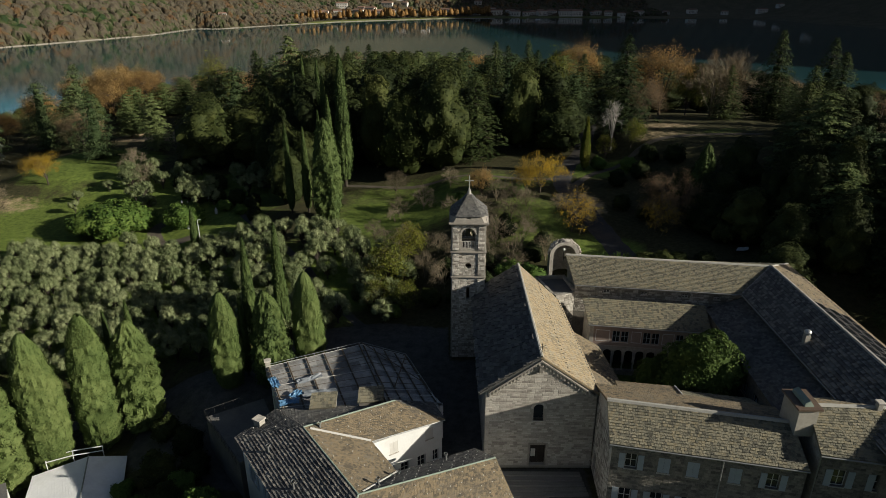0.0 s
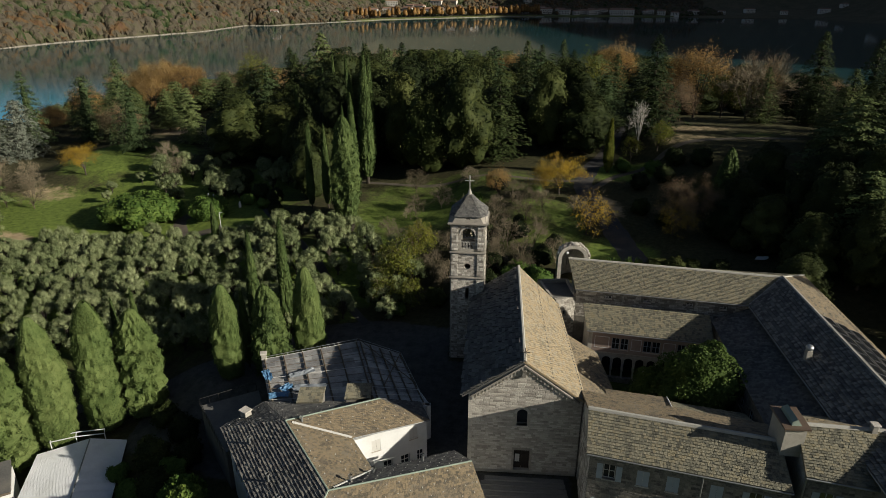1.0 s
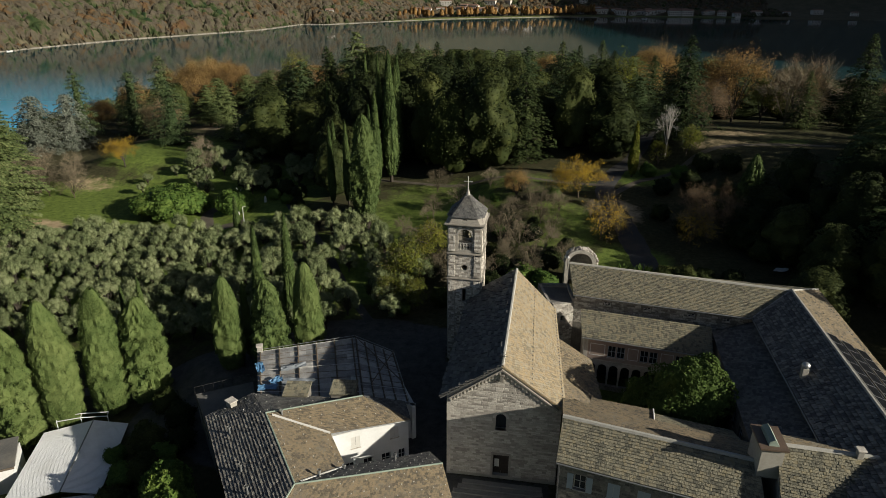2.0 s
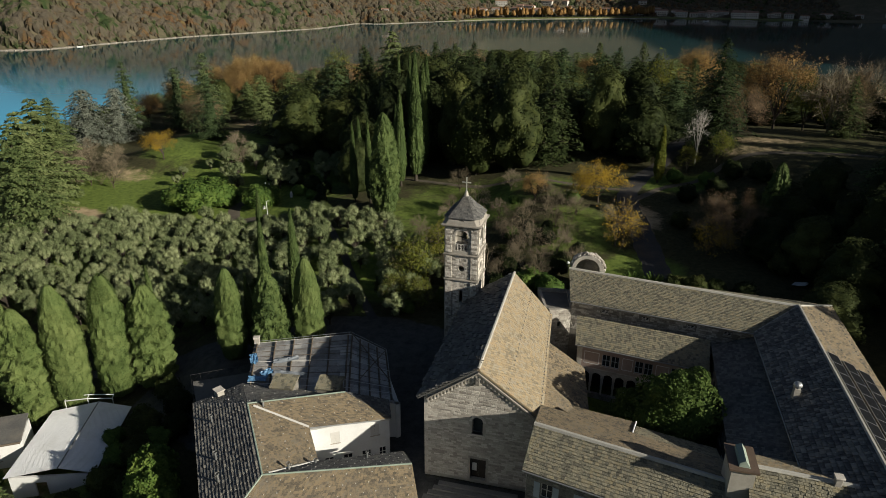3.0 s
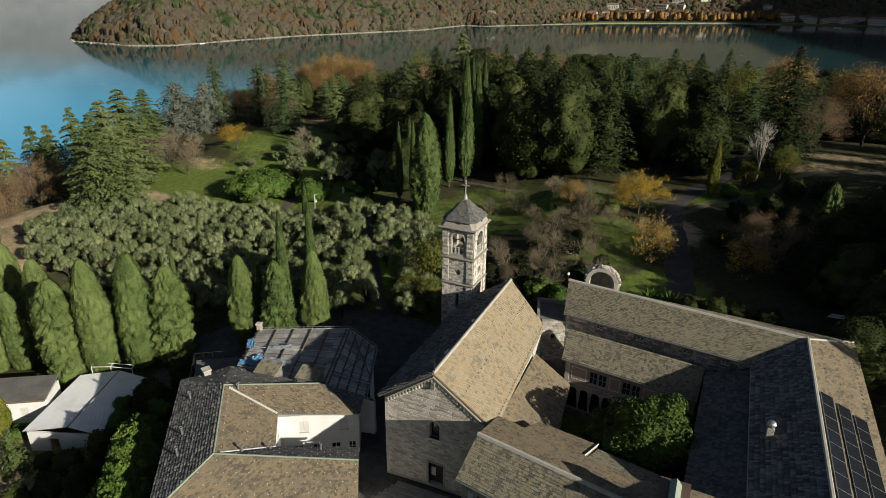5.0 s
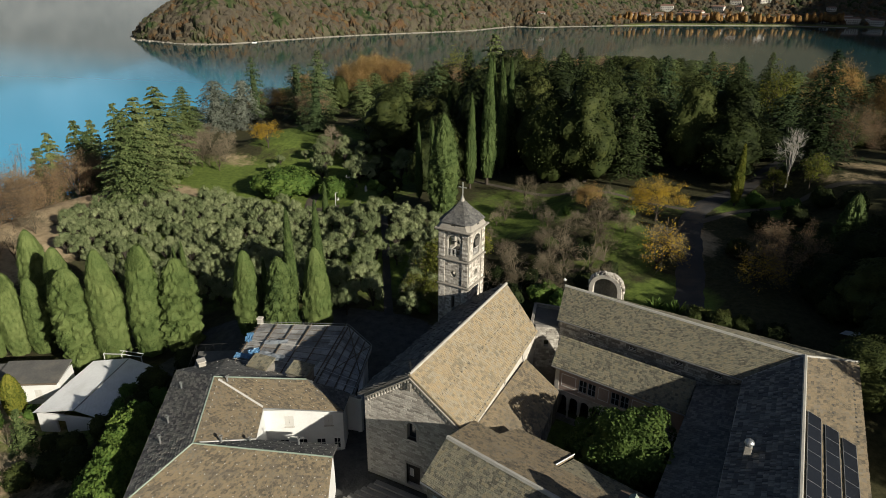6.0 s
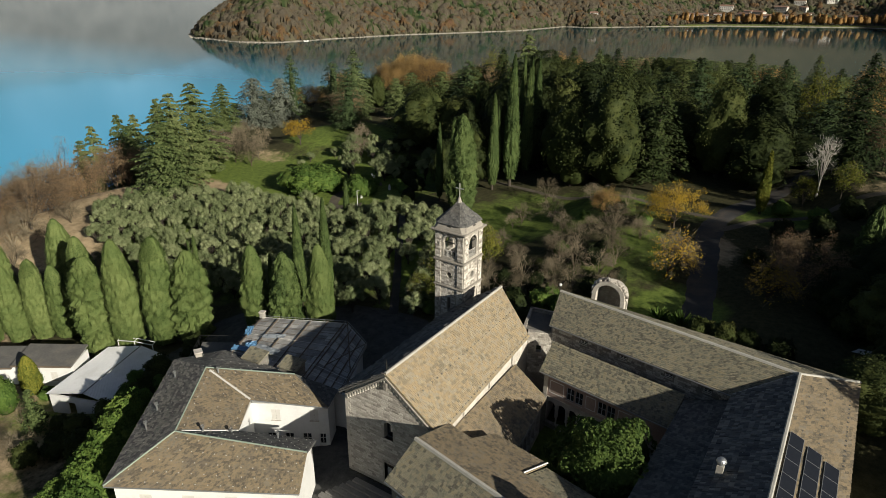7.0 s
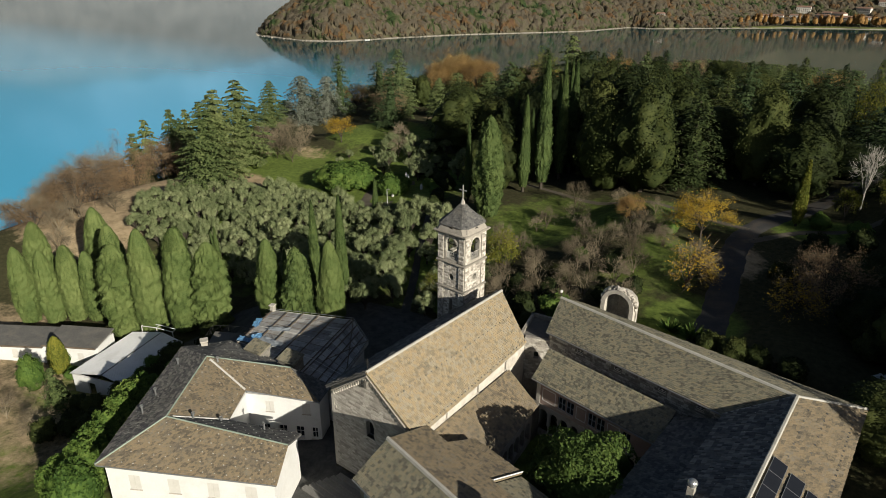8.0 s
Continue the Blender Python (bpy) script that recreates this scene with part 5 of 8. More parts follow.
    rod("drain_pipe", [(29.15, 38.15, 9.6), (29.15, 38.15, 0)], 0.06, M_GUTTER, r2)
    h = Wall((29.25, 38.4), (46.0, 35.05))
    up = [(u, u + 1.0, 6.6, 8.2) for u in (1.2, 4.2, 7.4, 10.6, 13.8)]
    wall = part("south_wall", wall_mesh(h, -1.5, 9.6, up, 0.5), M_DARK_WALL, r2)
    lay_stones("stone_block", wall, M_DARK_WALL, stones(h, 3.0, 9.5, [(o[0] - 0.1, o[1] + 0.1, o[2] - 0.15, o[3] + 0.1) for o in up], 0.24, 0.42), 100)
    for o in up:
        window(r2, h, o[0], o[2], 1.0, 1.6, "open")
    g = Wall((30.0, 45.0), (29.25, 38.4))
    bm = wall_mesh(g, -1, 9.6, (), 0.5)
    g.slab(bm, [(0, 9.6), (g.length, 9.5), (g.length * 0.5, 11.4)], -0.5, 0)
    part("west_gable", bm, M_STONE, r2)
    part("north_wall", wall_mesh(Wall((46.0, 44.0), (30.0, 45.0)), -1, 9.7, (), 0.5), M_STONE, r2)
    core(r2, [(29.3, 38.4), (46, 35), (46, 44), (30, 45)], -0.5, 9)
    # big chimney with a copper hood where the two parts meet
    ch = thing("chimney", "broad rendered chimney with brown slab and green copper hood", "chimney", at=(28.75, 41.4, 10.5))
    bm = bmesh.new()
    box(bm, -0.8, 0.75, -1.2, 1.2, -0.8, 1.75)
    part("shaft", bm, M_MORTAR, ch)
    bm = bmesh.new()
    box(bm, -1.0, 0.95, -1.4, 1.4, 1.75, 1.9)
    part("slab", bm, M_RUST, ch, "brown copper-covered slab")
    bm = bmesh.new()
    solid(bm, [(-0.35, -1.0, 1.9), (0.4, -1.0, 1.9), (0.4, 1.05, 1.9), (-0.35, 1.05, 1.9)], [(-0.32, -0.95, 2.2), (0.05, -0.95, 2.4), (0.05, 1.0, 2.4), (-0.32, 1.0, 2.2)])
    part("hood", bm, M_COPPER, ch, "pale green copper hood")
    chimney(34.9, 41.3, 11.4, 12.3, 0.42, 0.42, "slab", "small stone chimney beside the ridge")


north_wing()
cloister_gallery()
cloister_walks()
east_wing()
south_wing()


# ---- guest house ----
def guest_house():
    root = thing("guest_house", "white rendered house round a small court with hipped brown tile roof", "house")
    EV = 4.55
    T = (-12.28, 44.6, 6.85)       # hip point at the north end
    K = (-6.4, 36.75, 6.75)        # hip point at the south end
    G = (-4.55, 49.3, 6.3)
    F = (4.5, 41.7, 6.1)
    NWc, NEc = (-18.8, 45.4, 5.0), (0.2, 48.9, 4.45)
    SWc, SEc = (-8.0, 30.7, 4.5), (5.85, 39.2, 4.2)
    IB, ID = (-6.42, 45.0, 5.05), (-3.8, 41.25, 4.9)
    NE2 = (2.9, 44.4, 4.75)
    hk = dict(hooks=5, rough=0.6)
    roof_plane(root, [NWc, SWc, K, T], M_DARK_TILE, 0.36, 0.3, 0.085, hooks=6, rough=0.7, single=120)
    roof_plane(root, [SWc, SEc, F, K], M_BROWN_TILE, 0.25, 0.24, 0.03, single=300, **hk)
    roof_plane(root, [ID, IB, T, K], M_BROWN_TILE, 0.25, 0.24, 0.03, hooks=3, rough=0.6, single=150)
    roof_plane(root, [NE2, ID, K, F], M_DARK_AND_SHADED_SLATE, 0.34, 0.3, 0.045, **hk)
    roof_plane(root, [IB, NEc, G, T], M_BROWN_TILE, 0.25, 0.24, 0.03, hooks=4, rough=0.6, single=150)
    roof_plane(root, [(-1.0, 51.6, 4.4), (-16.3, 49.9, 4.7), T, G], M_DARK_AND_SHADED_SLATE, 0.34, 0.3, 0.045, hooks=3)
    roof_plane(root, [(-16.3, 49.9, 4.7), NWc, T, T], M_DARK_AND_SHADED_SLATE, 0.34, 0.3, 0.045, hooks=3)
    roof_plane(root, [NEc, (-1.0, 51.6, 4.4), G, G], M_DARK_AND_SHADED_SLATE, 0.34, 0.3, 0.045)
    for a, b in ((T, K), (K, F), (T, G), (K, SWc)):
        ridge_cap(root, [tuple(Vector(a) + UP * 0.05), tuple((Vector(a) + Vector(b)) / 2 + UP * 0.05), tuple(Vector(b) + UP * 0.05)], M_COPPER, 0.075)
    for a, b in ((T, IB), (K, ID)):
        a, b = Vector(a) + (Vector(b) - Vector(a)) * 0.1, Vector(b)
        ridge_cap(root, [tuple(a + UP * 0.06), tuple((a + b) / 2 + UP * 0.06), tuple(b + UP * 0.06)], M_PALE_SHUTTER, 0.11)
    # walls
    south = Wall((-7.6, 31.3), (5.4, 39.3))
    win = [(u, u + 1.05, 1.9, 3.45) for u in (2.0, 5.6, 9.2, 12.6)]
    low = [(u, u + 1.05, -1.4, 0.2) for u in (2.0, 5.6, 9.2, 12.6)]
    part("south_wall", wall_mesh(south, -5, EV - 0.2, win + low, 0.45), M_WHITE, root, "sunlit white rendered wall")
    for o in win + low:
        window(root, south, o[0], o[2], 1.05, o[3] - o[2], "closed", material=M_PALE_SHUTTER)
    east = Wall((5.4, 39.3), (2.6, 44.1))
    part("east_end_wall", wall_mesh(east, -5, EV - 0.1, (), 0.45), M_WHITE, root)
    bm = bmesh.new()
    east.slab(bm, [(0, EV - 0.1), (east.length, EV - 0.1), (east.length * 0.55, 5.9)], -0.4, 0)
    part("east_gable", bm, M_WHITE, root)
    inner = Wall((2.6, 44.1), (-4.0, 41.6))
    part("court_wall_south", wall_mesh(inner, -4, EV - 0.05, (), 0.4), M_WHITE, root)
    back = Wall((-3.9, 41.3), (-6.5, 45.1))
    part("court_wall_west", wall_mesh(back, -4, EV + 0.2, (), 0.4), M_WHITE, root)
    north = Wall((-6.5, 45.1), (-0.1, 49.1))
    hw = [(1.9, 2.75, 2.6, 3.85), (5.7, 6.55, 2.6, 3.85)]
    hl = [(1.2, 2.1, -0.4, 1.0), (3.0, 3.9, -0.4, 1.0), (4.8, 5.7, -0.4, 1.0), (6.5, 7.2, -0.4, 1.0)]
    part("court_wall_north", wall_mesh(north, -4, EV + 0.0, hw + hl, 0.4), M_WHITE, root, "sunlit white court wall")
    for o in hw:
        window(root, north, o[0], o[2], 0.85, 1.25, "closed", material=M_PALE_SHUTTER)
    for o in hl:
        window(root, north, o[0], o[2], o[1] - o[0], 1.4)
    ne = Wall((-0.1, 49.1), (-1.2, 51.2))
    part("north_east_wall", wall_mesh(ne, -4, EV - 0.1, (), 0.4), M_WHITE, root)
    nn = Wall((-1.2, 51.2), (-16.2, 49.5))
    part("north_wall", wall_mesh(nn, -5, EV - 0.1, (), 0.4), M_WHITE, root)
    nw = Wall((-16.2, 49.5), (-18.3, 45.5))
    part("north_west_wall", wall_mesh(nw, -7, EV, (), 0.4), M_WHITE, root)
    ww = Wall((-18.3, 45.5), (-7.6, 31.3))
    wl = [(2.0 + 3.2 * i, 3.0 + 3.2 * i, 1.4, 3.0) for i in range(5)]
    part("west_wall", wall_mesh(ww, -7, EV - 0.1, wl, 0.45), M_WHITE, root, "shaded white wall")
    for o in wl:
        window(root, ww, o[0], o[2], 1.0, 1.6, "open", material=M_SHUTTER)
    gutter(root, (SWc[0], SWc[1], EV - 0.05), (SEc[0], SEc[1], 4.25))
    gutter(root, IB, NEc)
    chimney(-17.0, 47.1, 4.9, 5.9, 0.8, 0.7, "slab", "low rendered chimney with stone slab", -30)
    for x, y, z in ((-15.0, 42.8, 5.55), (-11.9, 38.6, 5.5), (-10.3, 36.4, 5.5), (-10.9, 45.0, 6.3), (-3.6, 40.4, 5.05), (0.3, 42.3, 5.2), (-5.1, 38.6, 5.9)):
        vent_pipe(x, y, z)
    rod("court_awning_rail", [(-4.8, 45.9, 1.6), (-2.8, 46.4, 1.9)], 0.05, M_WHITE, root)


def half_roofed_house():
    """The older house behind, its roof stripped to boards and battens under repair."""
    root = thing("house_under_repair", "house with stripped roof of boards, battens and loose plastic sheeting", "house")
    A, B, C, D = (-15.6, 49.6, 4.35), (-0.6, 51.7, 4.3), (-4.4, 60.0, 4.35), (-19.6, 56.6, 4.1)
    N = (-9.6, 63.0, 4.15)
    bm = bmesh.new()
    ring = [A, B, (-4.2, 60.2, 4.3), N, (-19.5, 58.0, 4.2)]
    solid(bm, [(x, y, z - 0.25) for x, y, z in ring], ring)
    part("roof_deck", bm, M_SCREED, root, "bare grey roof boarding")
    NW, E, S2 = (-19.5, 58.0, 4.2), (-4.2, 60.2, 4.3), (-5.2, 51.1, 4.34)
    roof_plane(root, [A, S2, N, NW], M_SCREED, 0.95, 2.3, 0.02, rough=0.9)
    roof_plane(root, [S2, B, E, N], M_SCREED, 0.95, 2.3, 0.02, rough=0.9)
    for p, q, u, v, count in ((NW, N, A, S2, 6), (N, E, S2, B, 5)):
        p, q, u, v = Vector(p), Vector(q), Vector(u), Vector(v)
        for f in np.linspace(0.03, 0.97, count):
            rod("rafter", [p.lerp(q, f) + UP * 0.16, u.lerp(v, f) + UP * 0.16], 0.085, M_WOOD, root, 4)
        for f in np.linspace(0.04, 0.9, 9):
            rod("batten", [p.lerp(u, f) + UP * 0.27, q.lerp(v, f) + UP * 0.27], 0.03, M_WOOD if int(f * 20) % 3 else M_PALE_SHUTTER, root, 4)
    rod("brace", [Vector(N) + UP * 0.3, Vector((-1.8, 54.5, 4.6))], 0.06, M_WOOD, root, 4)
    rod("brace", [Vector(E) + UP * 0.3, Vector((-5.0, 54.0, 4.6))], 0.06, M_WOOD, root, 4)
    for p, q in ((NW, N), (N, E), (E, B)):
        p, q = Vector(p), Vector(q)
        rod("edge_rail", [p + UP * 0.3, q + UP * 0.3], 0.03, M_GUTTER, root, 5)
        for f in np.linspace(0.02, 0.98, 5):
            rod("rail_post", [p.lerp(q, f), p.lerp(q, f) + UP * 0.35], 0.03, M_GUTTER, root, 5)
    # crumpled sheets
    def sheet(name, cx, cy, z, w, l, mat, seed, label, turn):
        bm = bmesh.new()
        bmesh.ops.create_grid(bm, x_segments=16, y_segments=16, size=0.5)
        rot = Matrix.Rotation(turn, 3, "Z")
        for v in bm.verts:
            k = noise.noise(Vector((v.co.x * 5 + seed, v.co.y * 5, seed)))
            p = rot @ Vector((v.co.x * w * (1 + 0.2 * k), v.co.y * l * (1 - 0.2 * k), 0))
            x, y = cx + p.x, cy + p.y
            v.co = Vector((x, y, z + 0.12 * (y - cy) + 0.16 * k + 0.1 * abs(noise.noise(Vector((x * 3, y * 3, seed))))))
        bmesh.ops.solidify(bm, geom=bm.faces[:], thickness=0.015)
        tagged(part(name, bm, mat, None, label), category="tarpaulin")
    sheet("tarpaulin", -15.2, 51.2, 4.75, 1.9, 0.8, M_TARP, 1.0, "crumpled blue plastic sheet on the stripped roof", 0.3)
    sheet("tarpaulin", -17.6, 54.6, 4.65, 0.8, 1.7, M_TARP, 4.0, "crumpled blue plastic sheet on the stripped roof", 0.6)
    sheet("tarpaulin", -14.9, 52.5, 4.7, 1.2, 0.9, M_TARP, 2.5, "crumpled blue plastic sheet on the stripped roof", 0.9)
    sheet("tarpaulin", -14.0, 55.2, 4.75, 2.6, 0.7, M_PLASTIC_TARP, 5.5, "grey plastic sheet sagging over the battens", 0.5)
    sheet("tarpaulin", -12.5, 52.6, 4.8, 3.2, 1.0, M_PLASTIC_TARP, 7.0, "grey plastic sheet sagging over the battens", 0.1)
    # two tiled dormers
    for x, y in ((-11.6, 50.3), (-7.1, 51.3)):
        d = thing("dormer", "small tiled roof hatch between the two houses", "dormer", "roof hatches", at=(x, y, 0))
        roof_plane(d, [(-1.25, -1.0, 5.3), (1.25, -0.7, 5.3), (1.25, 0.9, 6.0), (-1.25, 0.6, 6.0)], M_GREY_SLATE, 0.3, 0.3, 0.04, rough=0.6)
        bm = bmesh.new()
        solid(bm, [(-1.1, -0.85, 4.0), (1.1, -0.55, 4.0), (1.1, 0.8, 4.0), (-1.1, 0.5, 4.0)], [(-1.1, -0.85, 5.2), (1.1, -0.55, 5.2), (1.1, 0.8, 5.9), (-1.1, 0.5, 5.9)])
        part("cheek_wall", bm, M_DARK_WALL, d)
    ring = [(-15.4, 50.0), (0.0, 52.0), (-4.6, 59.8), (-9.7, 62.7), (-19.0, 57.8)]
    for (ax, ay), (bx, by) in zip(ring, ring[1:] + ring[:1]):
        w = Wall((ax, ay), (bx, by))
        o = [(1.0 + 2.2 * i, 1.8 + 2.2 * i, 1.2, 2.5) for i in range(int(w.length / 2.4))]
        part("wall", wall_mesh(w, -3, 3.8, o, 0.4), M_WHITE, root)
        for k in o:
            window(root, w, k[0], k[2], 0.8, 1.3, "closed", material=M_SHUTTER)
    core(root, ring, -2, 3.6)
    chimney(-19.2, 58.1, 3.6, 5.1, 0.55, 0.55, "slab", "rendered chimney at the corner of the stripped roof", 20)
    # walled terrace with iron railing on the west side
    ter = thing("terrace", "low flat terrace with thin iron railing beside the house", "terrace")
    bm = bmesh.new()
    ring = [(-19.0, 46.0), (-16.0, 49.6), (-19.4, 56.0), (-24.5, 52.8)]
    solid(bm, [(x, y, -4) for x, y in ring], [(x, y, 1.6) for x, y in ring])
    part("slab", bm, M_FELT, ter)
    edge = [Vector((-19.2, 45.8, 1.6)), Vector((-24.5, 52.6, 1.6)), Vector((-19.6, 56.0, 1.6))]
    for a, b in zip(edge, edge[1:]):
        rail = rod("rail", [a + UP, b + UP], 0.03, M_IRON, ter, 5)
        k = int((b - a).length / 0.9)
        for i in range(k + 1):
            p = a.lerp(b, i / k)
            rod("post", [p, p + UP], 0.022, M_IRON, rail, 4)
            if i < k:
                q = a.lerp(b, (i + 1) / k)
                rod("brace", [p + UP * 0.1, q + UP * 0.9], 0.014, M_IRON, rail, 4)


guest_house()
half_roofed_house()


# ---- sheds ----
def sheds():
    root = thing("tin_shed", "low white shed with corrugated white metal roof", "shed")
    S0, N0 = Vector((-33.3, 41.6, -2.95)), Vector((-37.2, 51.9, -2.85))
    SW, SE = Vector((-38.5, 39.7, -3.9)), Vector((-30.0, 42.7, -3.75))
    NW, NE = Vector((-42.2, 50.0, -3.8)), Vector((-33.8, 53.0, -3.7))
    for a, b, c, d in ((NW, SW, S0, N0), (SE, NE, N0, S0)):
        bm = bmesh.new()
        k = 140
        top = []
        for i in range(k + 1):
            f = i / k
            w = 0.02 * math.cos(i * math.pi)
            top.append((a.lerp(b, f) + UP * w, d.lerp(c, f) + UP * w))
        lo = [(bm.verts.new(p), bm.verts.new(q)) for p, q in top]
        hi = [(bm.verts.new(p - UP * 0.04), bm.verts.new(q - UP * 0.04)) for p, q in top]
        for i in range(k):
            bm.faces.new((lo[i][0], lo[i + 1][0], lo[i + 1][1], lo[i][1]))
            bm.faces.new((hi[i][0], hi[i][1], hi[i + 1][1], hi[i + 1][0]))
            bm.faces.new((lo[i][0], hi[i][0], hi[i + 1][0], lo[i + 1][0]))
        part("roof_sheet", bm, M_TIN, root, "white corrugated metal sheets")
    ridge_cap(root, [tuple(S0 + UP * 0.05), tuple(N0 + UP * 0.05)], M_GUTTER, 0.07)
    ring = [SW.lerp(SE, 0.06), SW.lerp(SE, 0.94), NW.lerp(NE, 0.94), NW.lerp(NE, 0.06)]
    for i in range(4):
        a, b = ring[i], ring[(i + 1) % 4]
        w = Wall((a.x, a.y), (b.x, b.y))
        o = [(w.length * 0.3, w.length * 0.3 + 1.2, -6.6, -4.6)] if i == 0 else []
        part("wall", wall_mesh(w, -9, -3.85, o, 0.25), M_WHITE, root)
    frame_top = [Vector((-41.2, 51.0, -2.9)), Vector((-38.9, 52.0, -2.8)), Vector((-36.2, 52.9, -2.9))]
    rod("canopy_rail", frame_top, 0.06, M_WHITE, root, 5, "thin white pergola rail")
    rod("canopy_rail", [p + Vector((-0.4, 0.7, 0.0)) for p in frame_top], 0.06, M_WHITE, root, 5)
    for p in frame_top:
        rod("canopy_post", [p, p - UP * 3.5], 0.05, M_WHITE, root, 5)
        rod("canopy_arm", [p, p + Vector((-0.4, 0.7, 0.0))], 0.05, M_WHITE, root, 5)
    low = thing("garden_outbuilding", "long low white outbuilding with flat grey felt roof", "outbuilding")
    line = [Vector((-58.0, 33.0, 0)), Vector((-47.6, 40.3, 0)), Vector((-40.9, 44.5, 0))]
    d = Vector((-2.6, 3.6, 0))
    for k, (a, b) in enumerate(zip(line, line[1:])):
        t, z = (b - a).normalized(), (-3.55, -3.2)[k]
        out = Vector((t.y, -t.x, 0)) * 0.45
        bm = bmesh.new()
        solid(bm, [a + out + UP * (z - 0.2), b + out + UP * (z - 0.2), b + d + UP * (z + 0.15), a + d + UP * (z + 0.15)], [a + out + UP * z, b + out + UP * z, b + d + UP * (z + 0.35), a + d + UP * (z + 0.35)])
        roof = part("roof", bm, M_FELT, low, "flat grey felt roof")
        bm = bmesh.new()
        solid(bm, [a + out * 1.1 + UP * (z - 0.22), b + out * 1.1 + UP * (z - 0.22), b + out + UP * (z - 0.22), a + out + UP * (z - 0.22)], [a + out * 1.1 + UP * (z + 0.03), b + out * 1.1 + UP * (z + 0.03), b + out + UP * (z + 0.03), a + out + UP * (z + 0.03)])
        part("fascia", bm, M_WOOD, roof, "dark eaves board")
        ring = [a, b, b + d * 0.93, a + d * 0.93]
        for i in range(4):
            p, q = ring[i], ring[(i + 1) % 4]
            w = Wall((p.x, p.y), (q.x, q.y))
            o = [(1.6 + 3.1 * j, 2.5 + 3.1 * j, -5.6, -4.4) for j in range(int((w.length - 1) / 3.1))] if i == 0 else []
            part("wall", wall_mesh(w, -9, z - 0.2, o, 0.25), M_WHITE, low, "sunlit white wall" if i == 0 else "")
            for j in o:
                window(low, w, j[0], j[2], 0.9, 1.2, "closed", material=M_PALE_SHUTTER)


sheds()


# ---- ruined apse ----
def ruined_apse():
    root = thing("ruined_apse", "free-standing ruined stone apse with pale round arch", "ruin", at=(16.8, 81.2, 5.15))
    R, r = 2.05, 1.55
    spring = 2.6
    bm = bmesh.new()
    for s in (-1, 1):
        x0, x1 = (-R, -r) if s < 0 else (r, R)
        box(bm, x0, x1, -0.35, 0.35, -3.2, spring)
    n = 16
    for i in range(n):
        a0, a1 = math.pi * i / n, math.pi * (i + 1) / n
        ring = [(r * math.cos(a0), r * math.sin(a0)), (R * math.cos(a0), R * math.sin(a0)), (R * math.cos(a1), R * math.sin(a1)), (r * math.cos(a1), r * math.sin(a1))]
        solid(bm, [(x, -0.36, spring + z) for x, z in ring], [(x, 0.3, spring + z) for x, z in ring])
    part("arch", bm, M_PALE_STONE, root, "pale plastered arch")
    bm = bmesh.new()
    for i in range(60):
        a = math.pi * (i + 0.5) / 60
        k = RNG.uniform(0.12, 0.27)
        c = Vector((math.cos(a) * (R + k * 0.6), RNG.uniform(-0.2, 0.35), spring + math.sin(a) * (R + k * 0.6)))
        bmesh.ops.create_icosphere(bm, subdivisions=1, radius=k, matrix=Matrix.Translation(c) @ Matrix.Rotation(RNG.uniform(0, 6), 4, "X"))
    for v in bm.verts:
        v.co += Vector(RNG.uniform(-0.06, 0.06, 3))
    part("rubble_crown", bm, M_TOWER_STONE, root, "ragged rubble over the arch")
    bm = bmesh.new()
    n = 14
    for i in range(n):
        a0, a1 = math.pi * i / n, math.pi * (i + 1) / n
        ring = [(1.75 * math.cos(a0), 1.9 * math.sin(a0) + 0.3), (2.2 * math.cos(a0), 2.35 * math.sin(a0) + 0.3), (2.2 * math.cos(a1), 2.35 * math.sin(a1) + 0.3), (1.75 * math.cos(a1), 1.9 * math.sin(a1) + 0.3)]
        solid(bm, [(x, y, -3.2) for x, y in ring], [(x, y, spring + 0.3) for x, y in ring])
        top = spring + 0.3
        for j in range(4):
            c0, c1 = math.cos(j * math.pi / 8), math.cos((j + 1) * math.pi / 8)
            s0, s1 = math.sin(j * math.pi / 8), math.sin((j + 1) * math.pi / 8)
            lowr = [(x * c0, 0.3 + (y - 0.3) * c0, top + 1.7 * s0) for x, y in ring]
            highr = [(x * c1, 0.3 + (y - 0.3) * c1, top + 1.7 * s1) for x, y in ring]
            solid(bm, lowr, highr)
    part("apse_shell", bm, M_STONE, root, "rounded rubble shell behind the arch")


ruined_apse()

# ---- plants ----
def leaf_cards(P, D, size, aspect=0.5, level=0.0):
    """Rhombic leaves or sprays at points P, growing along D."""
    P, D = np.asarray(P, float), np.asarray(D, float)
    n = len(P)
    D = D / (np.linalg.norm(D, axis=1)[:, None] + 1e-9)
    side = np.cross(D, RNG.normal(size=(n, 3)) * (1 - 0.6 * level) + np.array([0, 0, 2.0 * level]))
    side /= np.linalg.norm(side, axis=1)[:, None] + 1e-9
    s = np.broadcast_to(np.asarray(size, float), (n,))[:, None]
    a, b = D * s, side * s * aspect
    V = np.stack([P - a * 0.3, P + a * 0.2 + b * 0.5, P + a * 0.7, P + a * 0.2 - b * 0.5], 1).reshape(-1, 3)
    return V, np.arange(4 * n).reshape(-1, 4)


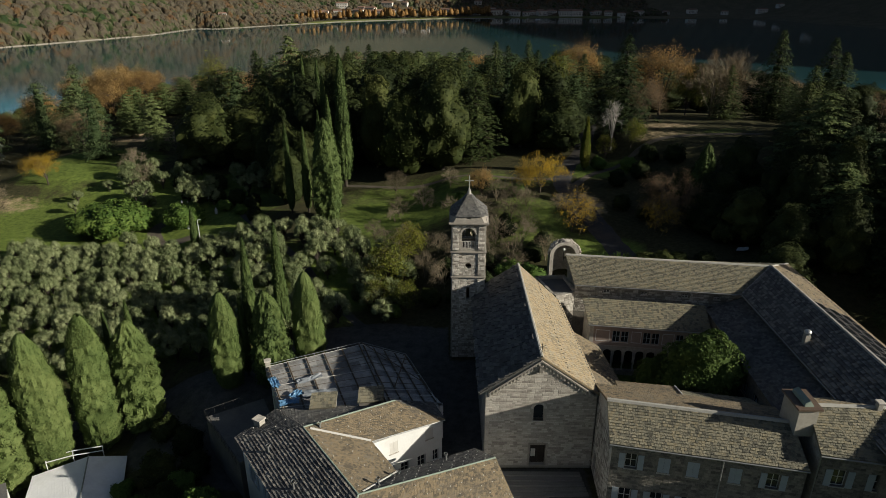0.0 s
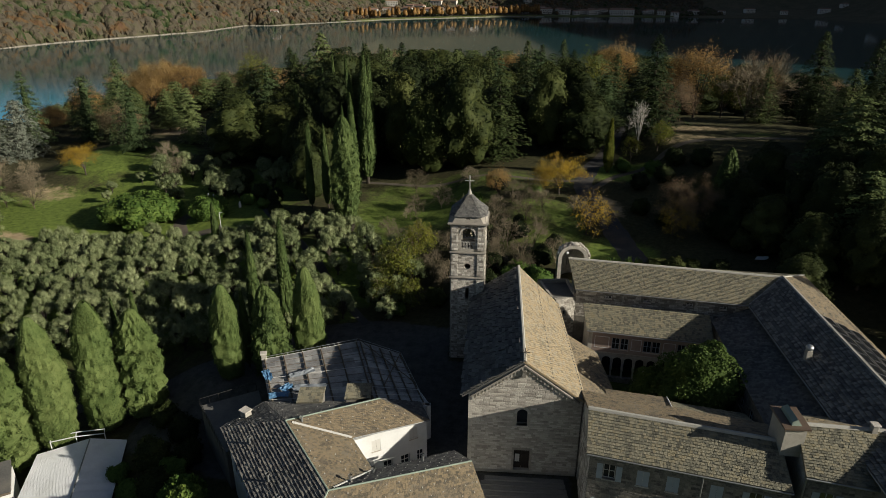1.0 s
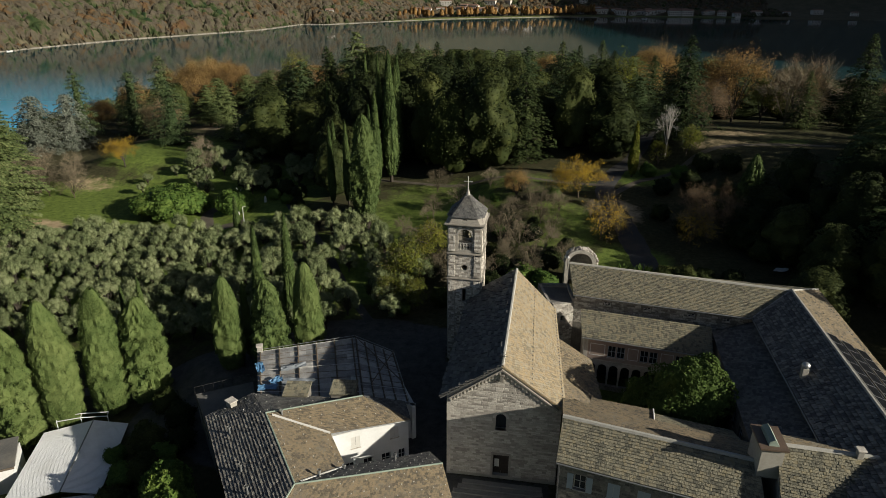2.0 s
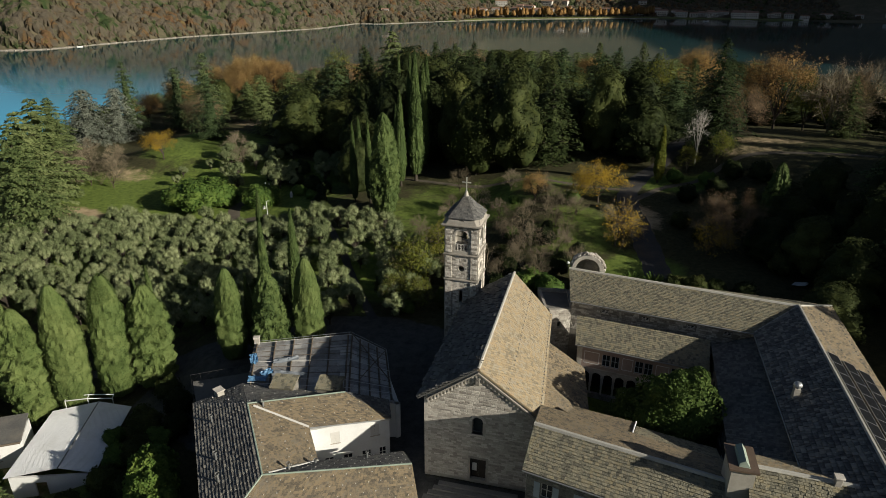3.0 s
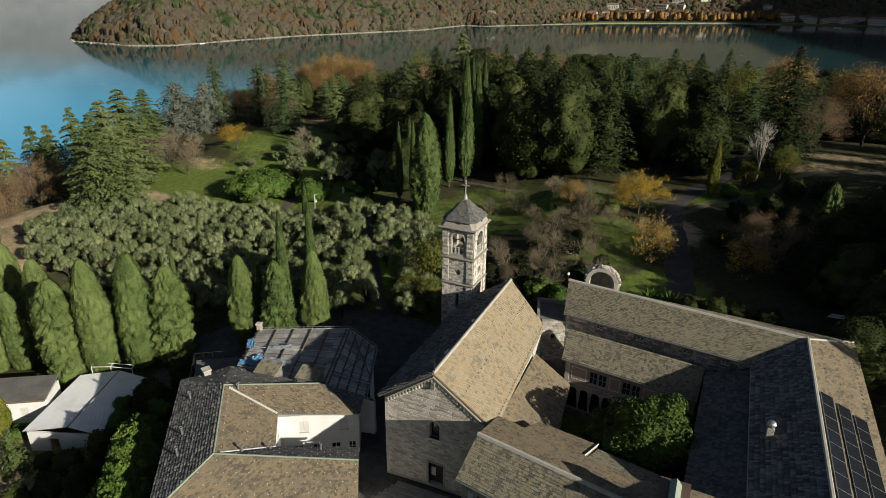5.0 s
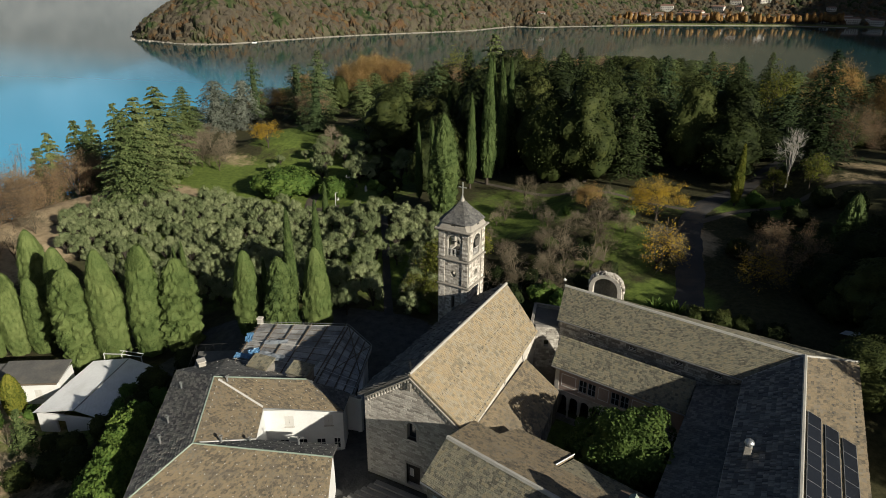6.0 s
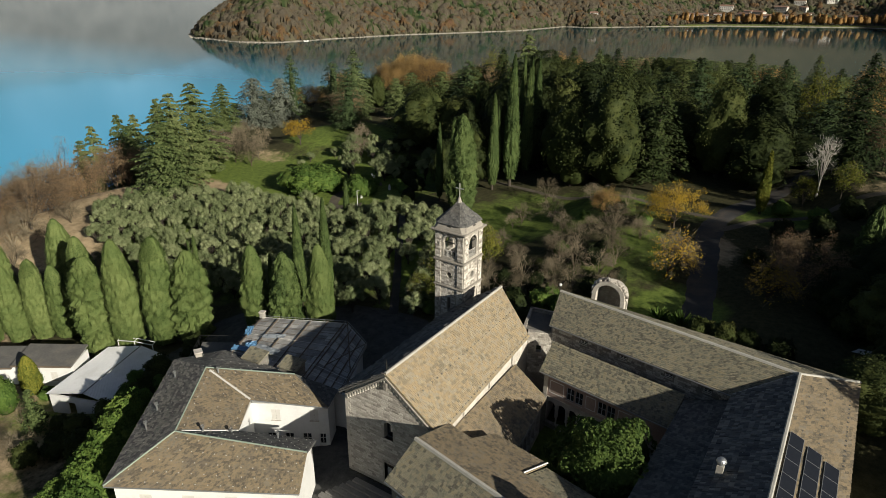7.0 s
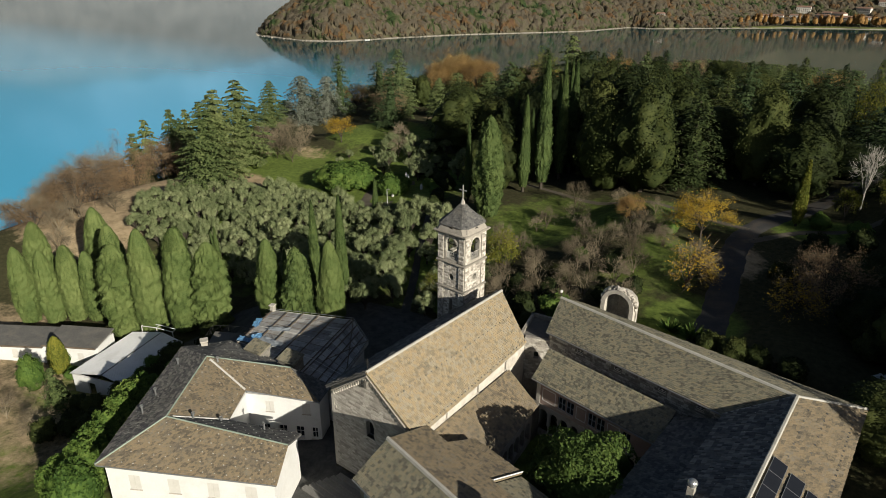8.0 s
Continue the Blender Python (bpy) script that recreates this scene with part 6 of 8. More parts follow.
def leaf_tiles(P, N, size, aspect=0.6, along=None, jitter=0.6):
    """Leaves or sprays at points P that face about along N; along: the way they grow."""
    P, N = np.asarray(P, float), np.asarray(N, float)
    n = len(P)
    N = N / (np.linalg.norm(N, axis=1)[:, None] + 1e-9) + RNG.normal(size=(n, 3)) * jitter
    N /= np.linalg.norm(N, axis=1)[:, None] + 1e-9
    g = RNG.normal(size=(n, 3)) * (1.0 if along is None else 0.45) + (0 if along is None else np.asarray(along, float))
    a = g - N * (g * N).sum(1)[:, None]
    a /= np.linalg.norm(a, axis=1)[:, None] + 1e-9
    s = np.broadcast_to(np.asarray(size, float), (n,))[:, None]
    b = np.cross(N, a) * s * aspect
    a = a * s
    V = np.stack([P - a * 0.5, P + b * 0.5, P + a * 0.5, P - b * 0.5], 1).reshape(-1, 3)
    return V, np.arange(4 * n).reshape(-1, 4)


def ball_grid():
    """A cube's grid blown up to a ball: points and quads."""
    index, V, F = {}, [], []
    g = (-1.0, 0.0, 1.0)
    for axis in range(3):
        for sgn in (-1.0, 1.0):
            ids = []
            for a in g:
                for b in g:
                    p = [0.0, 0.0, 0.0]
                    p[axis], p[(axis + 1) % 3], p[(axis + 2) % 3] = sgn, a, b
                    key = tuple(p)
                    if key not in index:
                        index[key] = len(V)
                        V.append(np.array(p) / np.linalg.norm(p))
                    ids.append(index[key])
            quads = [(ids[r * 3 + c], ids[r * 3 + c + 1], ids[r * 3 + c + 4], ids[r * 3 + c + 3]) for r in range(2) for c in range(2)]
            F += quads if sgn > 0 else [q[::-1] for q in quads]
    return np.array(V), np.array(F)


BALL = ball_grid()


def heart(centre, r, squash=0.8):
    """A lumpy closed clump: the dense inside of a crown."""
    V, F = BALL
    k = RNG.uniform(0.72, 1.22, (len(V), 1))
    return centre + V * r * k * np.array([1, 1, squash]), F


def sphere_dirs(n):
    d = RNG.normal(size=(n, 3))
    return d / np.linalg.norm(d, axis=1)[:, None]


def cypress(height_m, radius, leaves, leaf, clipped, material, label, lean=0.0, split=False, lumps=1.0):
    root = thing("cypress", label, "tree", "cypresses")
    n = leaves
    t = RNG.uniform(0, 1, n) ** 0.85
    ang = RNG.uniform(0, 2 * np.pi, n)

    def prof(t):
        if clipped:
            return radius * np.clip(1 - np.clip((t - 0.2) / 0.8, 0, 1) ** 2.6, 0, 1) ** 0.62 * np.minimum(1, 0.74 + 1.3 * t)
        return radius * np.clip(1 - t, 0, 1) ** 0.62 * np.minimum(1, 0.45 + 2.6 * t) * 1.05

    seed = RNG.uniform(0, 50)

    def lump(a, t):
        return np.array([noise.noise(Vector((math.cos(x) * 1.6 + seed, math.sin(x) * 1.6, y * height_m * 0.16))) + 0.9 * noise.noise(Vector((math.cos(x) * 4 + seed, math.sin(x) * 4, y * height_m * 1.1))) for x, y in zip(a, t)])

    base = 0.012 * height_m if clipped else 0.06 * height_m
    k = lump(ang, t)
    r = prof(t) * (0.95 + (0.19 if clipped else 0.24) * lumps * k) * RNG.uniform(0.86, 1.04, n)
    bend = lean * height_m * t ** 1.5
    z = base + t * (height_m - base)
    P = np.stack([np.cos(ang) * r + bend, np.sin(ang) * r, z], 1)
    if split:
        P[:, 0] += np.where(t > 0.82, np.sign(np.cos(ang)) * 0.35, 0)
    V, F = leaf_tiles(P, np.stack([np.cos(ang), np.sin(ang), np.full(n, 0.25)], 1), RNG.uniform(0.7, 1.35, n) * leaf * 1.2, 0.45, (0, 0, 1.0), 0.6)
    part("crown", np_mesh("crown", V, F), material, root)
    rows, sides = 60, 32
    pts = []
    for i in range(rows):
        ti = i / (rows - 1) * 0.985
        for j in range(sides):
            a = 2 * math.pi * j / sides
            q = prof(np.array([ti]))[0] * (0.9 + 0.13 * lumps * noise.noise(Vector((math.cos(a) * 1.6 + seed, math.sin(a) * 1.6, ti * height_m * 0.16))) + 0.17 * lumps * noise.noise(Vector((math.cos(a) * 4 + seed, math.sin(a) * 4, ti * height_m * 1.1))))
            pts.append((math.cos(a) * q + lean * height_m * ti ** 1.5, math.sin(a) * q, base + 0.1 + ti * (height_m - base)))
    f = [(i * sides + j, i * sides + (j + 1) % sides, (i + 1) * sides + (j + 1) % sides, (i + 1) * sides + j) for i in range(rows - 1) for j in range(sides)]
    part("inner_foliage", np_mesh("inner_foliage", pts, f, False), material, root)
    v, f = tube([(0, 0, -0.5), (0, 0, base + 0.6)], [radius * 0.14 + 0.06, radius * 0.12 + 0.04], 7)
    part("trunk", np_mesh("trunk", v, f, True), M_BARK, root)
    return root


def conifer(height_m, radius, material, label, tiers=13, per=11, droop=0.25, leaf=0.42, flat=0.1, crown_from=0.08, kind="cedar", group="conifers", cards=44, taper=0.8, aspect=0.42, even=0.8, core=0.42):
    """A conifer in shelves: each limb carries a flat spray of foliage that hangs at its tip."""
    root = thing(kind, label, "tree", group)
    P, D, S, wood = [], [], [], []
    for k in range(tiers):
        t = min(max(1 - (1 - (k + RNG.uniform(-0.3, 0.3) * (1 - even)) / tiers) ** 1.35, 0), 0.985)
        m = max(5, int(per * (1 - 0.45 * t)))
        start = RNG.uniform(0, 2 * math.pi)
        for b in range(m):
            a = start + 2 * math.pi * b / m + RNG.uniform(-0.3, 0.3)
            z = height_m * (crown_from + (1 - crown_from) * t) + RNG.uniform(-0.5, 0.5) * (1 - 0.6 * t) * height_m / tiers * 0.9
            L = radius * (1 - t) ** taper * (0.72 + 0.28 * min(1, t / 0.16)) * RNG.uniform(0.72, 1.12) + 0.3
            d = np.array([math.cos(a), math.sin(a), 0])
            side = np.array([-d[1], d[0], 0])
            q = max(6, int(cards * (0.2 + 0.8 * (L / radius) ** 1.3)))
            f = RNG.uniform(0.08, 1.0, q) ** 0.7
            lat = RNG.uniform(-1, 1, q) * 0.36 * L * np.sin(np.pi * np.clip(f, 0, 0.97) ** 0.85) ** 0.8
            drop = -droop * L * f ** 2.2 + 0.16 * L * f - 0.25 * np.abs(lat) * droop
            pts = d[None] * (f * L)[:, None] + side[None] * lat[:, None]
            pts[:, 2] += z + drop + RNG.normal(size=q) * flat
            P.append(pts)
            D.append(d[None] * 0.9 + side[None] * np.sign(lat)[:, None] * 0.5 + RNG.normal(size=(q, 3)) * 0.25 + np.array([0, 0, -0.35 * droop]) * f[:, None])
            S.append(RNG.uniform(0.7, 1.35, q) * leaf * (0.75 + 0.25 * min(1, L / 3)))
            if (L > 2.0 and b % 2 == 0) or not wood:
                g = np.linspace(0, 0.8, 3)
                line = d[None] * (g * L)[:, None] + np.stack([0 * g, 0 * g, z - 0.08 - droop * L * g ** 2.2 + 0.16 * L * g], 1)
                wood.append(tube(line, 0.02 + 0.05 * (1 - g) * L / radius, 3))
    D = np.concatenate(D)
    V, F = leaf_tiles(np.concatenate(P), D * np.array([0.45, 0.45, 0]) + np.array([0, 0, 0.9]), np.concatenate(S) * 1.4, aspect, D, 0.32)
    inner = [heart(np.array([RNG.normal() * 0.1, RNG.normal() * 0.1, height_m * (crown_from + (1 - crown_from) * t)]), max(0.3, core * radius * (1 - t) ** taper), 0.9) for t in np.linspace(0.05, 0.93, 11)]
    part("crown", np_mesh("crown", *merged(inner + [(V, F)])), material, root)
    g = np.linspace(0, 1, 7)
    part("branchwork", np_mesh("branchwork", *merged(wood), True), M_BARK, root, "", "stuff")
    part("trunk", np_mesh("trunk", *tube(np.stack([0 * g, 0.05 * np.sin(g * 5), -0.6 + g * (height_m + 0.4)], 1), (0.02 * height_m) * (1 - g * 0.93), 7), True), M_BARK, root)
    return root


def cube_sphere(n):
    """Directions and quads of a ball made of six n x n patches."""
    g = np.tan(np.linspace(-1, 1, n + 1) * np.pi / 4)
    u, v = (q.ravel() for q in np.meshgrid(g, g, indexing="ij"))
    i, j = (q.ravel() for q in np.meshgrid(np.arange(n), np.arange(n), indexing="ij"))
    quad = np.stack([i * (n + 1) + j, (i + 1) * (n + 1) + j, (i + 1) * (n + 1) + j + 1, i * (n + 1) + j + 1], 1)
    V, F = [], []
    for axis in range(3):
        for sgn in (1.0, -1.0):
            p = np.zeros((len(u), 3))
            p[:, axis], p[:, (axis + 1) % 3], p[:, (axis + 2) % 3] = sgn, u, v
            F.append((quad if sgn > 0 else quad[:, ::-1]) + len(V) * len(u))
            V.append(p / np.linalg.norm(p, axis=1)[:, None])
    return np.concatenate(V), np.concatenate(F)


def crowned(height_m, radius, material, label, clumps=40, clump=0.8, amp=0.4, leaves=700, leaf=0.3, low=0.1, cone=0.0, grid=7, aspect=0.5, name="tree", group="park trees", category="tree", trunk=True, up=0.3, body=0.92):
    """A dense crown: a lobed body of foliage, with sprays of leaves standing out of it all over."""
    root = thing(name, label, category, group)
    h0 = height_m * low
    seed = RNG.uniform(0, 60)

    def base(d):
        t = (d[:, 2] + 1) / 2
        k = radius * (1 - cone * t ** 1.2)
        return np.stack([d[:, 0] * k, d[:, 1] * k, h0 + (height_m - h0) * t], 1)

    C = base(sphere_dirs(clumps))
    size = clump * RNG.uniform(0.7, 1.3, clumps)

    def lobed(d, spread):
        p = base(d)
        out = np.zeros(len(p))
        for c, s in zip(C, size):
            out = np.maximum(out, np.sqrt(np.clip(1 - ((p - c) ** 2).sum(1) / (s * s), 0, 1)) * s / clump)
        n = np.array([noise.noise(Vector(q) * (0.9 / clump) + Vector((seed, 0, 0))) for q in p])
        return p * np.array([0.86, 0.86, 1.0]) + d * (amp * (out - 0.35 + 0.5 * n) * spread)[:, None]

    d, F = cube_sphere(grid)
    d2 = sphere_dirs(leaves)
    d2[:, 2] = np.where(d2[:, 2] < -0.7, -d2[:, 2], d2[:, 2])
    P = lobed(d2, 1.0) + d2 * (RNG.uniform(-0.6, 0.1, (leaves, 1)) * leaf)
    part("crown", np_mesh("crown", *merged([(np.array([0, 0, h0 + 0.4 * (height_m - h0)]) * (1 - body) + body * lobed(d, 1.0), F), leaf_tiles(P, d2 + np.array([0, 0, 0.15]), RNG.uniform(0.6, 1.4, leaves) * leaf, aspect, d2 * 0.3 + np.array([0, 0, up]), 0.6)]), True), material, root)
    if trunk:
        part("trunk", np_mesh("trunk", *tube([(0, 0, -0.6), (0.04 * radius, 0, h0 * 0.6), (0, 0, h0 + 0.25 * (height_m - h0))], [radius * 0.1, radius * 0.08, radius * 0.05], 6), True), M_BARK, root)
    return root


def domed(height_m, radius, material, label, leaves=1500, leaf=0.3, low=0.22, twigs=700, twig=0.9, limbs=8, name="tree", group="park trees", bark=None, aspect=0.7, fuzz=0.5, category="tree"):
    """A broadleaf tree in autumn: forking limbs out to a domed shell of fine twigs, with the leaves that are left on them."""
    root = thing(name, label, category, group)
    h0 = height_m * low
    wood, tips = [], []
    wood.append(tube([(0, 0, -0.5), (0.02 * radius, 0.01, h0 * 0.6), (0, 0, h0 * 1.15)], [height_m * 0.02 + 0.03, height_m * 0.016 + 0.02, height_m * 0.013 + 0.02], 6))
    centre = np.array([0, 0, h0 + (height_m - h0) * 0.42])
    for _ in range(limbs):
        d = sphere_dirs(1)[0]
        d[2] = abs(d[2]) * 0.9 + 0.05
        mid = centre + d * np.array([radius, radius, (height_m - h0) * 0.55]) * 0.5
        wood.append(tube([(0, 0, h0 * RNG.uniform(0.75, 1.1)), (mid + np.array([0, 0, h0])) / 2 * np.array([1, 1, 0.92]), mid], [height_m * 0.009 + 0.02, height_m * 0.006 + 0.015, height_m * 0.004 + 0.012], 5))
        for _ in range(5):
            e = d + RNG.normal(size=3) * 0.45
            e /= np.linalg.norm(e)
            e[2] = max(e[2], -0.45)
            end = centre + e * np.array([radius, radius, (height_m - h0) * 0.58]) * RNG.uniform(0.72, 1.0)
            bend = (mid + end) / 2 + RNG.normal(size=3) * 0.05 * radius
            wood.append(tube([mid, bend, end], [height_m * 0.0035 + 0.01, height_m * 0.0025 + 0.008, 0.008], 4))
            for _ in range(3):
                q = bend + (end - bend) * RNG.uniform(0.2, 0.9)
                g = q + (e + RNG.normal(size=3) * 0.6) * radius * 0.22
                wood.append(tube([q, g], [0.014 + height_m * 0.001, 0.006], 3))
                tips += [g, (q + g) / 2]
            tips += [end, bend]
    tips = np.array(tips)
    sets = [(material, leaves, leaf, aspect, "crown"), (bark or M_TWIG, twigs, twig, 0.045, "twig_spray")]
    for mat, count, size, asp, title in sets:
        if count:
            P = tips[RNG.integers(0, len(tips), count)] + RNG.normal(size=(count, 3)) * fuzz * (1.0 if title == "crown" else 0.5)
            D = (P - centre) / radius + RNG.normal(size=(count, 3)) * 0.5 + np.array([0, 0, 0.1])
            part(title, np_mesh(title, *(leaf_tiles(P, P - centre, RNG.uniform(0.6, 1.4, count) * size, asp, None, 0.8) if title == "crown" else leaf_cards(P, D, RNG.uniform(0.6, 1.4, count) * size, asp))), mat, root, "" if title == "crown" else "fine bare twigs", "" if title == "crown" else "stuff")
    part("trunk", np_mesh("trunk", *merged(wood), True), bark or M_BARK, root)
    return root


def tufted(height_m, radius, material, label, clumps=24, per=110, leaf=0.22, low=0.14, name="olive_tree", group="olive grove"):
    """An olive: feathery tufts of narrow sprays on short limbs, dark gaps between."""
    root = thing(name, label, "tree", group)
    P, N, A, wood, inner = [], [], [], [], []
    for k in range(clumps):
        d = sphere_dirs(1)[0]
        d[2] = d[2] if d[2] > -0.35 else -d[2]
        f = RNG.uniform(0.5, 0.85)
        c = np.array([d[0] * radius * f, d[1] * radius * f, height_m * (low + (1 - low) * (0.4 + 0.52 * d[2] * f))])
        r = radius * RNG.uniform(0.26, 0.38)
        inner.append(heart(c, r * 0.55, 1.1))
        q = sphere_dirs(per)
        q[:, 2] = np.where(q[:, 2] < -0.4, -q[:, 2], q[:, 2])
        P.append(c + q * r * RNG.uniform(0.55, 1.15, (per, 1)))
        N.append(q)
        A.append(q * 0.5 + d * 0.3 + RNG.normal(size=q.shape) * 0.6)
        wood.append(tube([(0, 0, height_m * low), c * np.array([0.5, 0.5, 0.75]), c], [0.09, 0.06, 0.03], 4))
    P, N, A = (np.concatenate(q) for q in (P, N, A))
    part("crown", np_mesh("crown", *merged(inner + [leaf_tiles(P, N, RNG.uniform(0.6, 1.4, len(P)) * leaf, 0.5, A, 0.7)])), material, root)
    wood.append(tube([(0, 0, -0.5), (0.08, 0.04, height_m * low * 0.6), (0, 0, height_m * low * 1.2)], [0.22, 0.17, 0.13], 6))
    part("trunk", np_mesh("trunk", *merged(wood), True), M_BARK, root)
    return root


class Planter:
    """Sets the first tree of a kind itself, then copies of it."""

    def __init__(self, root):
        self.root, self.used = root, False

    def put(self, x, y, s=1.0, turn=None, z=None, sz=None, label=""):
        turn = RNG.uniform(0, 360) if turn is None else turn
        z = height(x, y) if z is None else z
        m = Matrix.LocRotScale((x, y, z - 0.05), Euler((0, 0, radians(turn))), (s, s, sz or s))
        if self.used:
            ob = copy_thing(self.root, m)
            ob.matrix_basis = m
        else:
            ob = self.root
            ob.matrix_basis = m
            self.used = True
        if label:
            ob["label"] = label
        return ob


# clipped cypresses beside the sheds
FAT = [Planter(cypress(16.0, 2.35, 15000, 0.16, True, L_CLIPPED, "broad clipped cypress in a row behind the sheds", 0.02, s)) for s in (False, True)]
FATB = Planter(cypress(14.0, 2.6, 12000, 0.2, True, L_CLIPPED, "broad rough-textured cypress in the row by the sheds", lumps=2.2))
MID = [Planter(cypress(12.0, 1.9, 11000, 0.15, True, L_CLIPPED, "dense dark cypress beside the house")), Planter(cypress(11.5, 2.1, 6000, 0.29, True, L_CYPRESS, "loose dark cypress beside the house", lumps=2.0))]
SLIM = [Planter(cypress(15.0, 1.15, 5000, 0.24, False, L_CYPRESS, "slender dark pointed cypress")) for _ in range(2)]
PARK = Planter(cypress(19.0, 2.6, 9000, 0.28, True, L_CYPRESS, "tall rough dark cypress on the lawn", lumps=1.7))

for x, y, top, kind in ((-41.5, 53.1, 11.5, FAT[0]), (-37.5, 55.8, 11.7, FAT[1]), (-34.2, 58.6, 9.6, FATB), (-45.2, 50.6, 9.0, FATB), (-51.5, 53.5, 9.5, FAT[0]), (-54.0, 50.5, 5.6, FAT[0]), (-56.5, 48.5, 6.5, FAT[1]), (-58.5, 46.0, 6.0, FAT[0]), (-61.0, 43.5, 6.5, FAT[0]), (-62.5, 56.0, 9.0, FAT[0]), (-66.0, 48.0, 8.0, FAT[1])):
    z = height(x, y) + 0.3
    h = top - z
    kind.put(x, y, 1.0 if h > 13 else 0.76, None, z, h / (14.0 if kind is FATB else 16.0))
for x, y, top, kind in ((-25.1, 62.0, 11.4, MID[0]), (-20.4, 63.1, 11.0, MID[1]), (-16.2, 65.3, 12.4, MID[0])):
    z = height(x, y)
    kind.put(x, y, 1.0 if kind is MID[0] else 1.05, None, z, (top - z) / (12.0 if kind is MID[0] else 11.5))
for x, y, top, r in ((-24.3, 69.6, 15.0, 1.0), (-20.9, 71.6, 16.0, 1.0), (-35.0, 60.8, 11.0, 0.75), (-43.6, 101.6, 7.3, 0.75), (-25.8, 112.8, 19.0, 0.9), (-29.0, 113.0, 18.3, 0.85), (-23.1, 123.9, 22.8, 1.3), (-20.9, 127.4, 30.1, 1.75), (-21.9, 136.7, 26.4, 1.5), (-23.2, 144.0, 27.5, 1.5), (-31.6, 122.6, 17.3, 1.0), (-28.0, 146.0, 24.0, 1.2),
                     (-36.0, 163.0, 26.0, 1.1), (-31.5, 158.0, 26.0, 1.1), (-36.6, 155.0, 23.5, 0.95), (-33.0, 140.0, 19.5, 0.8), (-42, 150, 20, 0.9), (-27.0, 133.0, 18.5, 0.9), (-23.5, 63.8, 10.0, 0.7), (-38.6, 62.2, 9.0, 0.7)):
    z = height(x, y)
    SLIM[int(abs(x * 7)) % 2].put(x, y, r, None, z, (top - z) / 15.0)
PARK.put(-21.2, 108.6, 1.0, None, None, 0.98)
PARK.put(42.4, 100.0, 0.72, None, None, 0.62, "dark narrow cypress beside the upper lawn")
IVY = Planter(cypress(10.0, 1.1, 6000, 0.34, False, L_LIME, "yellow-green ivy-covered column of a tree"))
IVY.put(27.5, 122.0, 1.0, None, None, 1.05)

# olives in a grove
OLIVES = [Planter(tufted(5.2, 2.35, L_OLIVE, "silver-green olive tree in the grove")) for _ in range(5)]
grove = [(-88, 76), (-74, 66), (-46, 66), (-28, 67), (-12, 72.5), (-5.5, 76), (-5.5, 87), (-17, 103), (-40, 101), (-58, 104), (-72, 100), (-84, 92)]
count = 0
for i in range(28):
    for j in range(14):
        x, y = -95 + i * 3.35 + (1.7 if j % 2 else 0), 62 + j * 3.2
        x, y = x + RNG.uniform(-0.7, 0.7), y + RNG.uniform(-0.7, 0.7)
        d = float(inside_depth(grove, np.array([x]), np.array([y]))[0])
        path = abs(x + 11 + (y - 74) * 0.684)
        if d > 0.2 and path > 1.7 and math.hypot(x + 24, y - 70) > 2 and math.hypot(x + 43.6, y - 101.6) > 2:
            OLIVES[count % 5].put(x, y, RNG.uniform(0.64, 0.84), sz=RNG.uniform(0.66, 0.98))
            count += 1
for i in range(26):
    x, y = -72 + RNG.uniform(0, 36), 127 + RNG.uniform(-7, 14)
    OLIVES[i % 4].put(x, y, RNG.uniform(0.7, 1.0), label="olive tree in the shaded upper park")
for x, y in ((-78, 127), (-73, 131), (-70, 119), (-76, 122)):
    OLIVES[0].put(x, y, 0.55, label="small olive tree on the lawn")

# conifers
CEDARS = [Planter(conifer(22, 9.0, L_CEDAR, "large green cedar with flat spreading branches", 13, 12, 0.3, 0.42, kind="cedar", cards=170, crown_from=0.12, flat=0.07, taper=0.72, core=0.22, even=1.0, aspect=0.5)) for _ in range(2)]
CEDAR_S = [Planter(conifer(18, 7.6, L_CEDAR, "spreading green cedar above the lake shore", 11, 11, 0.22, 0.5, kind="cedar", cards=85, crown_from=0.08, flat=0.14, taper=q, core=0.2, even=1.0)) for q in (0.5, 0.7)]
CEDAR_D = [Planter(conifer(18, 7.8, L_PINE, "dark spreading cedar in the park wood", 12, 12, 0.24, 0.38, kind="cedar", cards=80, crown_from=0.06, flat=0.16, taper=q, core=0.3, even=0.9)) for q in (0.5, 0.75)]
FIRS = [Planter(conifer(20, 6.2, L_FIR, "tall dark green conifer with drooping branches", 17, 12, 0.45, 0.38, kind="fir_tree", cards=62, crown_from=0.03, flat=0.2, even=0.7, core=0.25)) for _ in range(2)]
BLUE = Planter(conifer(16, 8.6, L_BLUE, "pale blue-grey cedar with wide branches", 12, 15, 0.4, 0.46, kind="cedar", crown_from=0.04, cards=90, flat=0.14, taper=0.5, core=0.25, even=1.0))
EVER = [Planter(crowned(17, 6.3, L_DARK, "dense dark evergreen tree in the park wood", 90, 1.4, 1.7, 4600, 0.36, 0.02, c, 9, 0.55, up=-0.1, body=0.87)) for c in (0.15, 0.4, 0.6)]
LIGHT = Planter(crowned(16, 5.6, L_MID, "dense mid-green evergreen tree in the park wood", 90, 1.2, 1.4, 4600, 0.34, 0.02, 0.5, 9, 0.55, up=-0.1, body=0.87))
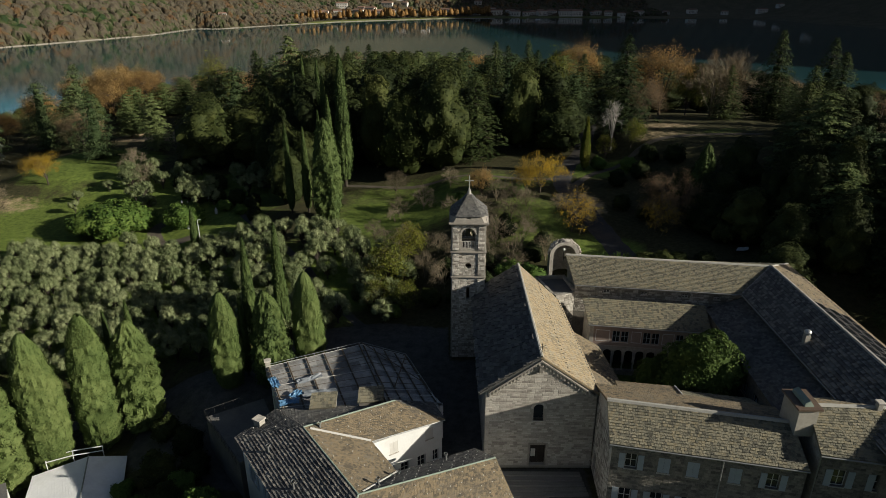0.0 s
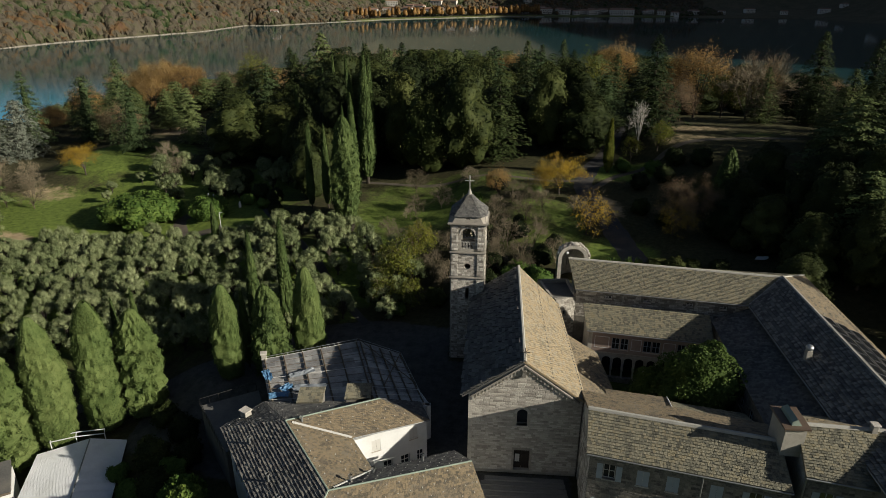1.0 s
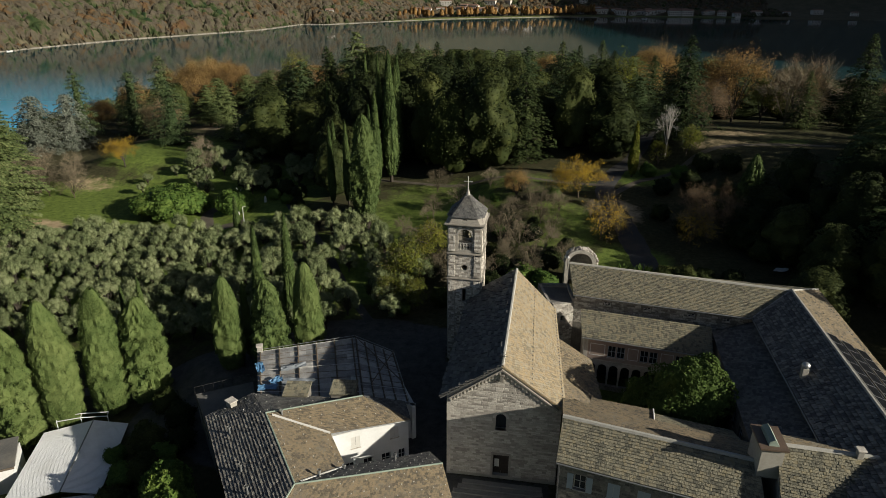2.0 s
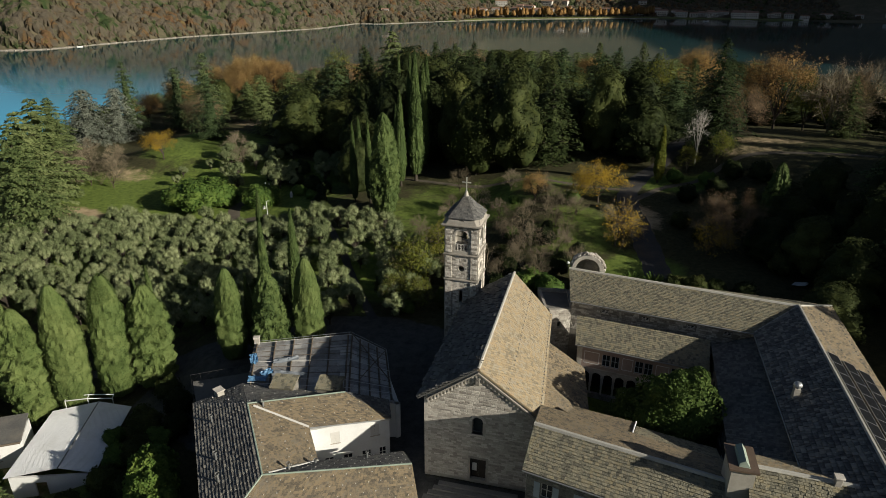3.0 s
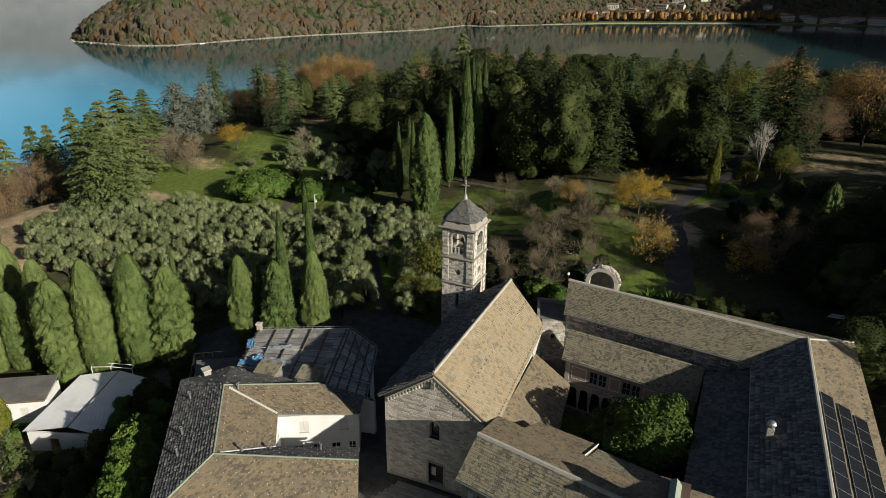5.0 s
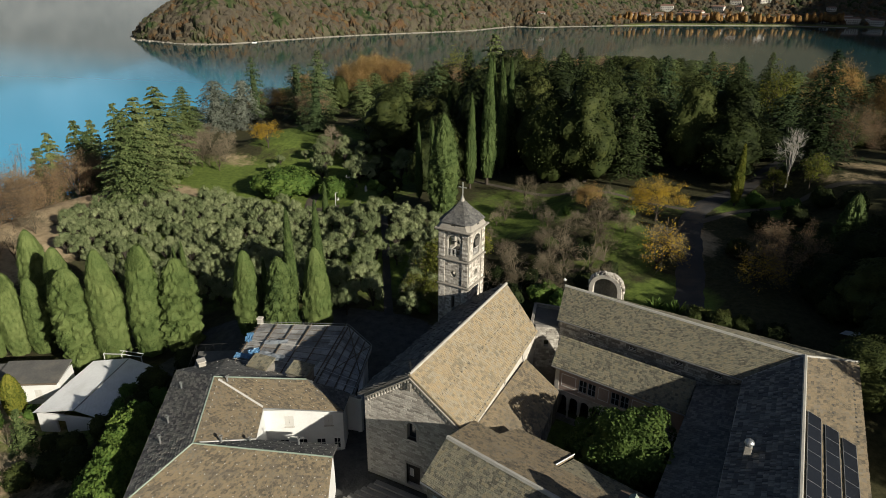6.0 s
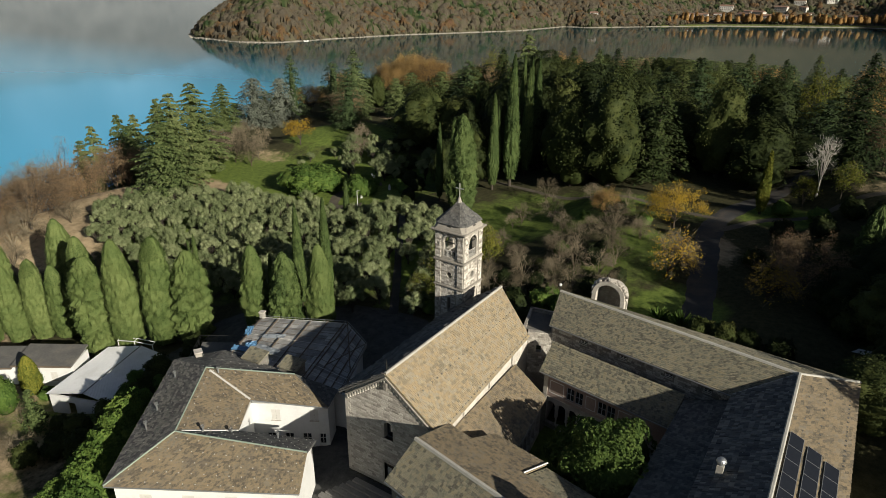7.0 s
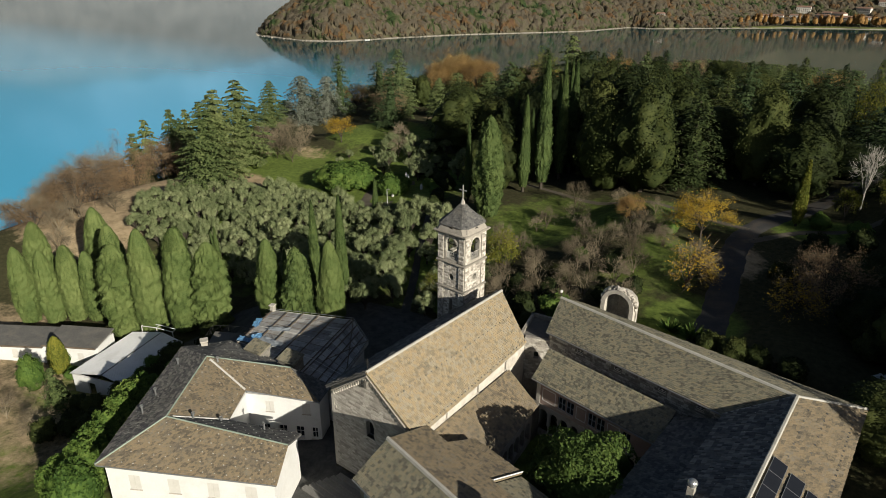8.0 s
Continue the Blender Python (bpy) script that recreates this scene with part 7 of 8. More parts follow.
ORANGE = [Planter(domed(15, 7.2, L_ORANGE, "broad oak in rust-orange autumn leaf", 9000, 0.3, 0.16, 300, 0.8, 14, fuzz=0.6)), Planter(domed(13, 6.2, L_BROWN, "half-bare brown autumn tree", 9500, 0.18, 0.16, 1800, 0.6, 14, fuzz=0.5))]
GOLD = Planter(domed(15, 6.0, L_LIME, "tall autumn tree with yellow-green leaves", 4000, 0.34, 0.18, 200, 0.9, 10, fuzz=0.7))
YELLOW = Planter(domed(7.5, 4.2, L_YELLOW, "spreading cherry with golden yellow leaves", 5200, 0.18, 0.22, 500, 0.9, 8, fuzz=0.35))
LIMES = Planter(domed(8.0, 3.4, L_LIME, "autumn tree with yellow-green leaves", 2000, 0.32, 0.15, 300, 0.9, 8, fuzz=0.4))
BARE = [Planter(domed(6.5, 3.2, M_TWIG, "bare leafless tree with fine brown twigs", 0, 0.4, 0.14, 1300, 0.85, 9, bark=M_TWIG, fuzz=0.5)) for _ in range(3)]
BIRCH = Planter(domed(11, 3.2, M_PALE_BARK, "bare birch with white trunk and branches", 0, 0.4, 0.3, 420, 1.2, 9, bark=M_PALE_BARK, fuzz=0.4))
TAKEN = []


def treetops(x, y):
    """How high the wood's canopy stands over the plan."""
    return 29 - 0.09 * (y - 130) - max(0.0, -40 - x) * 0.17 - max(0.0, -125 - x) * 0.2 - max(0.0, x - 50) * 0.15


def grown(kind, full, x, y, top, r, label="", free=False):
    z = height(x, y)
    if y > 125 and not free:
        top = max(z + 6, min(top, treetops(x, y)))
    TAKEN.append((x, y))
    r = max(r, 0.72 * (top - z) / full)
    return kind.put(x, y, r, None, z, max(0.2, (top - z) / full), label=label)


for x, y, top, r in ((-84.3, 90.2, 19.0, 1.0), (-89.7, 97.0, 20.2, 1.0), (-97.2, 108.1, 20.4, 1.15), (-124, 138, 14.5, 0.8), (-42.6, 178, 30, 1.1), (60, 100, 27.5, 1.15), (66, 90, 26, 1.1), (55, 84, 20.5, 0.95)):
    grown(CEDARS[int(abs(x)) % 2], 22.0, x, y, top, r, free=True)
for x, y, top, r in ((-125.8, 151.8, 14.3, 1.08), (-120.5, 158.0, 14.0, 0.9)):
    grown(BLUE, 16.0, x, y, top, r, free=True)
for x, y, top, r in ((-123, 166, 20.5, 0.85), (-95, 165, 24, 1.05), (-83.9, 149.4, 20.1, 0.95), (-110, 172, 18.5, 0.9)):
    grown(CEDAR_D[int(-x) % 2], 18.0, x, y, top, r, "dark green cedar at the edge of the lawn", True)
for x, y, top, r in ((-119, 91, 7.0, 0.85), (-126, 98, 8.5, 0.9), (-129, 107, 9.5, 0.9), (-133, 114, 8.0, 0.85), (-138, 125, 10.5, 0.95), (-120, 104, 6.0, 0.8), (-73, 158, 17.9, 0.75), (-90, 179, 14.2, 0.8), (-103, 176, 17, 1.0)):
    grown(CEDARS[int(abs(x)) % 2], 22.0, x, y, top, r * 0.8, "green cedar above the lake shore", True)
for x, y, top, r in ((3.5, 161, 26, 1.1), (13.7, 182, 28, 1.1), (38, 138, 33.0, 1.4), (6.3, 135.5, 25.6, 1.4), (19, 204, 25, 1.0), (-23, 195, 26, 1.2), (-30, 200, 25, 1.1), (26, 210, 26, 1.0), (76, 150, 33, 1.1), (84, 143, 32, 1.1), (-46, 205, 23, 1.1), (72, 127, 28, 1.1), (81, 133, 30, 1.1), (67, 119, 26, 0.95), (64, 146, 26, 0.8)):
    grown(FIRS[int(abs(x)) % 2], 20.0, x, y, top, r, free=True)
grown(LIGHT, 16.0, 16.8, 140.5, 26.5, 1.1)
grown(EVER[1], 17.0, -3.0, 141.0, 22.0, 1.0)
for x, y, top, r in ((-108, 214, 17.5, 1.0), (-117, 220, 15.5, 1.0), (-99, 212, 16.0, 0.9), (-105, 224, 15, 1.0), (-103, 197, 14.0, 0.8), (55.3, 165.9, 27.5, 1.1), (-118, 185, 13, 0.8), (-134, 232, 11, 1.0), (42, 205, 25, 0.9), (-52, 226, 20, 1.0)):
    grown(ORANGE[0], 15.0, x, y, top, r, free=True)
for x, y, top, r in ((-84.6, 237, 17.8, 1.0), (60, 160, 22, 0.7), (68, 162, 23, 0.8), (30, 176, 25, 0.8)):
    grown(GOLD, 15.0, x, y, top, r, free=True)
for x, y, top, r in ((43, 141, 24.2, 0.75), (65.7, 155.3, 27.5, 0.7), (-92, 158, 14, 0.8), (-90, 64, 8.5, 1.1), (-99, 70, 8.5, 1.0), (-108, 84, 5.5, 0.8), (-106, 91, 7.5, 0.8), (-110, 96, 6.0, 0.8)):
    grown(ORANGE[1], 13.0, x, y, top, r, free=True)
grown(ORANGE[1], 13.0, 36.2, 96.0, 15.3, 0.72, "half-bare brown tree beside the drive", True)
YELLOW.put(17.2, 109.4, 1.0, None, None, 0.85)
SPARSE = Planter(domed(6.4, 3.3, L_YELLOW, "half-bare tree with golden yellow leaves by the drive", 1500, 0.2, 0.12, 900, 0.9, 10, fuzz=0.4))
SPARSE.put(20.4, 94.5)
SPARSE.put(33.0, 92.5, 0.95, None, None, 0.8, "half-bare tree with a few yellow leaves beyond the drive")
YELLOW.put(-87.7, 133.5, 1.0, None, None, 0.85, "low golden yellow shrub on the lawn")
for x, y, s in ((-8.5, 84.5, 0.9), (-6.0, 90.0, 0.8), (-5.5, 78.0, 0.6), (38, 128, 0.7), (33, 128, 0.6), (-9, 78.5, 0.6)):
    LIMES.put(x, y, s)
BIRCH.put(34.6, 130.5, 0.72, None, None, 0.9)
ORANGE[0].put(6.5, 108.5, 0.3, None, None, 0.36, "small rust-coloured feathery tree on the lawn")
for x, y, s in ((-100, 122, 0.9), (-96, 118, 0.8), (-90, 118, 0.9), (-104, 118, 0.9), (-70, 138, 0.9), (-66, 133, 0.8), (1, 117, 0.55), (-4, 111, 0.65), (9, 106, 0.6), (11, 99, 0.8), (5, 94, 0.65), (2, 88, 0.6), (12, 91, 0.6), (0, 82, 0.65), (5, 82, 0.6), (10, 86, 0.6), (3, 99, 0.55), (-1, 92, 0.5), (7, 88, 0.6),
                (-88, 62, 0.9), (-84, 58, 0.8), (-92, 58, 0.9), (-80, 62, 0.8), (-87, 70, 0.7), (-78, 55, 0.7), (-32.5, 33.4, 0.55), (-38.5, 32, 0.5), (-38.6, 36.4, 0.42), (-10, 122, 0.7), (19, 101, 0.45), (-9, 106, 0.4), (70, 158, 2.2), (62, 150, 1.9), (-3, 86, 0.6), (8, 92, 0.65), (13, 95, 0.6), (6, 98, 0.6), (-7, 94, 0.55), (-12, 100, 0.5), (14, 103, 0.5), (10, 81, 0.6), (1, 104, 0.5), (-12, 88, 0.5), (15, 86, 0.6), (-105, 127, 0.9), (-99, 130, 0.8), (-94, 124, 0.85), (-108, 132, 0.9), (-98, 114, 0.7), (-110, 124, 0.9)):
    BARE[int(abs(x * 3 + y)) % 3].put(x, y, s)


def scatter(ring, step, choose):
    """Trees over a stretch of wood, evenly but not in rows, clear of the single trees."""
    xs, ys = [p[0] for p in ring], [p[1] for p in ring]
    row = 0
    y = min(ys)
    while y < max(ys):
        x = min(xs) + (step / 2 if row % 2 else 0)
        while x < max(xs):
            px, py = x + RNG.uniform(-0.32, 0.32) * step, y + RNG.uniform(-0.32, 0.32) * step
            if inside_depth(ring, np.array([px]), np.array([py]))[0] > 0 and all(math.hypot(px - a, py - b) > step * 0.55 for a, b in TAKEN):
                choose(px, py, RNG.uniform())
            x += step
        y += step * 0.87
        row += 1


def central(x, y, k):
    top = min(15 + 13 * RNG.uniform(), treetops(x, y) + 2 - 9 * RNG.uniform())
    if k < 0.14:
        grown(FIRS[int(k * 100) % 2], 20.0, x, y, top + 3, RNG.uniform(1.1, 1.4), free=True)
    elif k < (0.4 if y > 150 else 0.24):
        grown(CEDAR_D[int(k * 100) % 2], 18.0, x, y, top + 1, RNG.uniform(1.05, 1.4), "tall spreading cedar in the park wood", True)
    elif k < 0.5:
        grown(LIGHT, 16.0, x, y, top - 1, RNG.uniform(1.1, 1.5))
    elif k < 0.6 and y > 160:
        grown(ORANGE[int(k * 100) % 2], (15.0, 13.0)[int(k * 100) % 2], x, y, top - 1, 0.9)
    elif k < 0.64 and y > 150:
        grown(GOLD, 15.0, x, y, top - 1, 0.8)
    else:
        grown(EVER[int(k * 97) % 3], 17.0, x, y, top, RNG.uniform(1.15, 1.6))


def shore(x, y, k):
    line = 10.5 + 0.06 * (y - 110) + 0.3 * min(25.0, x + 120)
    top = max(height(x, y) + 6, line + RNG.uniform(-4, 0.5))
    if k < 0.58:
        grown(CEDAR_S[int(k * 100) % 2], 18.0, x, y, top, RNG.uniform(0.8, 1.05))
    elif k < 0.7:
        grown(LIGHT, 16.0, x, y, top - 2, RNG.uniform(0.7, 0.95))
    elif k < 0.9:
        grown(ORANGE[1], 13.0, x, y, top - 2, RNG.uniform(0.7, 0.95))
    elif k < 0.95:
        grown(ORANGE[0], 15.0, x, y, top - 2, RNG.uniform(0.6, 0.8))
    else:
        grown(LIGHT, 16.0, x, y, top - 3, 0.8)


def eastern(x, y, k):
    top = height(x, y) + RNG.uniform(15, 20)
    if k < 0.5:
        grown(CEDAR_D[int(k * 100) % 2], 18.0, x, y, top, RNG.uniform(0.8, 1.0))
    elif k < 0.75:
        grown(FIRS[int(k * 100) % 2], 20.0, x, y, top + 3, RNG.uniform(0.9, 1.1))
    else:
        grown(EVER[int(k * 97) % 3], 17.0, x, y, top - 1, RNG.uniform(0.75, 1.0))


def beyond(x, y, k):
    top = height(x, y) + RNG.uniform(11, 17)
    if k < 0.45:
        grown(FIRS[int(k * 100) % 2], 20.0, x, y, top + 4, RNG.uniform(0.9, 1.2))
    elif k < 0.51:
        grown(ORANGE[1], 13.0, x, y, top - 1, RNG.uniform(0.8, 1.0))
    else:
        grown(EVER[int(k * 97) % 3], 17.0, x, y, top, RNG.uniform(0.9, 1.1))


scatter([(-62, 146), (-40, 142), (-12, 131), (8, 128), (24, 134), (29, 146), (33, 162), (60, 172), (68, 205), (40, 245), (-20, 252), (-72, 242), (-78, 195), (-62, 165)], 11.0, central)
scatter([(-108, 94), (-114, 90), (-124, 96), (-140, 130), (-160, 185), (-164, 245), (-130, 293), (-60, 318), (20, 308), (-20, 258), (-75, 248), (-84, 200), (-100, 176), (-130, 172), (-134, 146), (-126, 126), (-112, 108)], 10.6, shore)
# Unseen trees on the added east hill, there to deepen its shade.
scatter([(122, 62), (150, 52), (180, 70), (180, 98), (128, 98)], 11.5, eastern)
scatter([(70, 78), (88, 48), (120, 80), (120, 112), (95, 118), (82, 114), (76, 104)], 9.6, eastern)
scatter([(80, 148), (100, 140), (135, 135), (150, 200), (90, 275), (40, 288), (44, 245), (72, 205), (64, 165)], 13.0, beyond)
for x, y in ((-132, 84), (-126, 76), (-133, 66), (-128, 54), (-124, 44), (-118, 34), (-112, 48), (-135, 96)):
    grown(ORANGE[1], 13.0, x, y, height(x, y) + 9, 0.95, "brown half-bare tree on the lake bank")
for x, y, top in ((-95, 62, 5.0), (-105, 70, 4.5), (-101, 66, 3.5), (-112, 66, 0.5), (-118, 72, 0.5), (-108, 60, 0.5), (-110, 78, 5.0), (-120, 80, 2.5), (-90, 56, 3.0), (-99, 56, 1.0), (-116, 84, 7.0)):
    grown(ORANGE[1], 13.0, x, y, max(top, height(x, y) + 5), 0.75, "brown half-bare tree on the lake bank")
for x, y, top in ((-33, 128, 16), (-31, 119, 13), (-28, 124, 15), (-38, 136, 15), (-41, 142, 16), (-35, 133, 18), (-31, 139, 19), (-37, 149, 19), (-45, 158, 18), (-50, 168, 17)):
    grown(EVER[int(-x) % 3], 17.0, x, y, top, 0.75, "dark evergreen tree shading the rockery")

for x, y in ((58, 74), (64, 70), (70, 76), (62, 63), (72, 66), (56, 66), (70, 104), (73, 95), (66, 80), (60, 90)):
    grown((CEDAR_D[0], FIRS[0], FIRS[1])[int(x) % 3], (18.0, 20.0, 20.0)[int(x) % 3], x, y, height(x, y) + 13 + int(y) % 4, 0.9, "dark conifer on the shaded slope beside the convent")

for x, y, h in ((44, 97, 8), (50, 104, 10), (49, 90, 10), (56, 97, 12), (47, 80, 9), (53, 78, 11), (60, 106, 12), (40, 103, 6), (52, 86, 12), (58, 88, 13), (66, 98, 13), (45, 88, 8), (62, 78, 13), (44, 74, 7), (68, 108, 13), (41, 92, 6)):
    grown(EVER[int(x + y) % 3], 17.0, x, y, height(x, y) + h, 0.75, "dark evergreen on the shaded slope beside the drive", True)

# shrubs
SHRUB = [Planter(crowned(2.6, 1.9, L_BUSH, "rounded green evergreen shrub", 26, 0.6, 0.4, 900, 0.26, 0.0, 0.1, 6, 0.5, "shrub", "shrubs", "shrub", False)) for _ in range(2)]
DUSK = Planter(crowned(3.0, 2.0, L_DARK, "dark green evergreen shrub", 26, 0.6, 0.45, 900, 0.3, 0.0, 0.1, 6, 0.5, "shrub", "shrubs", "shrub", False))
HEDGE = Planter(crowned(4.6, 2.3, L_BUSH, "tall clipped laurel with glossy green leaves", 60, 0.6, 0.4, 2600, 0.27, 0.0, 0.1, 10, 0.55, "laurel", "laurels by the house", "shrub", False))
for x, y, top in ((-21.6, 41.6, 2.6), (-20.2, 39.6, 3.2), (-18.4, 37.4, 3.4), (-16.9, 35.4, 3.4), (-15.4, 33.2, 3.6), (-13.6, 31.3, 3.8), (-11.4, 29.6, 3.8), (-14.6, 29.8, 2.6)):
    z = height(x, y)
    HEDGE.put(x, y, 1.15, None, z, (top - 0.5 - z) / 4.6)
for x, y, k in ((-30.5, 39.0, 0.9), (-27.5, 41.5, 1.0), (-33.5, 38.6, 0.7), (-26.0, 45.0, 1.0), (-28.5, 49.0, 1.1), (-27.0, 53.0, 1.0), (-30.5, 55.5, 0.9), (-37.0, 37.6, 0.7), (-24.0, 41.0, 1.0), (-25.0, 49.5, 0.9), (-29.0, 36.0, 1.0), (-25.5, 37.0, 1.1), (-31.0, 33.5, 0.9)):
    DUSK.put(x, y, k, label="dark evergreen shrub in the shade beside the shed")
WEEP = Planter(crowned(5.5, 6.4, L_BUSH, "broad low weeping evergreen on the lawn", 60, 1.2, 0.9, 3200, 0.5, 0.0, 0.2, 10, 0.5, "weeping_tree", "park trees", up=-0.3))
WEEP.put(-63.5, 113.0, 1.4, None, None, 0.95)
WEEP.put(-50.5, 114.5, 0.75, label="low spreading evergreen beside the rockery")
for x, y, s in ((-28.5, 44.5, 0.9), (-25.5, 47, 0.9), (-31.5, 47.5, 0.7), (12, 79, 1.2), (9, 80.5, 1.2), (-44, 119, 0.9), (-40, 116, 0.8), (30.5, 123, 1.0), (36, 121, 1.0), (-7, 77, 0.7), (-9.5, 79, 0.7), (-46, 42, 0.9), (-49, 43.5, 0.8), (-41.5, 41.0, 0.6)):
    SHRUB[int(abs(x)) % 2].put(x, y, s)
BROAD = Planter(crowned(2.6, 1.9, L_MID, "dull green evergreen shrub by the convent wall", 26, 0.6, 0.4, 1400, 0.22, 0.0, 0.1, 6, 0.5, "shrub", "shrubs", "shrub", False))
for x, y, s in ((27.9, 80.8, 1.0), (30.4, 80.2, 1.1), (32.6, 80.6, 0.9)):
    BROAD.put(x, y, s)
for x, y, s in ((40, 122, 1.1), (44, 119, 1.2), (37, 116, 1.1), (32, 113, 1.0), (30, 102, 0.9), (33, 98, 0.9), (46, 94, 1.2), (50, 100, 1.3), (42, 88, 1.1), (52, 108, 1.4), (47, 112, 1.2), (58, 76, 1.4), (62, 82, 1.4), (40, 94, 1.0), (-52, 118, 0.8), (-47, 124, 1.0), (-42, 121, 1.1), (-53, 126, 1.2), (-58, 133, 1.0), (-49, 131, 1.1), (-38, 118, 1.0), (-36, 112, 0.9), (-60, 141, 1.2), (-33, 107, 0.9), (8, 76, 0.9), (50, 84, 1.0), (48, 78, 1.0), (36, 80, 0.9), (2, 77, 1.0), (5, 79, 1.1), (-2, 79, 0.9), (0, 85, 1.0), (6, 84, 1.0), (13, 86, 1.0), (10, 94, 0.9), (-6, 88, 0.9), (4, 90, 0.8), (-12, 82, 1.0), (15, 90, 0.8), (54, 92, 1.2), (44, 106, 1.3), (38, 108, 1.1)):
    DUSK.put(x, y, s)
COURT = Planter(crowned(8.4, 4.3, L_GARTH, "dense round evergreen tree filling the cloister garth", 60, 1.1, 1.1, 9000, 0.26, 0.08, 0.2, 12, 0.55, "garth_tree", "", body=0.85))
COURT.put(26.5, 54.4, 1.14, None, 0.2, 1.17)
COURT.put(22.4, 56.2, 0.55, None, 0.2, 0.75, "smaller brownish evergreen in the cloister garth")
SPRUCE = Planter(conifer(5.0, 1.3, L_CEDAR, "small green spruce in the garden", 14, 9, 0.3, 0.22, kind="fir_tree", cards=16, crown_from=0.05, flat=0.05))
SPRUCE.put(-35.7, 36.8, 1.2)
GARDEN = Planter(cypress(5.5, 1.25, 5000, 0.22, True, L_LIME, "small rounded yellow-green cypress in the garden"))
GARDEN.put(-44.2, 40.6, 1.0)
SHRUB[0].put(-42.6, 36.6, 0.95, None, None, 1.9, "small round yellow-green garden tree")


def agave(x, y, s=1.0):
    root = thing("palm_shrub", "spiky green palm-like plant by the convent wall", "plant", "spiky plants", at=(x, y, height(x, y)))
    P, D = [], []
    for i in range(60):
        a, e = RNG.uniform(0, 2 * math.pi), RNG.uniform(0.2, 1.3)
        d = np.array([math.cos(a) * math.cos(e), math.sin(a) * math.cos(e), math.sin(e)])
        P.append(d * 0.4 * s)
        D.append(d)
    part("leaves", np_mesh("leaves", *leaf_cards(P, D, 1.5 * s, 0.14)), L_BUSH, root)


agave(22.7, 83.2, 1.3)
agave(25.4, 82.6, 1.5)


def ground_sheet(x, y, w, l):
    bm = bmesh.new()
    bmesh.ops.create_grid(bm, x_segments=14, y_segments=14, size=0.5)
    for v in bm.verts:
        px, py = x + v.co.x * w + v.co.y * 0.6, y + v.co.y * l
        v.co = Vector((px, py, height(px, py) + 0.25 + 0.3 * abs(noise.noise(Vector((px * 1.3, py * 1.3, 2.0))))))
    bmesh.ops.solidify(bm, geom=bm.faces[:], thickness=0.02)
    tagged(part("tarpaulin", bm, M_WHITE, None, "white sheet thrown over garden stuff on the slope"), category="tarpaulin")


ground_sheet(43.6, 85.2, 1.7, 0.9)

# shade trees added outside the view, on the slope east of the convent
SHADE = [(78, 30), (92, 44)]
for i, (x, y) in enumerate(SHADE):
    z = height(x, y)
    EVER[i % 3].put(x, y, 1.0, None, z, (17 - z) / 17.0, "unseen evergreen added on the east slope for its shade")

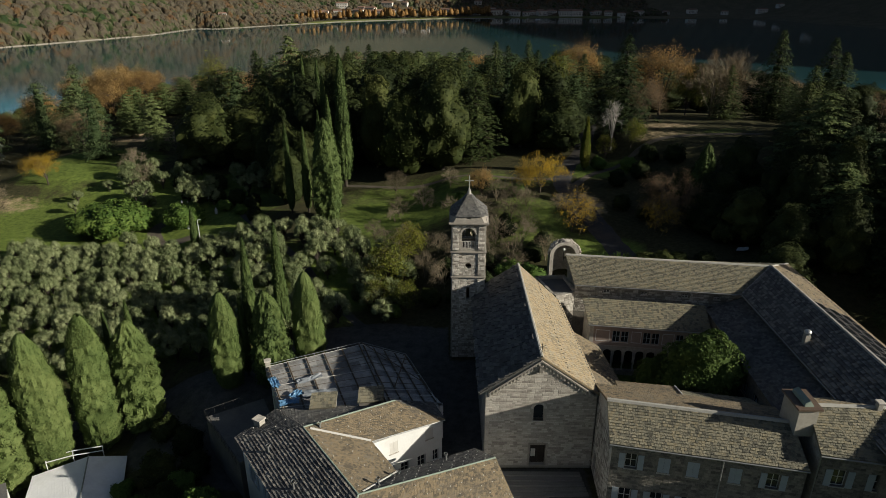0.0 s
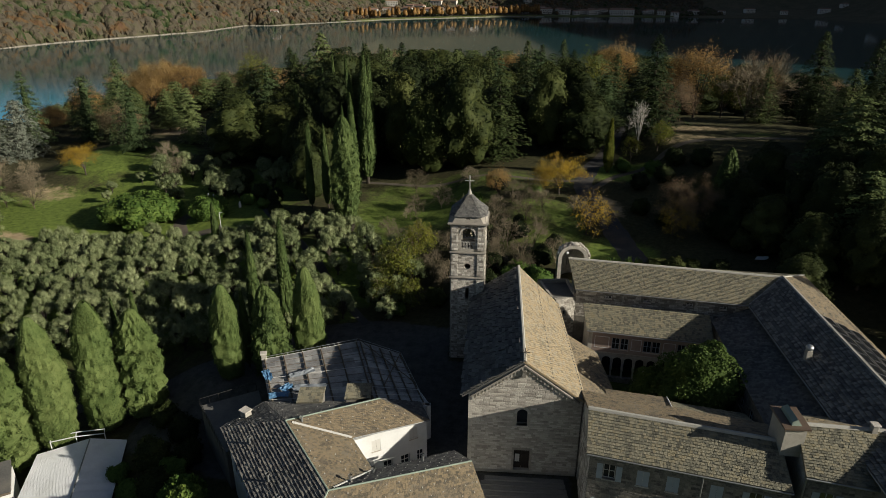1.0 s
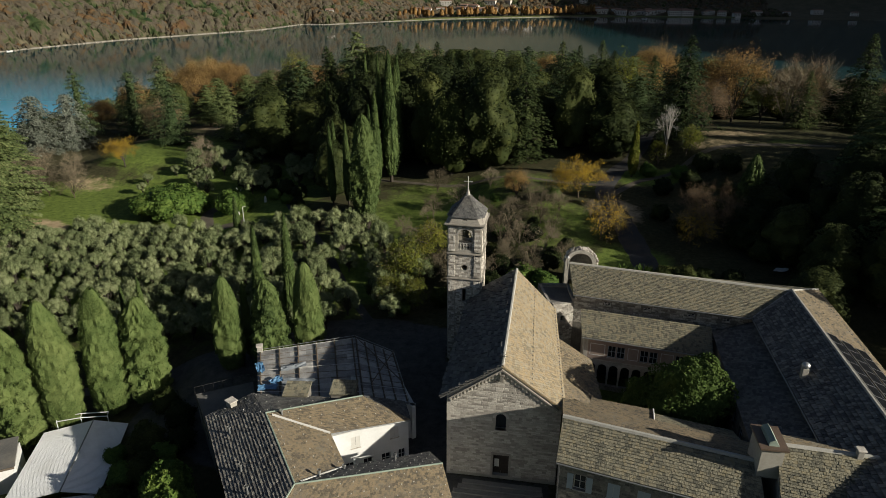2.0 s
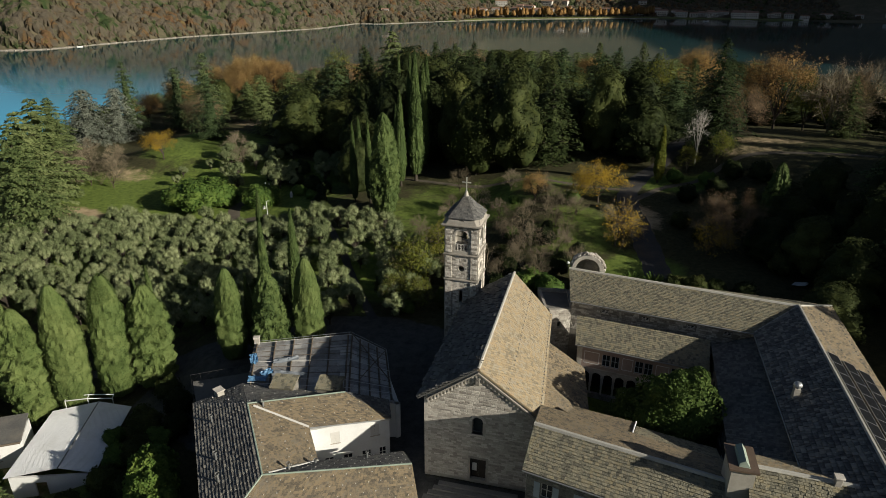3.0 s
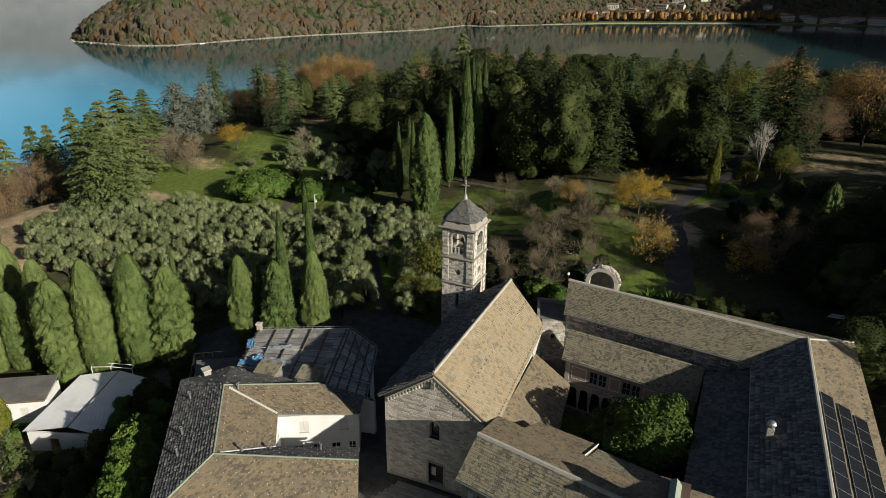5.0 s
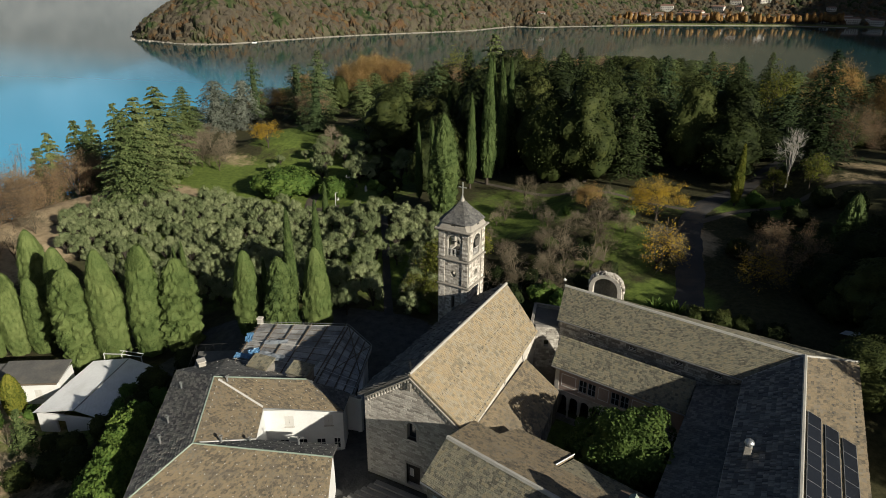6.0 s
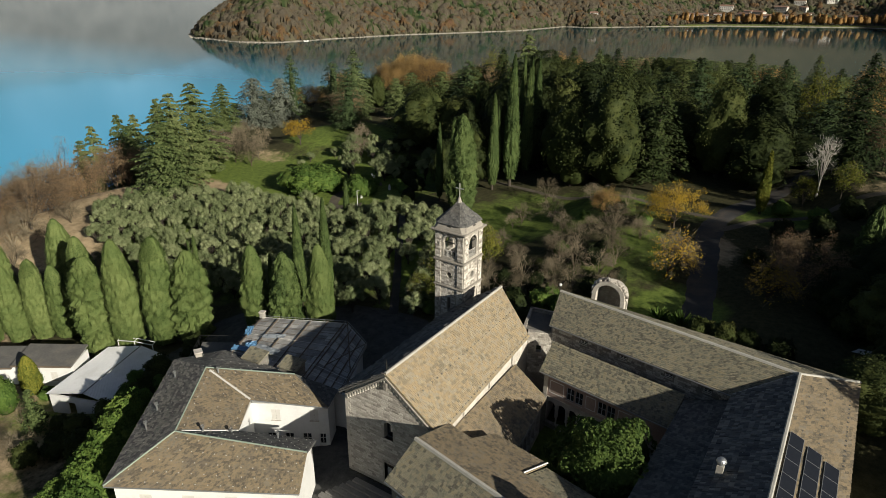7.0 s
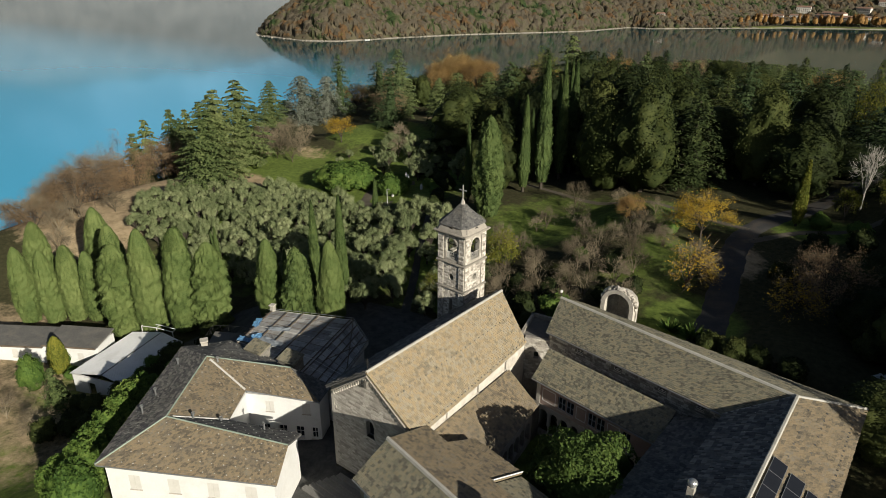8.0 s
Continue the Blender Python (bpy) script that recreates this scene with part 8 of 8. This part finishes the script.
# ---- far shore ----
def far_woods():
    """One canopy of domed crowns over the hills across the water."""
    step = 2.1
    gx, gy = np.arange(-770, 430, step), np.arange(475, 1560, step)
    top, tone = np.full((len(gx), len(gy)), -99.0), np.zeros((len(gx), len(gy)))
    n = 14000
    x, y = RNG.uniform(-765, 425, n * 7), RNG.uniform(480, 1555, n * 7)
    f = inside_depth(FAR, x, y)
    keep = (f > 2.0) & (f < 245) & ((x < -230) | (f > 34)) & ((x < -230) | (RNG.uniform(0, 1, n * 7) < 0.6))
    x, y, f = x[keep][:n], y[keep][:n], f[keep][:n]
    z = np.where(f < 22, np.maximum(ground(x, y), LAKE + 0.6 + 0.25 * f), ground(x, y))
    r = RNG.uniform(2.6, 5.6, len(x)) * (0.55 + 0.45 * np.clip(f / 16, 0, 1))
    hue = RNG.uniform(0, 1, len(x))
    for a, b, c, q, h in zip(x, y, z, r, hue):
        if any(abs(a - u) < 11 and -26 < b - v < 7 for u, v in HOUSES):
            continue
        i0, j0, w = int((a - q - gx[0]) / step), int((b - q - gy[0]) / step), int(2 * q / step) + 2
        i0, j0 = max(i0, 0), max(j0, 0)
        X, Y = gx[i0:i0 + w, None], gy[None, j0:j0 + w]
        d = ((X - a) ** 2 + (Y - b) ** 2) / (q * q)
        dome = np.where(d < 1, c + q * (0.1 + 1.25 * np.sqrt(np.clip(1 - d, 0, 1))), -99.0)
        win = dome > top[i0:i0 + w, j0:j0 + w]
        top[i0:i0 + w, j0:j0 + w] = np.where(win, dome, top[i0:i0 + w, j0:j0 + w])
        tone[i0:i0 + w, j0:j0 + w] = np.where(win, h, tone[i0:i0 + w, j0:j0 + w])
    has = top > -90
    X, Y = np.meshgrid(gx, gy, indexing="ij")
    low = np.maximum(ground(X[~has], Y[~has]), LAKE - 0.5) - 0.4
    top[~has] = low
    top += np.where(has, RNG.uniform(-1.0, 0.7, top.shape), 0)
    X, Y = X + RNG.uniform(-0.6, 0.6, X.shape), Y + RNG.uniform(-0.6, 0.6, X.shape)
    m = len(gy)
    i, j = np.meshgrid(np.arange(len(gx) - 1), np.arange(m - 1), indexing="ij")
    quad = np.stack([i * m + j, (i + 1) * m + j, (i + 1) * m + j + 1, i * m + j + 1], -1).reshape(-1, 4)
    quad = quad[has.ravel()[quad].sum(1) >= 2]
    used, back = np.unique(quad, return_inverse=True)
    V = np.stack([X, Y, top], -1).reshape(-1, 3)[used]
    k = 13
    off = RNG.normal(size=(len(x), k, 3))
    off /= np.linalg.norm(off, axis=2)[:, :, None]
    off[:, :, 2] = np.abs(off[:, :, 2])
    P = np.stack([x, y, z + 0.2 * r], 1)[:, None] + off * (r * 1.05)[:, None, None] * RNG.uniform(0.85, 1.15, (len(x), k, 1))
    tuft = leaf_tiles(P.reshape(-1, 3), off.reshape(-1, 3), RNG.uniform(0.8, 1.7, len(x) * k), 0.75, None, 0.6)
    me = np_mesh("far_woods", *merged([(V, back.reshape(-1, 4)), tuft]), False)
    me.attributes.new("tone", "FLOAT", "POINT").data.foreach_set("value", np.concatenate([tone.ravel()[used], np.repeat(hue, k * 4)]).astype(np.float32))
    ob = part("far_woods", me, M_FARWOOD, None, "autumn wood in brown, rust and green on the far shore", "stuff")
    ob["category"] = "wood"


def shore_bank():
    """A narrow pale bank of stones along the far waterline."""
    pts = []
    for (ax, ay), (bx, by) in zip(FAR[:13], FAR[1:14]):
        k = max(2, int(math.hypot(bx - ax, by - ay) / 4))
        pts += [(ax + (bx - ax) * i / k, ay + (by - ay) * i / k) for i in range(k)]
    pts = np.array(pts)
    for _ in range(3):
        pts[1:-1] = (pts[:-2] + 2 * pts[1:-1] + pts[2:]) / 4
    d = np.gradient(pts, axis=0)
    d /= np.linalg.norm(d, axis=1)[:, None]
    out = np.stack([d[:, 1], -d[:, 0]], 1)
    wide = RNG.uniform(0.5, 1.6, len(pts))
    rows = []
    for w, h in ((1.6, -0.8), (1.0, 0.2), (0.2, 0.5), (-3.0, 0.9)):
        q = pts + out * (w * (wide if w > 0 else 1.0))[:, None] if w > 0 else pts + out * w
        rows.append(np.concatenate([q, np.full((len(pts), 1), LAKE + h) + RNG.uniform(-0.15, 0.15, (len(pts), 1))], 1))
    V = np.stack(rows, 1)
    n, k = V.shape[:2]
    i, j = np.meshgrid(np.arange(n - 1), np.arange(k - 1), indexing="ij")
    f = np.stack([i * k + j, (i + 1) * k + j, (i + 1) * k + j + 1, i * k + j + 1], -1).reshape(-1, 4)
    tagged(part("shore_bank", np_mesh("shore_bank", V.reshape(-1, 3), f), M_ROCK, None, "pale stony bank along the far waterline", "structure"), category="shore")


def far_wood_material():
    m = bpy.data.materials.new("far_autumn_wood")
    m.use_nodes = True
    nt = m.node_tree
    b = nt.nodes["Principled BSDF"]
    a = nt.nodes.new("ShaderNodeAttribute")
    a.attribute_name = "tone"
    geo = nt.nodes.new("ShaderNodeNewGeometry")
    zone = node(nt, "ShaderNodeTexNoise", Scale=0.022, Detail=4.0)
    nt.links.new(geo.outputs["Position"], zone.inputs["Vector"])
    s = nt.nodes.new("ShaderNodeMath")
    s.operation = "MULTIPLY_ADD"
    s.inputs[1].default_value = 0.55
    shift = nt.nodes.new("ShaderNodeMath")
    shift.operation = "MULTIPLY_ADD"
    shift.inputs[1].default_value, shift.inputs[2].default_value = 1.5, -0.55
    nt.links.new(zone.outputs["Fac"], shift.inputs[0])
    nt.links.new(a.outputs["Fac"], s.inputs[0])
    nt.links.new(shift.outputs[0], s.inputs[2])
    ramp = nt.nodes.new("ShaderNodeValToRGB")
    ramp.color_ramp.interpolation = "LINEAR"
    cols = [tuple(0.82 * q for q in c) for c in [(0.03, 0.055, 0.025), (0.055, 0.08, 0.03), (0.1, 0.105, 0.055), (0.14, 0.12, 0.085), (0.115, 0.1, 0.075), (0.125, 0.1, 0.065), (0.165, 0.105, 0.05), (0.135, 0.08, 0.048), (0.18, 0.13, 0.055)]]
    while len(ramp.color_ramp.elements) < len(cols):
        ramp.color_ramp.elements.new(0.5)
    for i, c in enumerate(cols):
        ramp.color_ramp.elements[i].position = i / (len(cols) - 1)
        ramp.color_ramp.elements[i].color = (*c, 1)
    nt.links.new(s.outputs[0], ramp.inputs[0])
    nt.links.new(ramp.outputs[0], b.inputs["Base Color"])
    b.inputs["Roughness"].default_value, b.inputs["Specular IOR Level"].default_value = 0.9, 0.1
    twig = node(nt, "ShaderNodeTexNoise", Scale=0.7, Detail=4.0, Roughness=0.75)
    nt.links.new(geo.outputs["Position"], twig.inputs["Vector"])
    relief = node(nt, "ShaderNodeBump", Strength=0.7, Distance=1.0)
    nt.links.new(twig.outputs["Fac"], relief.inputs["Height"])
    nt.links.new(relief.outputs[0], b.inputs["Normal"])
    thin = nt.nodes.new("ShaderNodeBsdfTranslucent")
    nt.links.new(ramp.outputs[0], thin.inputs["Color"])
    mix = nt.nodes.new("ShaderNodeMixShader")
    mix.inputs[0].default_value = 0.35
    nt.links.new(b.outputs[0], mix.inputs[1])
    nt.links.new(thin.outputs[0], mix.inputs[2])
    nt.links.new(mix.outputs[0], nt.nodes["Material Output"].inputs["Surface"])
    return m


M_FARWOOD = far_wood_material()
HOUSES = [(RNG.uniform(-240, 330), RNG.uniform(55, 235)) for _ in range(44)]
HOUSES = [(x, float(np.interp(x, [-264, -190, 8, 94, 330], [1076, 1160, 1280, 1282, 1285])) + (f if x < 90 else 20 + 0.3 * f)) for x, f in HOUSES]
far_woods()
shore_bank()

PLANES = Planter(crowned(15, 4.6, L_FAR_ORANGE, "orange plane tree in the row along the far shore", 24, 1.8, 1.2, 260, 1.2, 0.22, 0.3, 4, 0.6, "plane_tree", "plane trees on the far shore"))
for i in range(64):
    f = i / 63
    x, y = -250 + 330 * f, 1100 + 195 * f ** 0.75 + (4, 11, 18, 9)[i % 4]
    if RNG.uniform() < 0.9:
        PLANES.put(x, y + 12, RNG.uniform(0.9, 1.35), sz=RNG.uniform(0.85, 1.3))


M_LAWN = surface("mown_grass", [(0.07, 0.085, 0.028), (0.13, 0.14, 0.05)], 0.05, 12, 0.95, 0.2, 0.1)
ribbon("lawn", [(-262, 1088), (-190, 1172), (-90, 1234), (8, 1292), (94, 1294), (330, 1297)], 22, M_LAWN, "mown grass along the far promenade", 0.5, 8.0, category="lawn")
M_FAR_WALL = surface("faded_house_plaster", [(0.4, 0.38, 0.34), (0.6, 0.57, 0.52)], 0.2, 6, 0.9, 0.1, 0.2)


def villa(w, d, h, label):
    root = thing("far_house", label, "house", "houses on the far shore")
    bm = bmesh.new()
    box(bm, -w / 2, w / 2, -d / 2, d / 2, -3, h)
    part("wall", bm, M_FAR_WALL, root)
    bm = bmesh.new()
    solid(bm, [(-w / 2 - 0.6, -d / 2 - 0.6, h), (w / 2 + 0.6, -d / 2 - 0.6, h), (w / 2 + 0.6, d / 2 + 0.6, h), (-w / 2 - 0.6, d / 2 + 0.6, h)], [(-w / 2 + 1, -0.2, h + d * 0.22), (w / 2 - 1, -0.2, h + d * 0.22), (w / 2 - 1, 0.2, h + d * 0.22), (-w / 2 + 1, 0.2, h + d * 0.22)])
    part("roof", bm, M_TERRACOTTA, root, "brown tiled roof")
    for z in np.arange(1.2, h - 1.5, 3.0):
        for x in np.arange(-w / 2 + 1.2, w / 2 - 1.6, 3.2):
            bm = bmesh.new()
            box(bm, x, x + 1.3, -d / 2 - 0.06, -d / 2 + 0.1, z, z + 1.5)
            part("window", bm, M_GLASS, root)
    return root


M_TERRACOTTA = surface("far_roof_tile", [(0.16, 0.1, 0.075), (0.25, 0.16, 0.12)], 0.4, 5, 0.9, 0.1, 0.2)
VILLAS = [Planter(villa(14, 10, 6.5, "pale house with tiled roof on the far shore")), Planter(villa(22, 11, 8, "long pale house with tiled roof on the far shore"))]
for i, (x, y) in enumerate(HOUSES):
    VILLAS[i % 2].put(x, y, RNG.uniform(0.7, 1.1), RNG.uniform(-30, 30))
VILLAS[0].put(-340, 1020, 0.9, 20)
for i in range(9):
    x = 330 + i * 55 + RNG.uniform(-15, 15)
    VILLAS[i % 2].put(x, 1310 + RNG.uniform(0, 60), 0.9, RNG.uniform(-20, 20), label="pale house in the shade on the far shore")


def shore_rocks():
    line = FAR[:10]
    bm = []
    for (ax, ay), (bx, by) in zip(line, line[1:]):
        L = math.hypot(bx - ax, by - ay)
        for i in range(int(L / 2.2)):
            f = RNG.uniform()
            x, y = ax + (bx - ax) * f + RNG.uniform(-3, 3), ay + (by - ay) * f + RNG.uniform(-3, 3)
            r = RNG.uniform(0.4, 1.4)
            d = sphere_dirs(10) * r * np.array([1.3, 1.3, 0.6])
            c = np.array([x, y, LAKE + 0.2])
            k = 6
            ring = [(r * 1.3 * math.cos(a) * RNG.uniform(0.7, 1.2), r * 1.3 * math.sin(a) * RNG.uniform(0.7, 1.2)) for a in np.arange(k) * 2 * math.pi / k]
            v = [(x + px, y + py, LAKE - 0.6) for px, py in ring] + [(x + px * 0.6, y + py * 0.6, LAKE + r * 0.75) for px, py in ring]
            q = [(j, (j + 1) % k, k + (j + 1) % k, k + j) for j in range(k)] + [(k, k + 1, k + 2, k + 3), (k, k + 3, k + 4, k + 5)]
            bm.append((np.array(v), q))
    v, f = merged(bm)
    tagged(part("shore_rocks", np_mesh("shore_rocks", v, f), M_ROCK, None, "pale rocks along the far waterline", "stuff"), category="rocks")


shore_rocks()


def boat(x, y, turn, s=1.0):
    root = thing("boat", "small white motor boat lying on the lake", "boat", "boats", at=(x, y, LAKE))
    root.rotation_euler.z = radians(turn)
    bm = bmesh.new()
    low = [(-3.0, -0.8), (1.5, -0.9), (3.4, 0), (1.5, 0.9), (-3.0, 0.8)]
    solid(bm, [(px * 0.9 * s, py * 0.8 * s, -0.2) for px, py in low], [(px * s, py * 1.1 * s, 0.8 * s) for px, py in low])
    part("hull", bm, M_WHITE, root)
    bm = bmesh.new()
    solid(bm, [(-0.8 * s, -0.6 * s, 0.8 * s), (1.2 * s, -0.6 * s, 0.8 * s), (1.2 * s, 0.6 * s, 0.8 * s), (-0.8 * s, 0.6 * s, 0.8 * s)], [(-0.6 * s, -0.5 * s, 1.6 * s), (0.6 * s, -0.5 * s, 1.6 * s), (0.6 * s, 0.5 * s, 1.6 * s), (-0.6 * s, 0.5 * s, 1.6 * s)])
    part("cabin", bm, M_GLASS, root)


boat(-470, 720, 30)
boat(-505, 560, 70)
boat(165, 1235, 10, 1.6)

# statues and pale stones of the rockery
for i, (x, y, h) in enumerate(((-52.5, 121.5, 1.6), (-54.0, 122.5, 1.4), (-49.0, 112.5, 1.5), (-50.0, 126, 1.6), (-45.5, 118, 1.2))):
    bm = bmesh.new()
    for z0, z1, r0, r1 in ((0, 0.5, 0.3, 0.28), (0.5, 1.0, 0.26, 0.3), (1.0, 1.3, 0.3, 0.14), (1.3, 1.6, 0.15, 0.13)):
        bmesh.ops.create_cone(bm, segments=9, radius1=r0, radius2=r1, depth=z1 - z0, cap_ends=True, matrix=Matrix.Translation((x, y, height(x, y) + (z0 + z1) / 2 * h / 1.6)))
    tagged(part("statue", bm, M_WHITE, None, "small pale garden statue among dark shrubs"), category="statue", group="garden statues")
THICKET = [(-13, 90), (2, 80), (15, 88), (18, 100), (11, 117), (-8, 117), (-16, 104)]
for k in range(30):
    x, y = RNG.uniform(-16, 18), RNG.uniform(80, 118)
    if inside_depth(THICKET, np.array([x]), np.array([y]))[0] > 0 and math.hypot(x - 17, y - 109) > 4:
        if k % 3:
            BARE[k % 3].put(x, y, RNG.uniform(0.32, 0.6))
        else:
            (DUSK, SHRUB[k % 2])[k % 2].put(x, y, RNG.uniform(0.45, 0.85))
LAMP = thing("street_lamp", "thin white park lamp post beside the path", "lamp", at=(-44.5, 106, height(-44.5, 106)))
rod("post", [(0, 0, -0.2), (0, 0, 4.2)], 0.06, M_WHITE, LAMP)
rod("arm", [(0, 0, 4.2), (0.7, 0, 4.35)], 0.05, M_WHITE, LAMP)

# ---- single slates and stones ----
for name, blocks, faces, material, parent in PIECES:
    material = SINGLE[material.name]
    for corners in blocks:
        centre = corners.mean(0)
        me = np_mesh(name, corners - centre, faces)
        me.materials.append(material)
        ob = new(name, me)
        ob.parent = parent
        ob.location = centre
